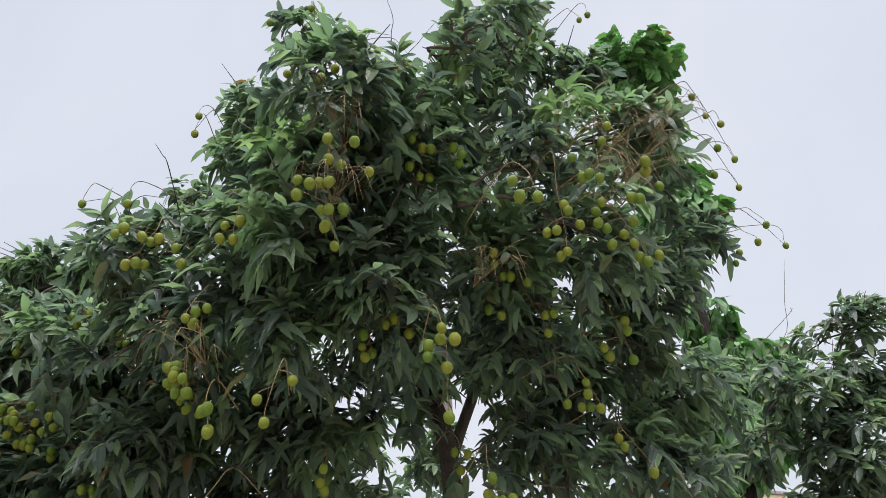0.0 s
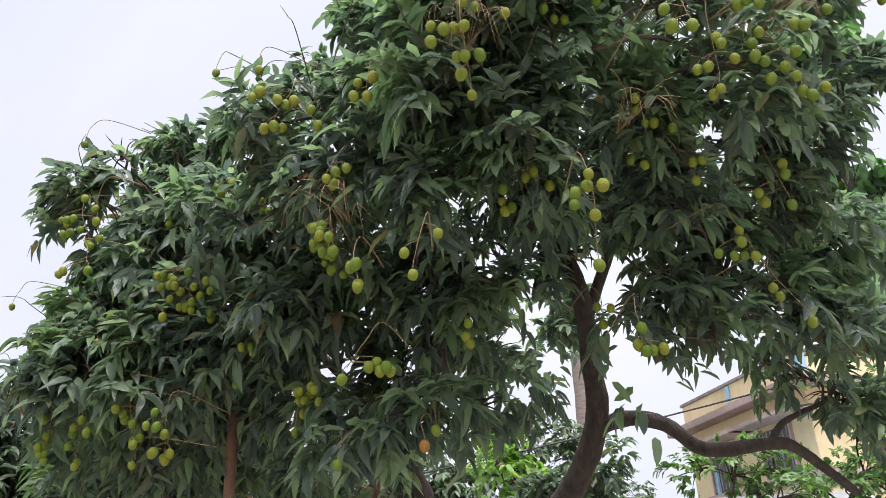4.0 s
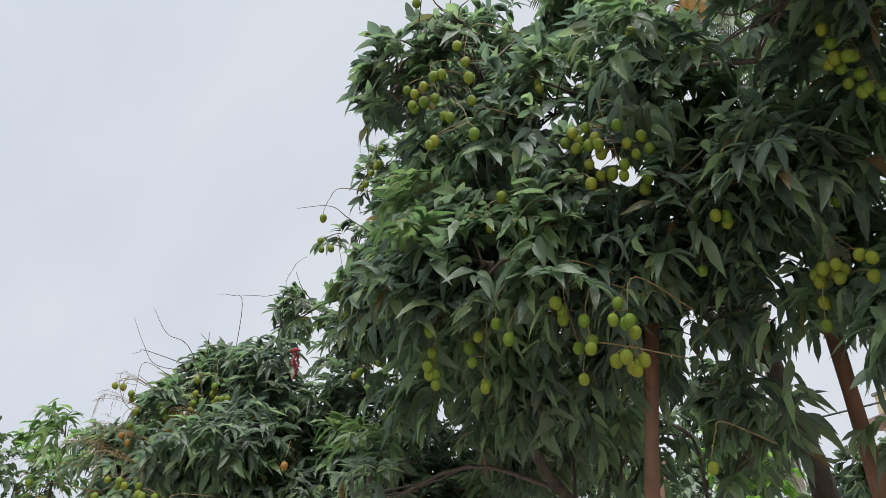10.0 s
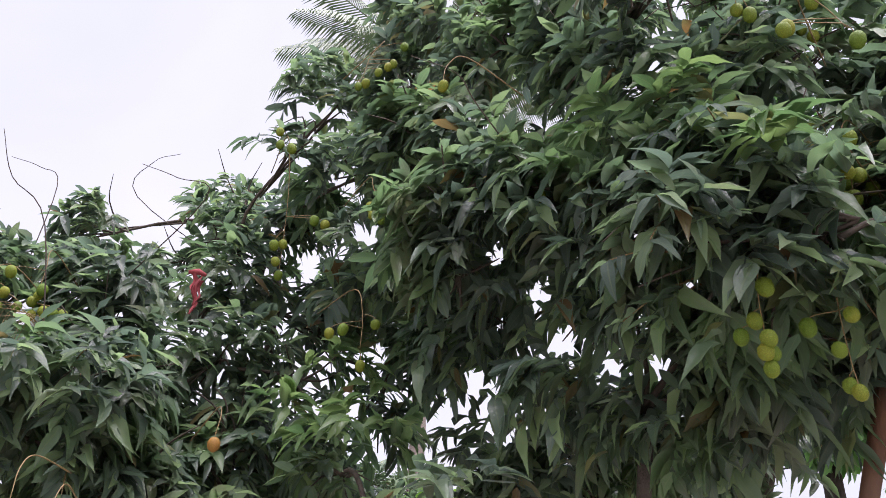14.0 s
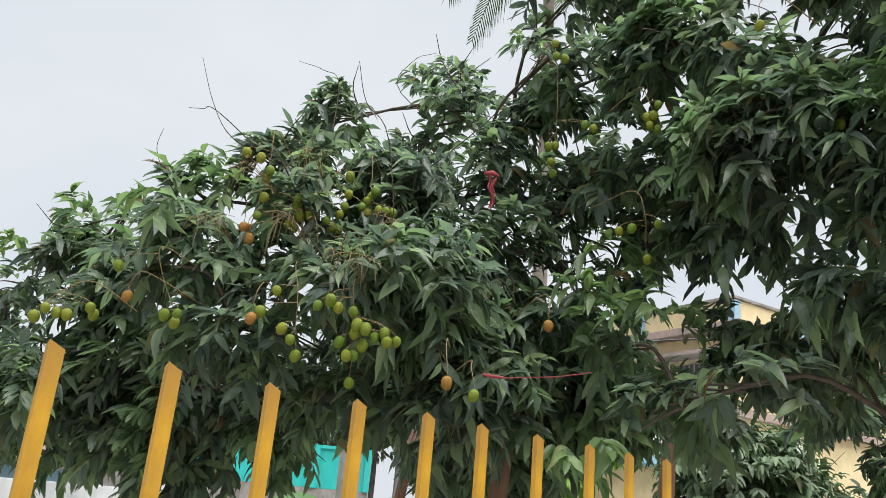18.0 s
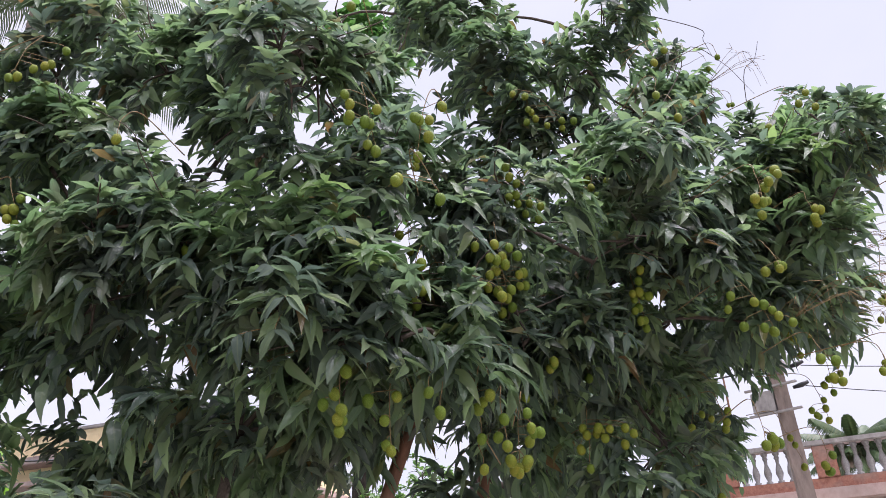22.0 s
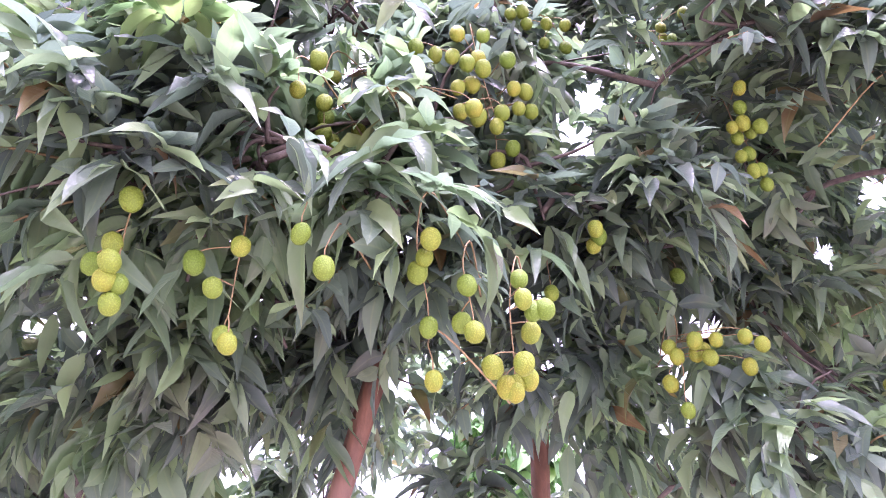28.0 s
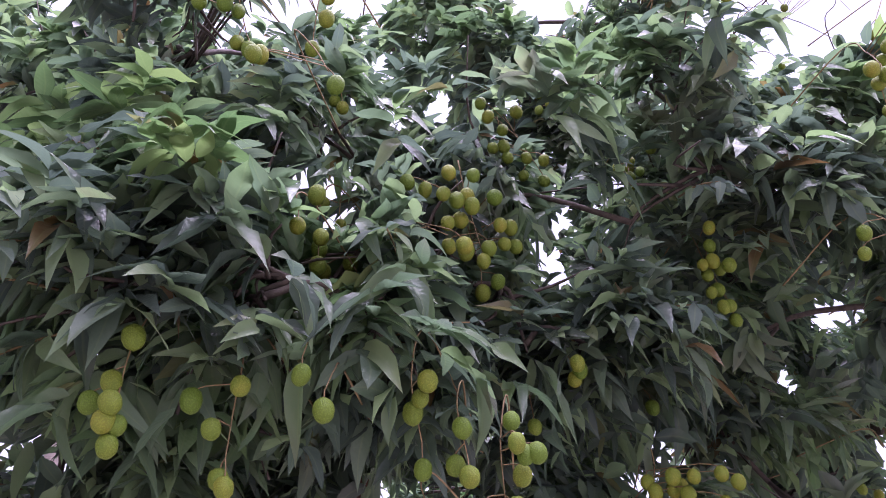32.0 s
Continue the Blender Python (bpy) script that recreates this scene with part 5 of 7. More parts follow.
tree_a = thing("lychee_tree", (-0.62, 4.42, 0), "large lychee tree hung with unripe green fruit over a yellow fence", "tree", "lychee trees")
LIMBS_A = [
    [(-0.62, 4.42, -0.05), (-0.61, 4.38, 0.8), (-0.6, 4.33, 1.5), (-0.36, 4.1, 1.81), (-0.05, 3.95, 2.09), (0.12, 3.85, 2.4), (0.12, 3.71, 2.69), (0.09, 3.45, 2.93), (-0.01, 3.3, 3.2), (-0.05, 3.0, 3.7)],
    [(0.1, 3.86, 2.38), (0.26, 3.8, 2.41), (0.41, 3.7, 2.35), (0.56, 3.65, 2.22), (0.82, 3.6, 2.22), (0.91, 3.63, 2.21), (1.01, 3.67, 2.14), (1.16, 3.74, 2.02)],
    [(-0.61, 4.36, 1.5), (-0.7, 4.29, 1.9), (-0.75, 4.19, 2.14), (-0.81, 4.11, 2.31), (-0.9, 3.8, 2.6), (-1.0, 3.4, 3.0)],
    [(-0.62, 4.36, 1.62), (-0.9, 4.25, 1.79), (-1.13, 4.02, 1.93), (-1.31, 3.86, 1.88), (-1.48, 3.69, 1.86), (-1.67, 3.48, 1.98), (-1.8, 3.2, 2.25)],
    [(0.1, 3.6, 2.8), (0.3, 3.3, 3.2), (0.5, 3.0, 3.7), (0.55, 2.8, 4.1)],
    [(-0.85, 3.95, 2.45), (-1.3, 3.8, 2.9), (-1.8, 3.7, 3.2)],
    [(-0.02, 3.3, 3.15), (-0.2, 2.9, 3.1), (-0.25, 2.4, 3.1)],
    [(-0.6, 4.4, 1.45), (-0.45, 4.75, 1.75), (-0.22, 4.94, 1.82), (-0.16, 5.05, 1.74), (0.04, 5.19, 1.71), (0.22, 5.32, 1.65), (0.43, 5.44, 1.72), (0.9, 5.6, 1.85)],
    [(0.82, 3.6, 2.23), (0.88, 3.6, 2.3), (0.96, 3.6, 2.34), (1.09, 3.59, 2.4), (1.17, 3.52, 2.56)],
]
RADII_A = [(0.085, 0.03), (0.04, 0.018), (0.06, 0.025), (0.035, 0.016), (0.03, 0.014), (0.03, 0.014), (0.026, 0.012), (0.032, 0.015), (0.017, 0.006)]
for i, (l, (r0, r1)) in enumerate(zip(LIMBS_A, RADII_A)):
    part("limb" if i else "trunk", limb_mesh("limb", l, r0, r1, BARK, 10, i), BARK, tree_a)
twigs_to(BOUGHS_A[:-len(BOUGHS_A_BACK)], LIMBS_A, random.Random(3), TWIG, "branch_work", tree_a)
pa, da = in_boughs(BOUGHS_A, 1000, CORE_A, rng)
FRONT_SPOTS, NEAR_SPOTS, SIDE_SPOTS = [[q for g in lot for q in g] for lot in (FRUIT_FRONT, FRUIT_NEAR, FRUIT_SIDE)]


def tree_foliage(tree, p, d, near, seed):
    """The crown of a lychee tree, its nearer part from finer blades."""
    rnd = np.random.default_rng(seed)
    keep = rnd.random(len(p)) < np.where(near, 0.41, 0.4)
    far = tip_leaves(p[keep & ~near], d[keep & ~near], 0.08, rnd)
    low = tip_leaves(p[keep & near], d[keep & near], 0.088, rnd, fine_blades)
    for spots, yard in ((FRONT_SPOTS, (0.0, 0.0, 1.6)), (NEAR_SPOTS, (-2.2, 1.6, 1.65)), (SIDE_SPOTS, (-3.46, 1.4, 1.61))):
        far, low = thinned(far, BLADE_N, spots, yard), thinned(low, len(FINE_T), spots, yard)
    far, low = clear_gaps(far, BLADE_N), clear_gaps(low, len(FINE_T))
    tagged(part("crown", leaf_mesh("crown", far, LEAF), LEAF, tree), kind="stuff")
    tagged(part("low_foliage", leaf_mesh("low_foliage", low, LEAF, FINE_TRIS, FINE_S, FINE_T), LEAF, tree), kind="stuff")


tree_foliage(tree_a, pa, da, np.linalg.norm(pa - np.array((-1.7, 1.9, 1.9)), axis=1) < 1.7, 31)
py, dy = in_boughs(FLUSH_A, 600, CORE_A, rng)
tagged(part("young_foliage", leaf_mesh("young_foliage", tip_leaves(py[::3], dy[::3], 0.085, rng, fine_blades), YOUNG, FINE_TRIS, FINE_S, FINE_T), YOUNG, tree_a, "bright green young leaves"), kind="stuff")

tree_b = thing("lychee_tree", (-1.7, 6.2, 0), "spreading lychee tree with low limbs and hanging green fruit", "tree", "lychee trees")
LIMBS_B = [
    [(-1.7, 6.2, -0.05), (-1.72, 6.2, 0.8), (-1.78, 6.1, 1.45), (-2.02, 5.77, 1.71), (-2.19, 5.33, 1.87), (-2.29, 4.81, 2.05), (-2.6, 4.4, 2.3)],
    [(-1.78, 6.1, 1.4), (-2.07, 5.62, 1.81), (-2.22, 5.47, 1.99), (-2.36, 5.32, 2.19), (-2.53, 5.06, 2.5), (-2.6, 4.7, 3.2)],
    [(-2.1, 5.62, 1.8), (-2.47, 5.41, 1.96), (-2.75, 5.21, 2.02), (-3.22, 4.94, 2.05), (-3.9, 4.6, 2.1)],
]
for i, (l, r0) in enumerate(zip(LIMBS_B, (0.085, 0.055, 0.045))):
    part("limb" if i else "trunk", limb_mesh("limb", l, r0, 0.018, BARK, 10, 20 + i), BARK, tree_b)
twigs_to(BOUGHS_B[:-len(BOUGHS_B_BACK)], LIMBS_B, random.Random(4), TWIG, "branch_work", tree_b)
pb, db = in_boughs(BOUGHS_B, 1000, CORE_B, rng)
tree_foliage(tree_b, pb, db, np.linalg.norm(pb - np.array((-3.4, 2.6, 2.1)), axis=1) < 1.7, 32)
py, dy = in_boughs(FLUSH_B, 600, CORE_B, rng)
tagged(part("young_foliage", leaf_mesh("young_foliage", tip_leaves(py[::3], dy[::3], 0.085, rng, fine_blades), YOUNG, FINE_TRIS, FINE_S, FINE_T), YOUNG, tree_b, "bright green young leaves"), kind="stuff")


def fine_leaf(name, length, half, curl, wave, seed, mat):
    """One leaf with a midrib crease, a curled blade and a wavy margin, along +x."""
    r_ = random.Random(seed)
    rows_, verts, faces = 9, [], []
    for i in range(rows_ + 1):
        u = i / rows_
        w = half * math.sin(math.pi * u ** 0.85) ** 0.8 * (1 - 0.25 * u) if 0 < u < 1 else 0.0004
        for s in (-1, -0.5, 0, 0.5, 1):
            z = 0.22 * w * abs(s) - curl * length * u * u + wave * half * math.sin(9 * u + seed + (2 if s > 0 else 0)) * s * s
            verts.append((length * u * (1 - 0.15 * curl * u), w * s, z))
    for i in range(rows_):
        for k in range(4):
            o = i * 5 + k
            faces.append((o, o + 1, o + 6, o + 5))
    me = mesh_of(name, verts, faces, mat)
    rib = me.attributes.new("across", "FLOAT", "POINT")
    rib.data.foreach_set("value", [1.0, 0.5, 0.0, 0.5, 1.0] * (rows_ + 1))
    run = me.attributes.new("along", "FLOAT", "POINT")
    run.data.foreach_set("value", [i / rows_ for i in range(rows_ + 1) for _ in range(5)])
    return me


LEAF_FORMS = [fine_leaf("leaf", 0.092, 0.015, c, w, s, LEAF_PIECE) for c, w, s in ((0.15, 0.15, 1), (0.3, 0.25, 2), (0.45, 0.2, 3), (0.25, 0.35, 4), (0.6, 0.15, 5))]


def leaf_spray(tree, place, way, r_, count=8):
    """A twig with its leaflets, each a leaf of its own."""
    p, a = Vector(place), Vector(way).normalized()
    path = [p + a * 0.15 * u - Vector((0, 0, 0.045 * u * u)) for u in (0, 0.33, 0.66, 1.0)]
    twig = part("leaf_spray", mesh_of("leaf_spray", *tube_data(path, [0.0022, 0.002, 0.0017, 0.0012], 5), STALK), STALK, tree)
    side = a.cross(Vector((0, 0, 1))).normalized()
    for k in range(count):
        u = 0.2 + 0.8 * (k // 2 + 1) / (count // 2)
        q = p + a * 0.15 * u - Vector((0, 0, 0.045 * u * u))
        d = a * r_.uniform(0.35, 0.9) + side * (1 if k % 2 else -1) * r_.uniform(0.5, 1.0) + Vector((r_.gauss(0, 0.2), r_.gauss(0, 0.2), -r_.uniform(0.2, 0.9)))
        d.normalize()
        up = Vector((r_.gauss(0, 0.3), r_.gauss(0, 0.3), 1)) + a * 0.6
        y = up.cross(d).normalized()
        z = d.cross(y)
        s = r_.uniform(0.65, 1.05)
        leaf = part("leaf", r_.choice(LEAF_FORMS), LEAF_PIECE, twig)
        leaf.matrix_world = Matrix((d, y, z)).transposed().to_4x4() @ Matrix.Diagonal((s, s, s, 1))
        leaf.matrix_world = Matrix.Translation(q) @ leaf.matrix_world


def near_sprays(tree, p, d, low, high, core, count, seed):
    """The outermost sprays of a stretch of crown, built leaf by leaf."""
    sel = np.all((p > np.array(low)) & (p < np.array(high)), axis=1)
    ids = np.nonzero(sel)[0]
    spots = np.array(NEAR_SPOTS + SIDE_SPOTS)
    ids = ids[[np.linalg.norm(spots - (p[i] + 0.1 * unit(d[i]) - np.array([0, 0, 0.03])), axis=1).min() > 0.15 for i in ids]]
    ids = ids[np.argsort(-np.linalg.norm((p[ids] - np.array(core))[:, :2], axis=1))][:count * 4]
    r_ = random.Random(seed)
    for i in r_.sample(list(ids), min(count, len(ids))):
        leaf_spray(tree, p[i], d[i], r_)


near_sprays(tree_a, pa, da, (-2.15, 2.3, 2.2), (-0.9, 2.9, 2.85), CORE_A, 60, 1)
near_sprays(tree_b, pb, db, (-4.0, 3.3, 1.9), (-2.4, 4.1, 2.7), CORE_B, 36, 2)

r_f = random.Random(11)
for tree, lots, core in ((tree_a, FRUIT_FRONT + FRUIT_NEAR, CORE_A), (tree_b, FRUIT_SIDE, CORE_B)):
    for spots in lots:
        fruit_string(tree, spots, core, r_f)
for q in FRUIT_STRAY:
    fruit_string(tree_a, [q], CORE_A, r_f)
for q in FRUIT_RIPE:
    a_side = q[0] > -2
    fruit_string(tree_a if a_side else tree_b, [q], CORE_A if a_side else CORE_B, r_f, "fruit turning dull orange on a bare stalk", RIPE_MESH)
for tree, paths in ((tree_a, TWIGS_A + TWIGS_A_TOP), (tree_b, TWIGS_B)):
    for q in paths:
        part("bare_twig", limb_mesh("bare_twig", q, 0.0022, 0.0009, TWIG, 5, 0, 5, 0.1), TWIG, tree)


def old_stalks(tree, place, core, r_):
    """A fan of thin dry fruit stalks that have lost their fruit."""
    p = Vector(place)
    out = p - Vector(core)
    out.z = 0
    out.normalize()
    pieces = []
    for _ in range(r_.randint(6, 9)):
        d = (out + Vector((r_.gauss(0, 0.6), r_.gauss(0, 0.6), r_.uniform(-0.1, 0.5)))).normalized()
        n = r_.uniform(0.1, 0.19)
        tip = p + d * n * 0.8 - Vector((0, 0, r_.uniform(0.06, 0.14)))
        path = smooth_path([p - out * 0.1, p + d * n * 0.55 + Vector((0, 0, 0.02)), tip], 3)
        pieces.append(tube_data(path, [0.0011 - 0.0001 * k for k in range(len(path))], 4))
        fork = path[3]
        for _ in range(2):
            q = fork + Vector((r_.gauss(0, 0.03), r_.gauss(0, 0.03), -r_.uniform(0.0, 0.05))) + d * 0.03
            pieces.append(tube_data([fork, (fork + q) / 2 + Vector((0, 0, 0.004)), q], [0.0009, 0.0008, 0.0006], 4))
    return part("bare_panicle", merged("bare_panicle", pieces, STALK), STALK, tree)


r_s = random.Random(21)
for q in OLD_STALKS_A:
    old_stalks(tree_a, q, CORE_A, r_s)
for q in OLD_STALKS_B:
    old_stalks(tree_b, q, CORE_B, r_s)

edge = [b for b in BOUGHS_EDGE if b[0] > 0]
tree_c = thing("lychee_tree", (2.9, 5.4, 0), "smaller lychee tree behind the large one", "tree", "lychee trees")
LIMBS_C = [[(2.9, 5.4, -0.05), (2.88, 5.35, 1.4), (2.75, 5.1, 2.6), (2.7, 4.8, 3.5)]]
part("trunk", limb_mesh("limb", LIMBS_C[0], 0.06, 0.02, BARK, 9, 40), BARK, tree_c)
twigs_to(edge, LIMBS_C, random.Random(5), TWIG, "branch_work", tree_c)
pc, dc = in_boughs(edge + [(2.6, 4.9, 2.9, 0.4), (2.3, 4.9, 2.6, 0.4), (3.1, 5.0, 3.0, 0.4), (2.7, 4.9, 2.3, 0.45), (3.1, 4.9, 3.5, 0.25)], 700, (2.9, 5.4, 2.6), rng)
tagged(part("crown", leaf_mesh("crown", tip_leaves(pc[::3], dc[::3], 0.1, rng), LEAF), LEAF, tree_c), kind="stuff")


# ---- red ribbon and cord tied in the boughs ----
def ribbon_strip(p, length, width, lean, seed):
    """A narrow hanging cloth strip, folded and frayed, with its own thickness."""
    r_ = random.Random(seed)
    verts, faces, n = [], [], 12
    for i in range(n + 1):
        u = i / n
        c = Vector(p) + Vector((lean * u + 0.006 * math.sin(9 * u + seed), 0.008 * math.sin(7 * u + 2 * seed), -length * u))
        w = width * (1 - 0.35 * u) * (0.8 + 0.4 * r_.random())
        tw = 2.2 * u + seed
        side = Vector((math.cos(tw), math.sin(tw), 0)) * w
        deep = Vector((-math.sin(tw), math.cos(tw), 0)) * 0.001
        verts += [c - side - deep, c + side - deep, c + side + deep, c - side + deep]
        if i:
            o = 4 * (i - 1)
            faces += [(o + k, o + (k + 1) % 4, o + 4 + (k + 1) % 4, o + 4 + k) for k in range(4)]
    return verts, faces


RIBBON = rough_material("faded_red_cloth", (0.17, 0.025, 0.03), (0.26, 0.04, 0.045), 30.0, 0.85, 0.3)
ribbon = thing("ribbon", (-2.88, 3.845, 2.71), "faded red cloth ribbon hanging from a twig of the lychee tree", "ribbon")
for k in range(4):
    part("strip", mesh_of("strip", *ribbon_strip((-2.885 + 0.009 * k, 3.845 + 0.006 * (k % 2), 2.715 - 0.006 * k), 0.1 + 0.012 * (k % 3), 0.006, 0.012 - 0.006 * k, k), RIBBON), RIBBON, ribbon)
part("knot", mesh_of("knot", *tube_data([(-2.9, 3.845, 2.716), (-2.872, 3.85, 2.724), (-2.85, 3.845, 2.714)], [0.006, 0.009, 0.005], 7, 3, 0.3), RIBBON), RIBBON, ribbon)
cord = [Vector((-2.94, 3.506, 1.966)), Vector((-2.88, 3.49, 1.962)), Vector((-2.83, 3.474, 1.967)), Vector((-2.75, 3.445, 1.974)), Vector((-2.66, 3.41, 1.992))]
solid("cord", mesh_of("cord", *tube_data(smooth_path(cord, 4), [0.0014 + 0.003 * (i < 4) for i in range(17)], 6, 2, 0.35), RIBBON), "thin red cord tied across the low branches", "cord")

# ---- props under the boughs ----
def prop(bottom, top, radius, label, seed):
    b, t = Vector(bottom), Vector(top)
    path = [b + (t - b) * i / 8 for i in range(9)]
    rad = [radius * (1.0 + (0.16 if i % 2 == 0 else 0)) * (1 - 0.03 * i) for i in range(9)]
    return solid("bamboo_prop", mesh_of("bamboo_prop", *tube_data(path, rad, 10, seed, 0.08), PROP), label, "prop", "props under the boughs")


prop((-0.56, 3.64, -0.02), (-0.82, 3.05, 2.45), 0.027, "reddish bamboo pole leaning to hold up a bough", 1)
prop((-1.62, 3.85, -0.02), (-1.3, 2.97, 2.35), 0.026, "brown bamboo pole standing under a bough", 2)
prop((-2.85, 4.3, -0.02), (-2.66, 4.1, 2.1), 0.036, "grey-brown bamboo pole standing under a bough", 3)
prop((-2.95, 6.1, -0.02), (-2.74, 5.76, 2.0), 0.035, "brown bamboo pole standing under a bough", 4)
prop((-1.5, 5.5, -0.02), (-1.36, 5.47, 2.44), 0.045, "dark pole standing under a bough", 5)

# ---- yellow fence ----
FENCE_A, FENCE_STEP = Vector((-3.894, 1.913, 0)), Vector((0.0845, 0.0523, 0))


def paling_mesh():
    """An angle-iron paling with its end cut to a slanting point."""
    w, th, h = 0.0132, 0.003, 1.71
    prof = [(0, 0), (w, 0), (w, th), (th, th), (th, w * 0.55), (0, w * 0.55)]
    verts, faces = [], []
    for x, y in prof:
        verts.append((x - w / 2, y, 0.0))
    for x, y in prof:
        verts.append((x - w / 2, y, h - 0.0065 * (x / w) - (0.004 if y > th else 0)))
    n = len(prof)
    faces = [(k, (k + 1) % n, n + (k + 1) % n, n + k) for k in range(n)]
    faces += [tuple(range(n))[::-1], tuple(range(n, 2 * n))]
    return mesh_of("paling", verts, faces, YELLOW_PAINT, False)


fence = thing("metal_fence", FENCE_A, "yellow painted metal fence with pointed upright palings", "fence")
PALING = paling_mesh()
turn = math.atan2(FENCE_STEP.y, FENCE_STEP.x)
for i in range(13):
    ob = part("paling", PALING, YELLOW_PAINT, fence)
    ob.matrix_world = Matrix.LocRotScale(FENCE_A + FENCE_STEP * i, Euler((0.002 * math.sin(i * 2.1), 0.003 * math.sin(i * 1.3), turn)), None)
for z in (0.25, 1.2):
    ob = part("rail", box_bm(-0.05, 0.012, z, FENCE_STEP.length * 12 + 0.05, 0.024, z + 0.03, 0.002), YELLOW_PAINT, fence)
    ob.matrix_world = Matrix.LocRotScale(FENCE_A, Euler((0, 0, turn)), None)


# ---- broad-leaved and distant trees ----
def leafy_tree(name, base, trunk, radius, boughs, density, leaf, mat, label, category="tree", hang=0.4, wide=1.0, group="", seed=0):
    ob = thing(name, base, label, category, group)
    part("trunk", limb_mesh("trunk", trunk, radius, radius * 0.3, BARK, 8, seed), BARK, ob)
    core = Vector(trunk[-1])
    p, d = in_boughs(boughs, density, tuple(core - Vector((0, 0, 0.5))), rng)
    twigs_to(boughs, [trunk], random.Random(seed), BARK, "branch_work", ob)
    v = spray_leaves(p, d, 8, leaf, leaf * 1.5, hang, rng)
    if wide != 1.0:
        v = v.reshape(-1, BLADE_N, 3)
        mid = v[:, [0, 2, 2, 2, 5, 5, 5, 8, 8, 8, 10]]
        v = (mid + (v - mid) * wide).reshape(-1, 3)
    tagged(part("crown", leaf_mesh("crown", v, mat), mat, ob), kind="stuff")
    return ob


def round_boughs(centre, size, count, r, seed):
    r_ = random.Random(seed)
    out = []
    for _ in range(count):
        v = Vector((r_.gauss(0, 1), r_.gauss(0, 1), r_.gauss(0, 1))).normalized() * r_.uniform(0.55, 1)
        out.append((centre[0] + v.x * size[0], centre[1] + v.y * size[1], centre[2] + v.z * size[2], r * r_.uniform(0.7, 1.2)))
    return out


leafy_tree("broadleaf_tree", (3.4, 8.2, 0), [(3.4, 8.2, -0.05), (3.35, 8.2, 3), (3.3, 8.1, 6.5), (3.3, 8.1, 9.6)], 0.14,
           round_boughs((3.3, 8.1, 10.0), (0.4, 0.4, 0.6), 14, 0.33, 1) + round_boughs((3.3, 8.1, 7.8), (0.35, 0.5, 1.0), 12, 0.35, 3) + round_boughs((3.35, 8.1, 5.2), (0.4, 0.6, 1.0), 16, 0.36, 2), 190, 0.17, BROAD,
           "tall tree with large bright green leaves behind the lychees", wide=1.9, seed=51)
leafy_tree("sapling", (-0.6, 9.1, 0), [(-0.6, 9.1, -0.05), (-0.63, 9.1, 1.6), (-0.66, 9.1, 2.9)], 0.05,
           round_boughs((-0.6, 9.1, 2.6), (0.35, 0.4, 0.95), 15, 0.27, 3), 300, 0.11, FRESH, "young tree with light yellow-green leaves", wide=1.3, seed=52)
leafy_tree("sapling", (-6.6, 6.75, 0), [(-6.6, 6.75, -0.05), (-6.62, 6.75, 1.5), (-6.63, 6.74, 2.9)], 0.04,
           [(-6.64, 6.73, 3.3, 0.2), (-6.5, 6.8, 3.05, 0.18), (-6.8, 6.7, 3.1, 0.15), (-6.65, 6.73, 2.75, 0.17), (-6.55, 6.8, 2.45, 0.17)], 420, 0.13, FLUSH, "slender young tree with fresh green leaves near the hut", wide=1.0, hang=0.9, seed=56)
leafy_tree("shrub", (1.25, 5.6, 0), [(1.25, 5.6, -0.05), (1.2, 5.6, 0.9), (1.15, 5.6, 1.8)], 0.04,
           round_boughs((1.2, 5.6, 1.9), (0.6, 0.45, 0.75), 36, 0.22, 4), 460, 0.06, FLUSH, "bright green bushy shrub with small leaves", "shrub", wide=1.4, seed=53)

leafy_tree("tall_shrub", (2.65, 7.3, 0), [(2.65, 7.3, -0.05), (2.7, 7.3, 1.2), (2.65, 7.25, 2.3)], 0.05,
           round_boughs((2.65, 7.3, 2.35), (0.78, 0.5, 0.85), 34, 0.25, 14), 380, 0.066, FLUSH, "tall bright green shrub behind the limbs", "shrub", wide=1.4, seed=153)
leafy_tree("tall_shrub", (2.7, 6.5, 0), [(2.7, 6.5, -0.05), (2.65, 6.5, 1.3), (2.6, 6.5, 2.7)], 0.05,
           round_boughs((2.6, 6.5, 2.45), (0.65, 0.45, 0.85), 32, 0.25, 15), 380, 0.066, FLUSH, "tall bright green shrub beside the smaller lychee tree", "shrub", wide=1.4, seed=154)
leafy_tree("bush", (0.35, 7.3, 0), [(0.35, 7.3, -0.05), (0.3, 7.3, 1.0), (0.25, 7.2, 2.0)], 0.05,
           round_boughs((0.25, 7.2, 1.85), (0.55, 0.4, 0.6), 24, 0.3, 5), 400, 0.09, FAR_LEAF, "dark green leafy bush under the branches", "shrub", hang=0.8, seed=54)
leafy_tree("bush", (0.05, 7.11, 0), [(0.05, 7.11, -0.05), (0.05, 7.11, 1.0), (0.05, 7.11, 1.9)], 0.05,
           round_boughs((0.05, 7.11, 1.93), (0.6, 0.4, 0.5), 26, 0.27, 7), 380, 0.1, FAR_LEAF, "dark green bush with long drooping leaves behind the limb", "shrub", hang=0.9, seed=57)
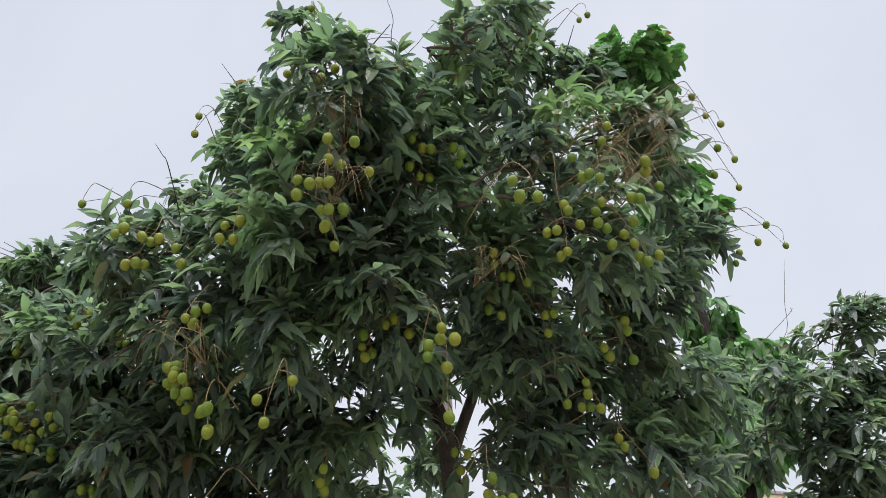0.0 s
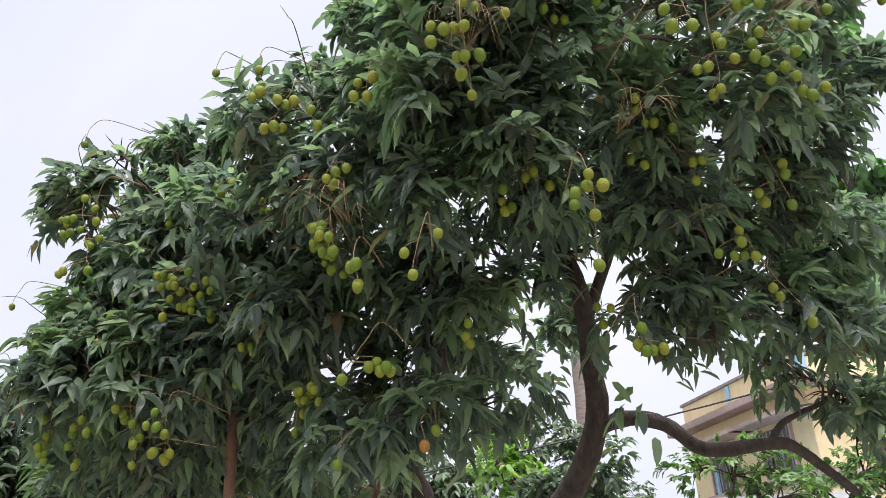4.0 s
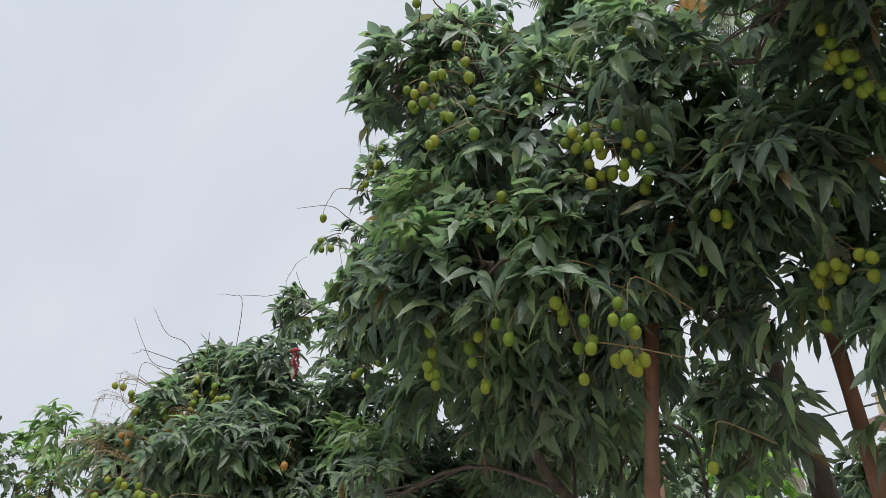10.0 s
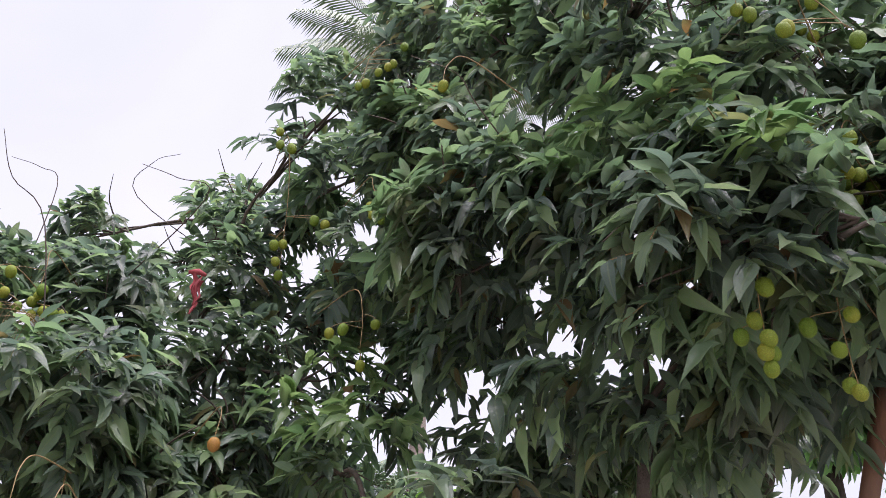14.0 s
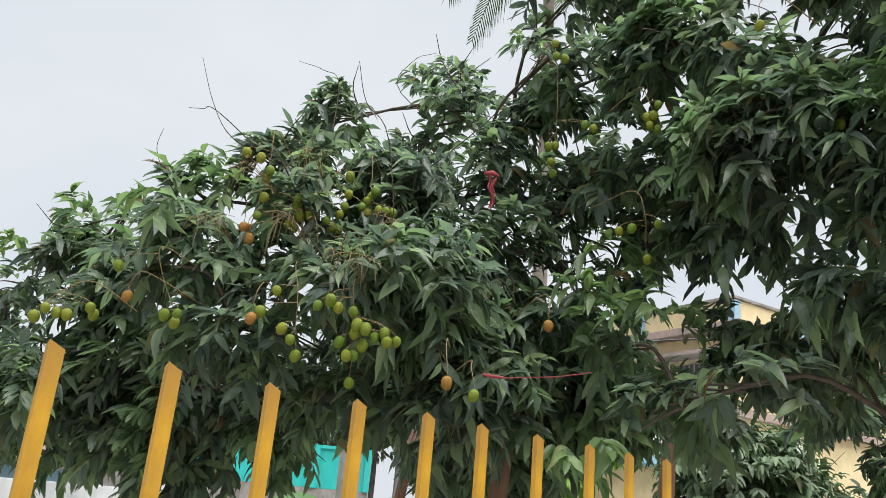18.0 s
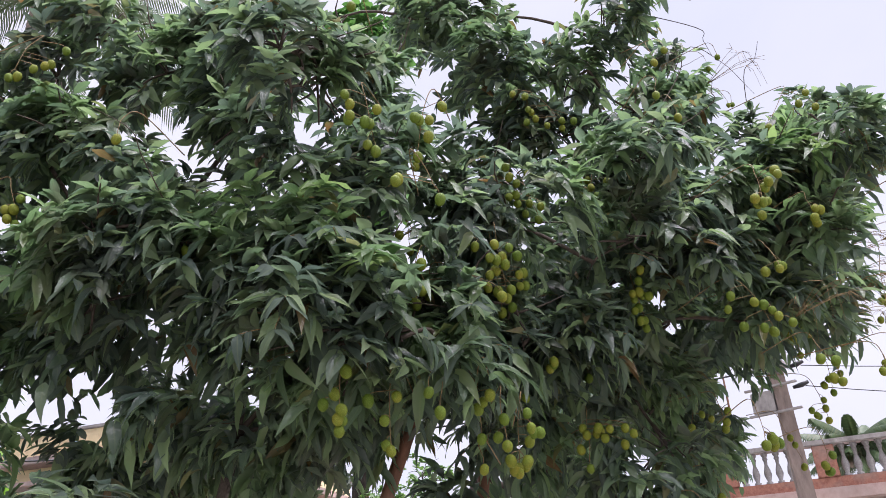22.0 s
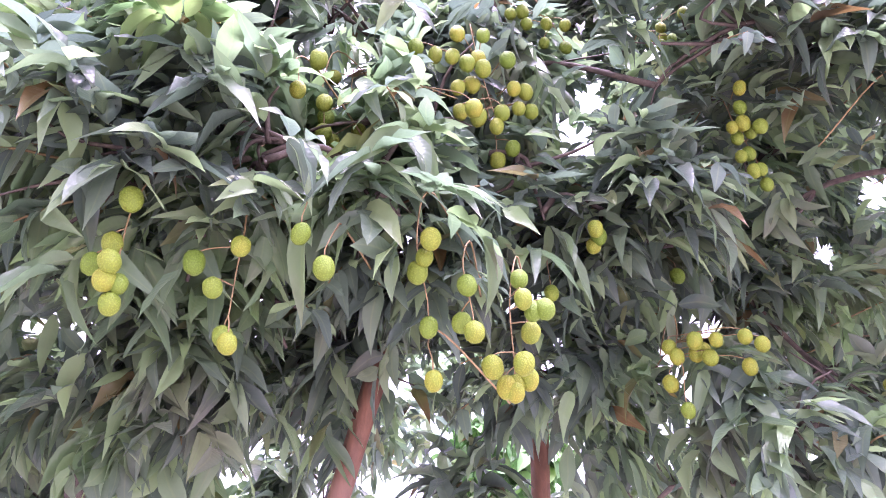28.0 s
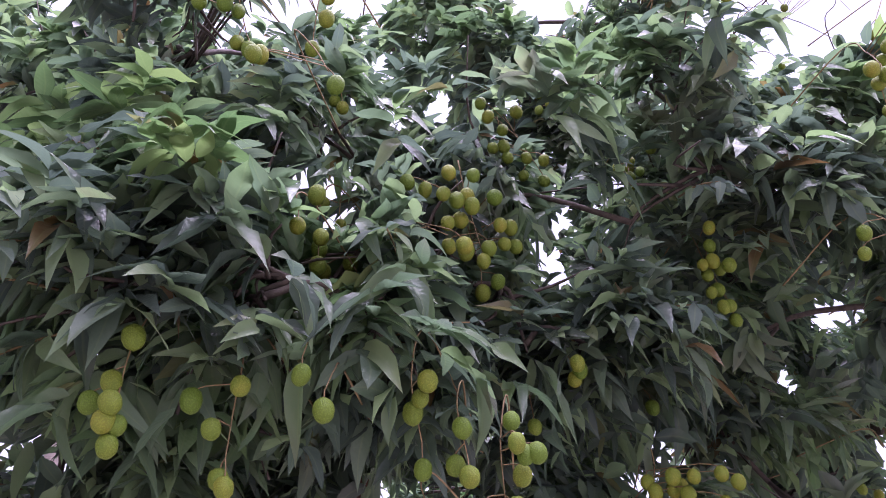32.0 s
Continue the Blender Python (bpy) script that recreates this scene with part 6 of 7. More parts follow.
leafy_tree("bush", (1.3, 7.0, 0), [(1.3, 7.0, -0.05), (1.3, 7.0, 0.8), (1.2, 7.0, 1.5)], 0.05,
           round_boughs((1.2, 7.0, 1.45), (0.7, 0.4, 0.5), 24, 0.3, 6), 400, 0.09, FAR_LEAF, "dark green leafy bush beside the bright shrub", "shrub", hang=0.8, seed=55)
for i, (x, y, top, w, label) in enumerate((
        (-14.8, 14.0, 5.8, 1.5, "distant round-crowned tree beside the tiled huts"), (-16.5, 12.0, 4.6, 1.6, "distant tree beyond the tiled huts"),
        (-12.4, 16.5, 4.9, 1.5, "distant tree behind the low wall"), (-8.5, 21.5, 4.4, 1.8, "distant tree behind the turquoise wall"),
        (-2.6, 21.0, 4.4, 1.5, "distant dark tree behind the turquoise wall"), (-0.6, 20.5, 5.0, 1.4, "distant tree behind the turquoise wall"),
        (1.3, 22.5, 5.6, 1.3, "distant tree beside the yellow house"), (-5.4, 21.0, 4.0, 1.6, "distant tree behind the turquoise wall"))):
    leafy_tree("distant_tree", (x, y, 0), [(x, y, -0.05), (x, y, top * 0.4), (x, y, top * 0.75)], 0.12,
               round_boughs((x, y, top - w * 0.95), (w, w, w * 0.75), 26, w * 0.36, 70 + i), 60, 0.16, FAR_LEAF, label, group="distant trees", wide=1.5, seed=80 + i)


for i, (x, y, top, w, label) in enumerate(((-2.2, 12.0, 3.95, 0.85, "leafy dark tree standing before the turquoise wall"), (-1.3, 12.1, 3.8, 0.75, "small tree with grey-green leaves before the turquoise wall"),
                                            (-0.35, 12.1, 4.5, 0.75, "tree with dull purplish-green leaf tips near the palm"))):
    leafy_tree("small_tree", (x, y, 0), [(x, y, -0.05), (x, y, top * 0.4), (x, y, top * 0.8)], 0.06,
               round_boughs((x, y, top - w * 0.85), (w, w * 0.7, w * 0.8), 22, w * 0.36, 120 + i), 300, 0.11, FAR_LEAF, label, group="small trees before the wall", wide=1.2, hang=0.8, seed=130 + i)


for i, x in enumerate((-8.4, -7.2, -6.0, -4.7, -3.4, -2.1)):
    top = 3.9 + 0.35 * math.sin(i * 2.3)
    leafy_tree("distant_tree", (x, 19.2, 0), [(x, 19.2, -0.05), (x, 19.2, 1.6), (x, 19.2, top * 0.8)], 0.08,
               round_boughs((x, 19.2, top - 0.85), (0.85, 0.7, 0.85), 22, 0.36, 160 + i), 120, 0.14, FAR_LEAF, "distant leafy tree rising behind the turquoise wall", group="distant trees", wide=1.4, seed=170 + i)


# ---- coconut palms ----
def frond_mesh(length, droop, leaflet, seed):
    """A palm frond along +x: a bending rib with hanging leaflets on both sides."""
    r_ = random.Random(seed)
    n = 46
    rib = [Vector((length * u * (1 - 0.18 * droop * u), 0, length * (0.32 * u - droop * u * u))) for u in (i / n for i in range(n + 1))]
    verts, faces = tube_data(rib, [0.028 * (1 - i / n) + 0.005 for i in range(n + 1)], 5)
    for i in range(5, n + 1):
        d = (rib[i] - rib[i - 1]).normalized()
        size = leaflet * (0.45 + 0.75 * math.sin(math.pi * min(1, i / n * 1.02)) ** 0.7) * r_.uniform(0.85, 1.1)
        for s in (-1, 1):
            o = len(verts)
            a = rib[i]
            b = a + (Vector((0, s, 0)) * 0.55 + d * 0.55 + Vector((0, 0, -0.25))).normalized() * size * 0.5
            c = b + (Vector((0, s, 0)) * 0.2 + d * 0.3 + Vector((0, 0, -1))).normalized() * size * 0.6
            w = d * 0.026
            verts += [a - w * 0.6, a + w * 0.6, b + w, b - w, c]
            faces += [(o, o + 1, o + 2, o + 3), (o + 3, o + 2, o + 4)]
    return mesh_of("frond", verts, faces, PALM_LEAF)


def coconut_palm(base, top, radius, length, count, leaflet, label, seed):
    b, t = Vector(base), Vector(top)
    ob = thing("coconut_palm", base, label, "palm tree", "coconut palms")
    n = 36
    path = [b + (t - b) * (i / n) + Vector((0.12 * math.sin(i / n * 3.1), 0, 0)) for i in range(n + 1)]
    part("trunk", mesh_of("trunk", *tube_data(path, [radius * (1.25 - 0.4 * i / n) * (1.05 if i % 2 else 0.97) for i in range(n + 1)], 12, seed, 0.05), PALM_BARK), PALM_BARK, ob)
    NUT = rough_material("green_coconut", (0.3, 0.17, 0.05), (0.42, 0.26, 0.08), 14.0, 0.5, 0.1) if seed == 5 else PALM_BARK
    for k in range(9 if seed == 5 else 5):
        a, q = k * 2.4, path[-1]
        bm = bmesh.new()
        bmesh.ops.create_uvsphere(bm, u_segments=10, v_segments=7, radius=0.11)
        bmesh.ops.scale(bm, vec=(1, 1, 1.25), verts=bm.verts)
        nut = part("coconut", bm, NUT, ob)
        nut.matrix_world = Matrix.Translation(q + Vector((0.24 * math.cos(a), 0.24 * math.sin(a), -0.25 - 0.07 * (k % 3))))
    part("leaf_sheath", limb_mesh("leaf_sheath", [path[-1] - Vector((0, 0, 0.25)), path[-1], path[-1] + Vector((0, 0, 0.45))], radius * 0.95, radius * 0.5, BARK, 9, seed), BARK, ob, "brown fibrous sheath")
    meshes = [frond_mesh(length, dr, leaflet, seed + k) for k, dr in enumerate((0.22, 0.38, 0.52, 0.68))]
    r_ = random.Random(seed)
    for i in range(count):
        level = i / count
        m = meshes[min(3, int(level * 4))]
        f_ = part("frond", m, PALM_LEAF, ob)
        f_.matrix_world = Matrix.LocRotScale(path[-1] + Vector((0, 0, 0.25 - 0.5 * level)), Euler((r_.uniform(-0.2, 0.2), -0.4 + 0.45 * level, i * 2.4 + r_.uniform(-0.2, 0.2))), (1, 1, 1))
    return ob


coconut_palm((0.35, 13.6, -0.05), (0.3, 13.8, 13.1), 0.115, 3.4, 22, 0.75, "tall coconut palm with a pale ringed trunk behind the trees", 5)
coconut_palm((20.6, 7.1, -0.05), (20.4, 7.0, 6.15), 0.13, 1.35, 26, 0.42, "distant coconut palm beyond the roof balustrade", 9)
coconut_palm((23.5, 5.6, -0.05), (23.3, 5.6, 5.9), 0.13, 1.4, 20, 0.42, "distant coconut palm beyond the roof balustrade", 13)


# ---- banana plants ----
def banana_leaf_mesh(length, width, seed):
    r_ = random.Random(seed)
    n = 22
    verts, faces = [], []
    for i in range(n + 1):
        u = i / n
        w = width * math.sin(math.pi * min(1, 0.06 + u * 0.94)) ** 0.6
        x, z = length * u * (1 - 0.2 * u), length * (0.75 * u - 0.75 * u * u)
        for s in (-1, -0.5, 0, 0.5, 1):
            tear = 0.12 * width * (r_.random() - 0.5) if abs(s) == 1 else 0
            verts.append((x + tear, s * w, z + 0.28 * w * abs(s) - 0.1 * w * s * s * r_.random()))
    for i in range(n):
        for k in range(4):
            o = i * 5 + k
            if k in (0, 3) and r_.random() < 0.16:
                continue
            faces.append((o, o + 1, o + 6, o + 5))
    return mesh_of("leaf", verts, faces, BANANA_LEAF)


BANANA_MESHES = [banana_leaf_mesh(1.25, 0.19, s) for s in (1, 2, 3)]


def banana_plant(base, height, seed, label):
    ob = thing("banana_plant", base, label, "banana plant", "banana plants")
    b = Vector(base)
    part("stem", limb_mesh("stem", [b - Vector((0, 0, 0.05)), b + Vector((0.02, 0, height * 0.5)), b + Vector((0.03, 0.02, height))], 0.09, 0.05, BANANA_LEAF, 10, seed), BANANA_LEAF, ob)
    r_ = random.Random(seed)
    for i in range(7):
        f_ = part("leaf", BANANA_MESHES[i % 3], BANANA_LEAF, ob)
        k = r_.uniform(0.75, 1.05)
        f_.matrix_world = Matrix.LocRotScale(b + Vector((0.03, 0.02, height - 0.12)), Euler((r_.uniform(-0.3, 0.3), r_.uniform(-0.65, 0.05), i * 0.95 + r_.uniform(-0.3, 0.3))), (k, k, k))


banana_plant((-2.7, 8.5, 0), 1.25, 1, "banana plant with torn green leaves before the turquoise wall")
banana_plant((-1.9, 8.9, 0), 1.2, 2, "banana plant with pale green leaves before the turquoise wall")
banana_plant((-0.5, 8.6, 0), 1.1, 3, "banana plant with broad green leaves behind the trunk")
banana_plant((-3.6, 9.3, 0), 1.15, 4, "banana plant with torn green leaves behind the limbs")
banana_plant((0.4, 9.6, 0), 1.15, 5, "banana plant with broad green leaves behind the bushes")


# ---- walls and houses ----

teal = solid("wall_turquoise", None, "turquoise painted boundary wall with raised panels on a grey base", "wall", kind="structure")
teal.location = (-9.0, 17.6, 0)
bpy.context.view_layer.update()
part("base", box_bm(-9.0, 17.55, -0.05, -1.6, 17.8, 1.75, 0.01), CONCRETE, teal, "grey cement base")
part("panel_wall", box_bm(-9.0, 17.6, 1.75, -1.6, 17.76, 2.5, 0.005), TEAL, teal)
part("coping", box_bm(-9.05, 17.56, 2.5, -1.55, 17.8, 2.57, 0.01), TEAL, teal)
for i in range(8):
    x = -9.0 + i * 1.04
    part("pilaster", box_bm(x, 17.5, 1.75, x + 0.14, 17.62, 2.5, 0.006), TEAL, teal)

# the yellow house: near corner N, its faces run along two directions
N_, U1, U2 = Vector((4.12, 13.79, 0)), Vector((-0.369, 0.929, 0)), Vector((0.929, 0.369, 0))
HOUSE_TURN = math.atan2(U2.y, U2.x)
house = thing("house", N_, "yellow two-storey house with pinkish ledges and blue pilasters", "house")


def house_part(name, box, mat, label="", bevel=0.01, parent=None):
    ob = part(name, box_bm(*box, bevel), mat, parent or house, label)
    m = Matrix.LocRotScale(N_, Euler((0, 0, HOUSE_TURN)), None)
    ob.matrix_world = m
    return ob


# in the house's own axes x runs along the long face, y along the window face
house_part("lower_wall", (0, 0, -0.05, 7.0, 3.95, 3.55), YELLOW_WALL)
house_part("upper_wall", (0.03, 0.03, 3.55, 7.0, 3.92, 5.0), YELLOW_WALL)
house_part("ledge", (-0.3, -0.3, 5.0, 7.2, 4.2, 5.14), PINK_TRIM, "dull pink roof ledge")
house_part("parapet", (0, 0, 5.14, 7.0, 3.92, 5.6), YELLOW_WALL)
house_part("coping", (-0.04, -0.04, 5.6, 7.05, 3.96, 5.66), CONCRETE, "grey parapet coping")
house_part("floor_band", (-0.12, -0.12, 3.5, 7.1, 4.07, 3.66), PINK_TRIM, "dull pink band between the storeys")
for box in ((-0.025, 2.1, 5.14, 0.1, 2.24, 5.58), (-0.025, -0.025, 5.14, 0.14, 0.14, 5.58), (1.9, -0.025, 5.14, 2.04, 0.1, 5.58), (-0.02, 2.95, 3.66, 0.1, 3.08, 4.1)):
    house_part("pilaster", box, BLUE_WALL, "pale blue pilaster", 0.004)


def house_window(y0, y1, z0, z1):
    w = house_part("window", (-0.012, y0, z0, 0.1, y1, z1), GRILLE, "dark grilled window", 0.004)
    house_part("frame", (-0.03, y0 - 0.05, z0 - 0.05, 0.06, y0, z1 + 0.05), PINK_TRIM, "", 0.004, w)
    house_part("frame", (-0.03, y1, z0 - 0.05, 0.06, y1 + 0.05, z1 + 0.05), PINK_TRIM, "", 0.004, w)
    for i in range(7):
        y = y0 + (y1 - y0) * (i + 0.5) / 7
        house_part("bar", (-0.026, y - 0.012, z0, -0.013, y + 0.012, z1), CONCRETE, "", 0.0, w)
    house_part("sunshade", (-0.38, y0 - 0.7, z1 + 0.1, 0.05, y1 + 0.4, z1 + 0.18), PINK_TRIM, "dull pink concrete sunshade", 0.008)


house_window(2.35, 3.15, 3.72, 4.5)
house_window(0.6, 1.4, 3.72, 4.5)
for i, x in enumerate((1.2, 3.4, 5.4)):
    w = house_part("window", (x, -0.012, 3.75, x + 0.8, 0.1, 4.55), GRILLE, "dark grilled window", 0.004)
    house_part("sunshade", (x - 0.3, -0.36, 4.65, x + 1.1, 0.05, 4.73), PINK_TRIM, "dull pink concrete sunshade", 0.008)
w = house_part("window", (-0.012, 1.2, 1.0, 0.1, 2.2, 2.2), GRILLE, "dark grilled window", 0.004)

porch = thing("porch", (1.3, 12.6, 0), "low yellow outbuilding with a pale blue and white roof edge", "outbuilding")
part("wall", box_bm(1.3, 12.6, -0.05, 4.1, 14.2, 2.45, 0.01), YELLOW_WALL, porch)
part("roof", box_bm(1.1, 12.3, 2.45, 4.3, 14.4, 2.62, 0.015), BLUE_WALL, porch, "pale blue roof slab")
part("parapet", box_bm(1.1, 12.35, 2.62, 4.3, 12.5, 3.1, 0.01), WHITE_WALL, porch, "stained white parapet")
part("parapet", box_bm(1.1, 12.5, 2.62, 1.25, 14.4, 3.1, 0.01), WHITE_WALL, porch, "stained white parapet")

post = solid("concrete_post", mesh_of("post", *tube_data([(-2.81, 8.58, -0.05), (-2.81, 8.58, 1.2), (-2.82, 8.58, 2.05)], [0.11, 0.1, 0.1], 4), CONCRETE, False), "square grey concrete post among the trees", "post")
flag_pole = thing("red_pole", (-1.12, 9.1, 0), "slender pole wrapped in bright red cloth", "pole")
part("pole", mesh_of("pole", *tube_data([(-1.11, 9.12, -0.05), (-1.12, 9.12, 1.4), (-1.15, 9.12, 2.55)], [0.02] * 3, 8), PROP), PROP, flag_pole)
part("cloth", mesh_of("cloth", *tube_data([(-1.115, 9.12, 2.0), (-1.12, 9.12, 2.2), (-1.135, 9.12, 2.4), (-1.145, 9.12, 2.52)], [0.024, 0.028, 0.026, 0.016], 9, 3, 0.3), RED), RED, flag_pole)


def water_tank(x, y, z):
    prof = [(0.0, 0.42), (0.1, 0.45), (0.14, 0.43), (0.3, 0.45), (0.34, 0.43), (0.5, 0.45), (0.54, 0.42), (0.62, 0.3), (0.66, 0.14), (0.72, 0.13), (0.73, 0.0)]
    verts, faces, k = [], [], 20
    for h, r in prof:
        verts += [(x + r * math.cos(2 * math.pi * i / k), y + r * math.sin(2 * math.pi * i / k), z + h) for i in range(k)]
    for j in range(len(prof) - 1):
        faces += [(j * k + i, j * k + (i + 1) % k, (j + 1) * k + (i + 1) % k, (j + 1) * k + i) for i in range(k)]
    return mesh_of("tank", verts, faces, BLACK)


stand = thing("water_tank", (-1.2, 18.9, 0), "black ribbed water tank on a concrete stand behind the wall", "water tank")
part("tank", water_tank(-1.2, 18.9, 3.2), BLACK, stand)
part("platform", box_bm(-1.7, 18.4, 3.1, -0.7, 19.4, 3.2, 0.02), CONCRETE, stand)
for x, y in ((-1.65, 18.45), (-0.85, 18.45), (-1.65, 19.25), (-0.85, 19.25)):
    part("leg", box_bm(x, y, -0.05, x + 0.1, y + 0.1, 3.1, 0.01), CONCRETE, stand)

# huts and low walls on the far side
def hut(x0, y0, x1, y1, eave, ridge, wall_mat, label, angle=0.0, tiles=True):
    ob = thing("hut", ((x0 + x1) / 2, (y0 + y1) / 2, 0), label, "hut", "huts")
    c = Vector(((x0 + x1) / 2, (y0 + y1) / 2, 0))
    m = Matrix.LocRotScale(c, Euler((0, 0, angle)), None)
    lx, ly = (x1 - x0) / 2, (y1 - y0) / 2
    part("wall", box_bm(-lx, -ly, -0.05, lx, ly, eave, 0.01), wall_mat, ob).matrix_world = m
    over = 0.35
    run, rise = ly + over, ridge - eave
    for s in (-1, 1):
        bm = bmesh.new()
        q = [(-lx - over, s * run, eave - 0.1), (lx + over, s * run, eave - 0.1), (lx + over, 0, ridge), (-lx - over, 0, ridge)]
        lo = [bm.verts.new(v) for v in q]
        hi = [bm.verts.new((a, b, h + 0.06)) for a, b, h in q]
        for f_ in ((lo[::-1]), hi, *[(lo[i], lo[(i + 1) % 4], hi[(i + 1) % 4], hi[i]) for i in range(4)]):
            bm.faces.new(f_)
        roof = part("roof", bm, SHEET if not tiles else TILE, ob)
        roof.matrix_world = m
        if tiles and s < 0:
            rows_, cols = 26, 44
            tile = tile_mesh((2 * lx + 2 * over) / cols * 0.98, (run ** 2 + (rise + 0.1) ** 2) ** 0.5 / rows_ * 1.25)
            slope = math.atan2(rise + 0.1, run)
            upper = []
            for j in range(rows_):
                for i in range(cols):
                    u = (j + 0.02) / rows_
                    slip = 0.025 * math.sin(i * 12.9 + j * 78.2)
                    mt = m @ Matrix.LocRotScale((-lx - over + (i + 0.5) * (2 * lx + 2 * over) / cols, -run * (1 - u) + slip, eave - 0.02 + (rise + 0.1) * u), Euler((slope - 0.06 + slip, 0.02 * math.sin(i * 3 + j), 1.6 * slip)), None)
                    if j < 7:
                        part("tile", tile, TILE, roof).matrix_world = mt
                    else:
                        upper.append(([mt @ v.co for v in tile.vertices], [tuple(f_.vertices) for f_ in tile.polygons]))
            tagged(part("upper_tiles", merged("upper_tiles", upper, TILE), TILE, roof), kind="stuff")
        if not tiles:
            part("ridge_cap", box_bm(-lx - over, -0.08, ridge + 0.02, lx + over, 0.08, ridge + 0.09, 0.01), SHEET, ob).matrix_world = m
    return ob


def tile_mesh(width, length):
    verts, faces, k = [], [], 5
    for y, r in ((0.0, 1.0), (length, 0.88)):
        for h in (0.0, -0.012):
            for i in range(k + 1):
                a = math.pi * i / k
                verts.append((-math.cos(a) * width * 0.5 * r, y, math.sin(a) * width * 0.33 * r + h))
    for i in range(k):
        faces += [(i, i + 1, 2 * k + 3 + i, 2 * k + 2 + i), (i, k + 1 + i, k + 2 + i, i + 1)]
    return mesh_of("tile", verts, faces, TILE)


hut(-14.4, 8.4, -9.6, 11.4, 1.62, 2.85, BRICK, "low brick hut with an old brown clay-tiled roof", 0.72)
hut(-11.6, 13.2, -6.6, 15.4, 1.75, 2.5, BLUE_WALL, "pale blue hut with a rusty corrugated sheet roof", 0.45, False)

low = solid("wall_low", None, "low stained white boundary wall with square pillars", "wall", kind="structure")
low.location = (-9.6, 8.0, 0)
bpy.context.view_layer.update()
LA, LB = Vector((-9.9, 7.2, 0)), Vector((-4.6, 12.9, 0))
LD = (LB - LA)
LOW_TURN = math.atan2(LD.y, LD.x)
m_low = Matrix.LocRotScale(LA, Euler((0, 0, LOW_TURN)), None)
for a, b in ((0.0, 2.3), (3.3, 7.8)):
    part("wall_run", box_bm(a, -0.06, -0.05, b, 0.06, 1.5, 0.008), WHITE_WALL, low).matrix_world = m_low
for a in (0.0, 2.15, 3.3, 4.6, 6.2, 7.6):
    part("pillar", box_bm(a - 0.14, -0.14, -0.05, a + 0.14, 0.14, 1.66, 0.015), WHITE_WALL, low).matrix_world = m_low
    part("pillar_cap", box_bm(a - 0.17, -0.17, 1.66, a + 0.17, 0.17, 1.71, 0.01), CONCRETE, low).matrix_world = m_low
gate = thing("metal_gate", tuple(m_low @ Vector((2.8, 0, 0))), "blue sheet-metal gate between white pillars", "gate")
part("panel", box_bm(2.31, -0.02, 0.05, 3.14, 0.02, 1.5, 0.004), BLUE, gate).matrix_world = m_low
for z in (0.2, 0.8, 1.4):
    part("rail", box_bm(2.31, -0.045, z, 3.14, -0.021, z + 0.05, 0.004), BLUE, gate).matrix_world = m_low
gate = thing("red_gate", tuple(m_low @ Vector((-0.6, 0, 0))), "red sheet-metal gate beside a white pillar", "gate")
part("panel", box_bm(-1.2, -0.02, 0.05, -0.18, 0.02, 1.55, 0.004), RED, gate).matrix_world = m_low


def pennant(x, y, top, label, lean=0.0, foot=-0.05):
    ob = thing("flag", (x, y, max(foot, 0)), label, "flag", "red pennants")
    part("pole", mesh_of("pole", *tube_data([(x, y, foot), (x + lean * 0.5, y, (top + foot) / 2), (x + lean, y, top)], [0.025, 0.02, 0.015], 6), PROP), PROP, ob)
    verts = [(x + lean - 0.02, y + 0.01 * k, top - 0.02 - 0.32 * u) for k in (0, 1) for u in (0.0, 0.5, 1.0)] + [(x + lean + 0.2, y, top - 0.3), (x + lean + 0.2, y + 0.01, top - 0.3)]
    faces = [(0, 1, 6), (1, 2, 6), (5, 4, 7), (4, 3, 7), (0, 6, 7, 3), (2, 5, 7, 6), (0, 3, 4, 1), (1, 4, 5, 2)]
    part("cloth", mesh_of("cloth", verts, faces, RED, False), RED, ob)


pennant(-8.7, 14.4, 3.75, "small red pennant on a slender pole")
pennant(-8.35, 14.5, 4.0, "small red pennant on a slender pole", 0.1)
pennant(-12.95, 10.7, 3.1, "red pennant on a slender pole")
far_pole = thing("utility_pole", (-13.1, 10.5, 0), "thin distant utility pole with a crossbar", "utility pole")
part("pole", mesh_of("pole", *tube_data([(-13.1, 10.5, -0.05), (-13.1, 10.5, 2.5), (-13.05, 10.5, 4.25)], [0.06, 0.05, 0.04], 8), POLE), POLE, far_pole)
part("crossbar", box_bm(-13.3, 10.46, 3.9, -12.8, 10.5, 3.96, 0.004), POLE, far_pole)

# ---- balustraded roof and utility pole on the east side ----
east = thing("roof_terrace_house", (9.1, 5.9, 0), "weathered brick house with a cement baluster railing on its flat roof", "house")
EA, ED = Vector((9.1, 6.3, 0)), Vector((0.28, -0.96, 0))
EAST_TURN = math.atan2(ED.y, ED.x)
m_east = Matrix.LocRotScale(EA, Euler((0, 0, EAST_TURN)), None)
part("wall", box_bm(0, 0, -0.05, 6.0, 5.0, 3.4, 0.02), CONCRETE, east, "grey plastered wall").matrix_world = m_east
part("roof_slab", box_bm(-0.25, -0.3, 3.4, 6.2, 5.2, 3.58, 0.02), PINK_TRIM, east, "dull pink roof slab").matrix_world = m_east


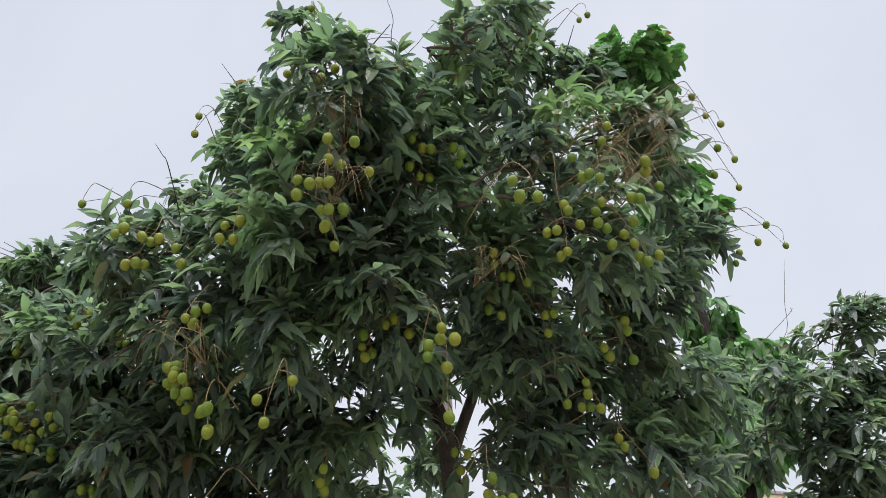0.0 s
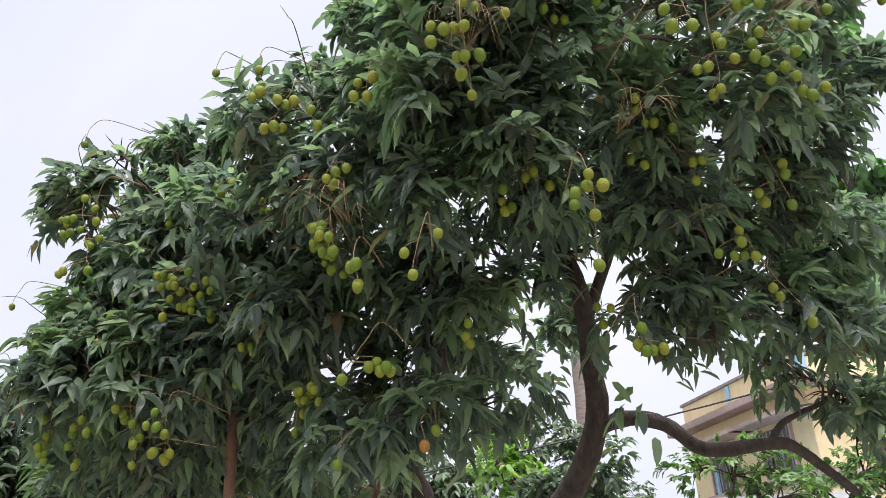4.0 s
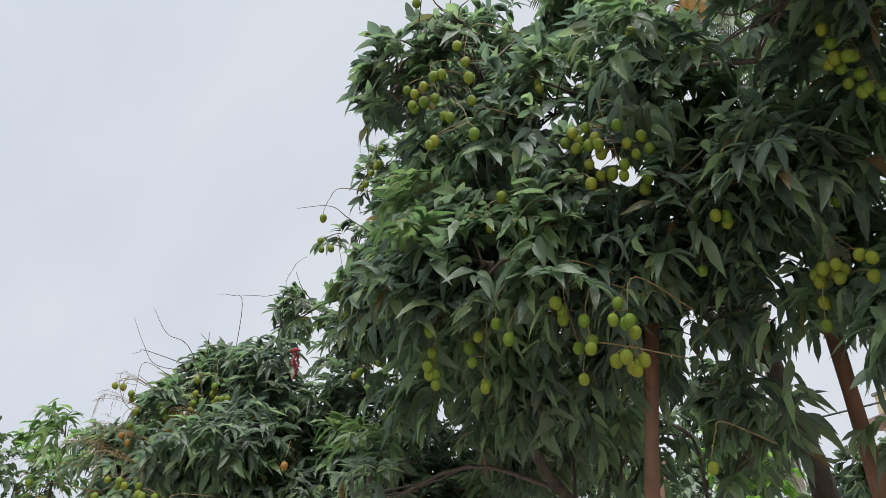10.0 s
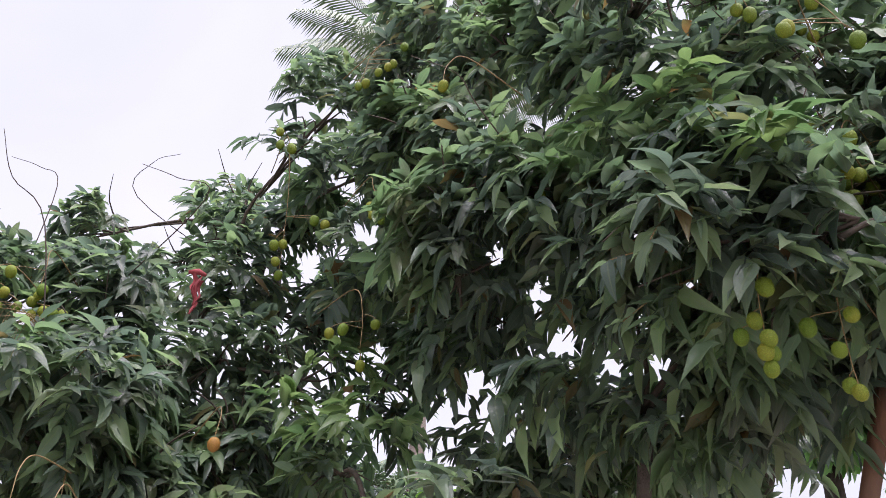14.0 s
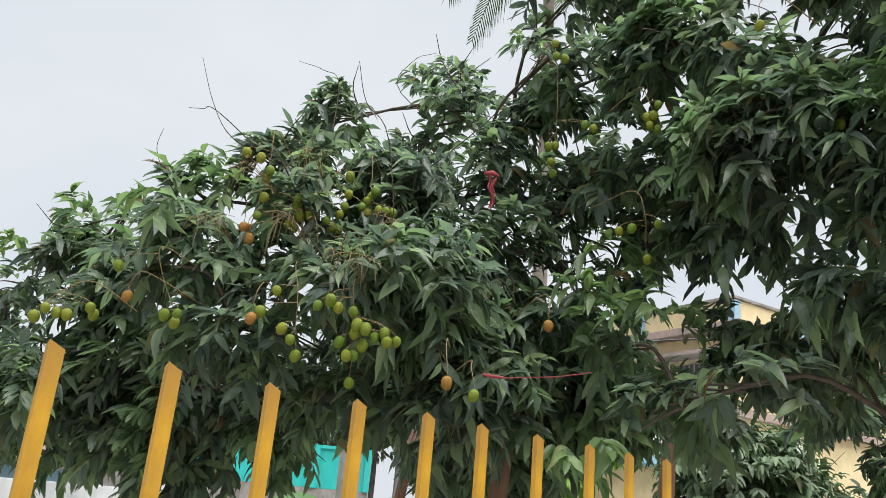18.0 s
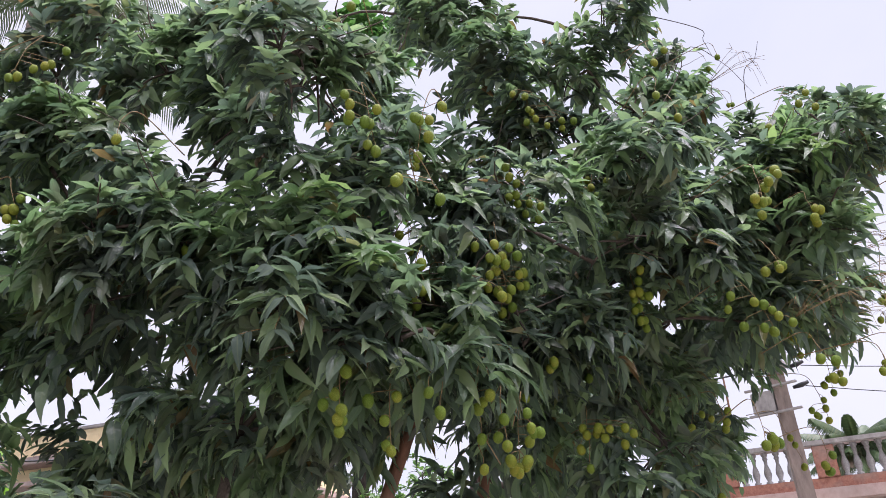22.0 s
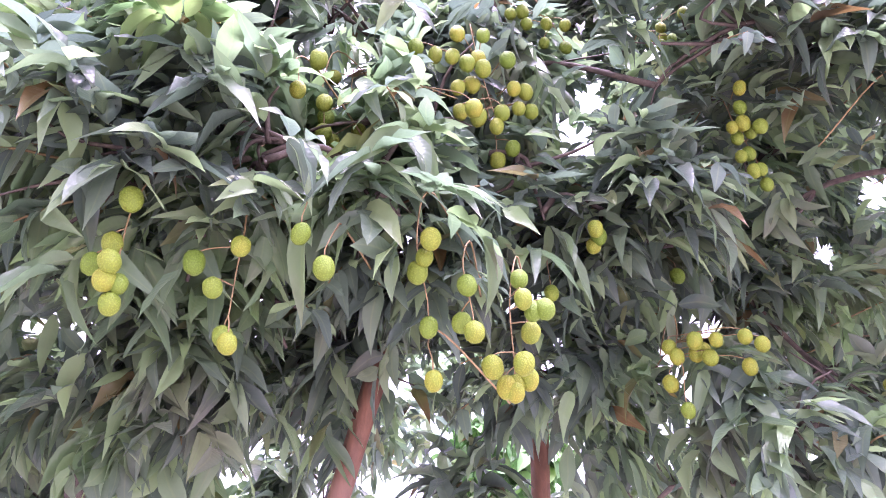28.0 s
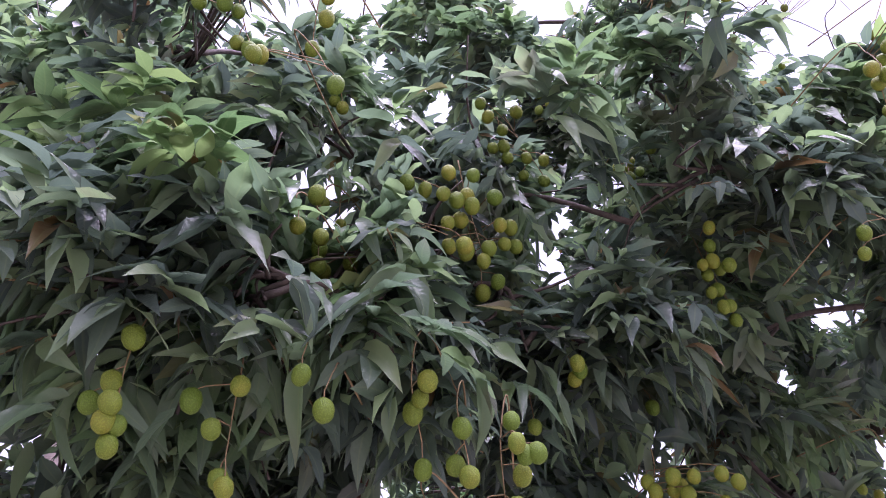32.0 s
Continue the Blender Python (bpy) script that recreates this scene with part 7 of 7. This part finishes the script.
def baluster_mesh(h, r):
    prof = [(0.0, 0.9), (0.07, 0.9), (0.1, 0.5), (0.3, 1.0), (0.45, 0.85), (0.62, 0.42), (0.75, 0.5), (0.8, 0.75), (0.86, 0.55), (0.92, 0.9), (1.0, 0.9)]
    verts, faces, k = [], [], 8
    for u, q in prof:
        verts += [(q * r * math.cos(2 * math.pi * i / k), q * r * math.sin(2 * math.pi * i / k), u * h) for i in range(k)]
    for j in range(len(prof) - 1):
        faces += [(j * k + i, j * k + (i + 1) % k, (j + 1) * k + (i + 1) % k, (j + 1) * k + i) for i in range(k)]
    return mesh_of("baluster", verts, faces, BALUSTER_PAINT)


BALUSTER_PAINT = rough_material("weathered_baluster", (0.14, 0.13, 0.125), (0.27, 0.26, 0.25), 30.0, 0.9, 0.3)
BALUSTER = baluster_mesh(0.46, 0.055)
rail_top = part("rail", box_bm(-0.1, -0.2, 4.2, 6.0, -0.02, 4.28, 0.015), CONCRETE, east, "weathered cement rail")
rail_top.matrix_world = m_east
part("plinth", box_bm(-0.05, -0.18, 3.58, 6.0, -0.04, 3.74, 0.01), BRICK, east).matrix_world = m_east
x = 0.0
for bay in range(4):
    part("pier", box_bm(x, -0.19, 3.74, x + 0.3, -0.03, 4.2, 0.01), BRICK, east, "bare brick pier").matrix_world = m_east
    for k in range(6):
        part("baluster", BALUSTER, CONCRETE, east).matrix_world = m_east @ Matrix.Translation((x + 0.4 + k * 0.165, -0.11, 3.74))
    x += 1.4
part("rail", box_bm(-0.15, 0.0, 4.2, 0.02, 4.5, 4.28, 0.015), CONCRETE, east, "weathered cement rail").matrix_world = m_east
for k in range(20):
    part("baluster", BALUSTER, CONCRETE, east).matrix_world = m_east @ Matrix.Translation((-0.06, 0.25 + k * 0.2, 3.74))
part("plinth", box_bm(-0.13, 0.0, 3.58, 0.0, 4.5, 3.74, 0.01), BRICK, east).matrix_world = m_east

upole = thing("utility_pole", (6.42, 4.2, 0), "weathered square utility pole with a meter box and wires", "utility pole")
part("pole", mesh_of("pole", *tube_data([(6.42, 4.22, -0.05), (6.42, 4.22, 2.5), (6.42, 4.25, 4.72)], [0.135, 0.125, 0.11], 4), POLE, False), POLE, upole)
box_ = part("meter_box", box_bm(6.28, 4.3, 4.05, 6.4, 4.56, 4.3, 0.008), CONCRETE, upole, "grey meter box")
for z in (4.02, 4.33):
    part("bracket", box_bm(6.28, 4.0, z, 6.32, 4.62, z + 0.025, 0.003), CONCRETE, box_)
part("collar", box_bm(6.3, 4.11, 4.58, 6.54, 4.38, 4.64, 0.01), CONCRETE, upole)
for z in (4.3, 4.55):
    part("insulator", mesh_of("insulator", *tube_data([(6.4, 4.08, z), (6.4, 3.98, z + 0.01), (6.4, 3.9, z + 0.03)], [0.02, 0.03, 0.02], 8), BLACK), BLACK, upole)


def wire(a, b, sag, radius, label):
    a, b = Vector(a), Vector(b)
    path = [a + (b - a) * u - Vector((0, 0, 4 * sag * u * (1 - u))) for u in (i / 16 for i in range(17))]
    return solid("cable", mesh_of("cable", *tube_data(path, [radius] * 17, 5), BLACK), label, "cable", "overhead cables")


wire((-6.0, 11.6, 3.05), (3.0, 10.17, 4.16), 0.12, 0.012, "black overhead cable sagging between poles")
wire((3.0, 10.17, 4.16), (6.42, 4.25, 4.6), 0.1, 0.012, "black overhead cable running to the utility pole")
wire((6.44, 3.95, 4.55), (14.0, -4.0, 5.2), 0.3, 0.006, "thin overhead cable running from the utility pole")
wire((6.44, 3.95, 4.3), (14.0, -3.0, 4.6), 0.3, 0.006, "thin overhead cable running from the utility pole")
pennant(11.3, 6.75, 7.55, "small red pennant on a pole above the flat roof", 0.05, 3.57)
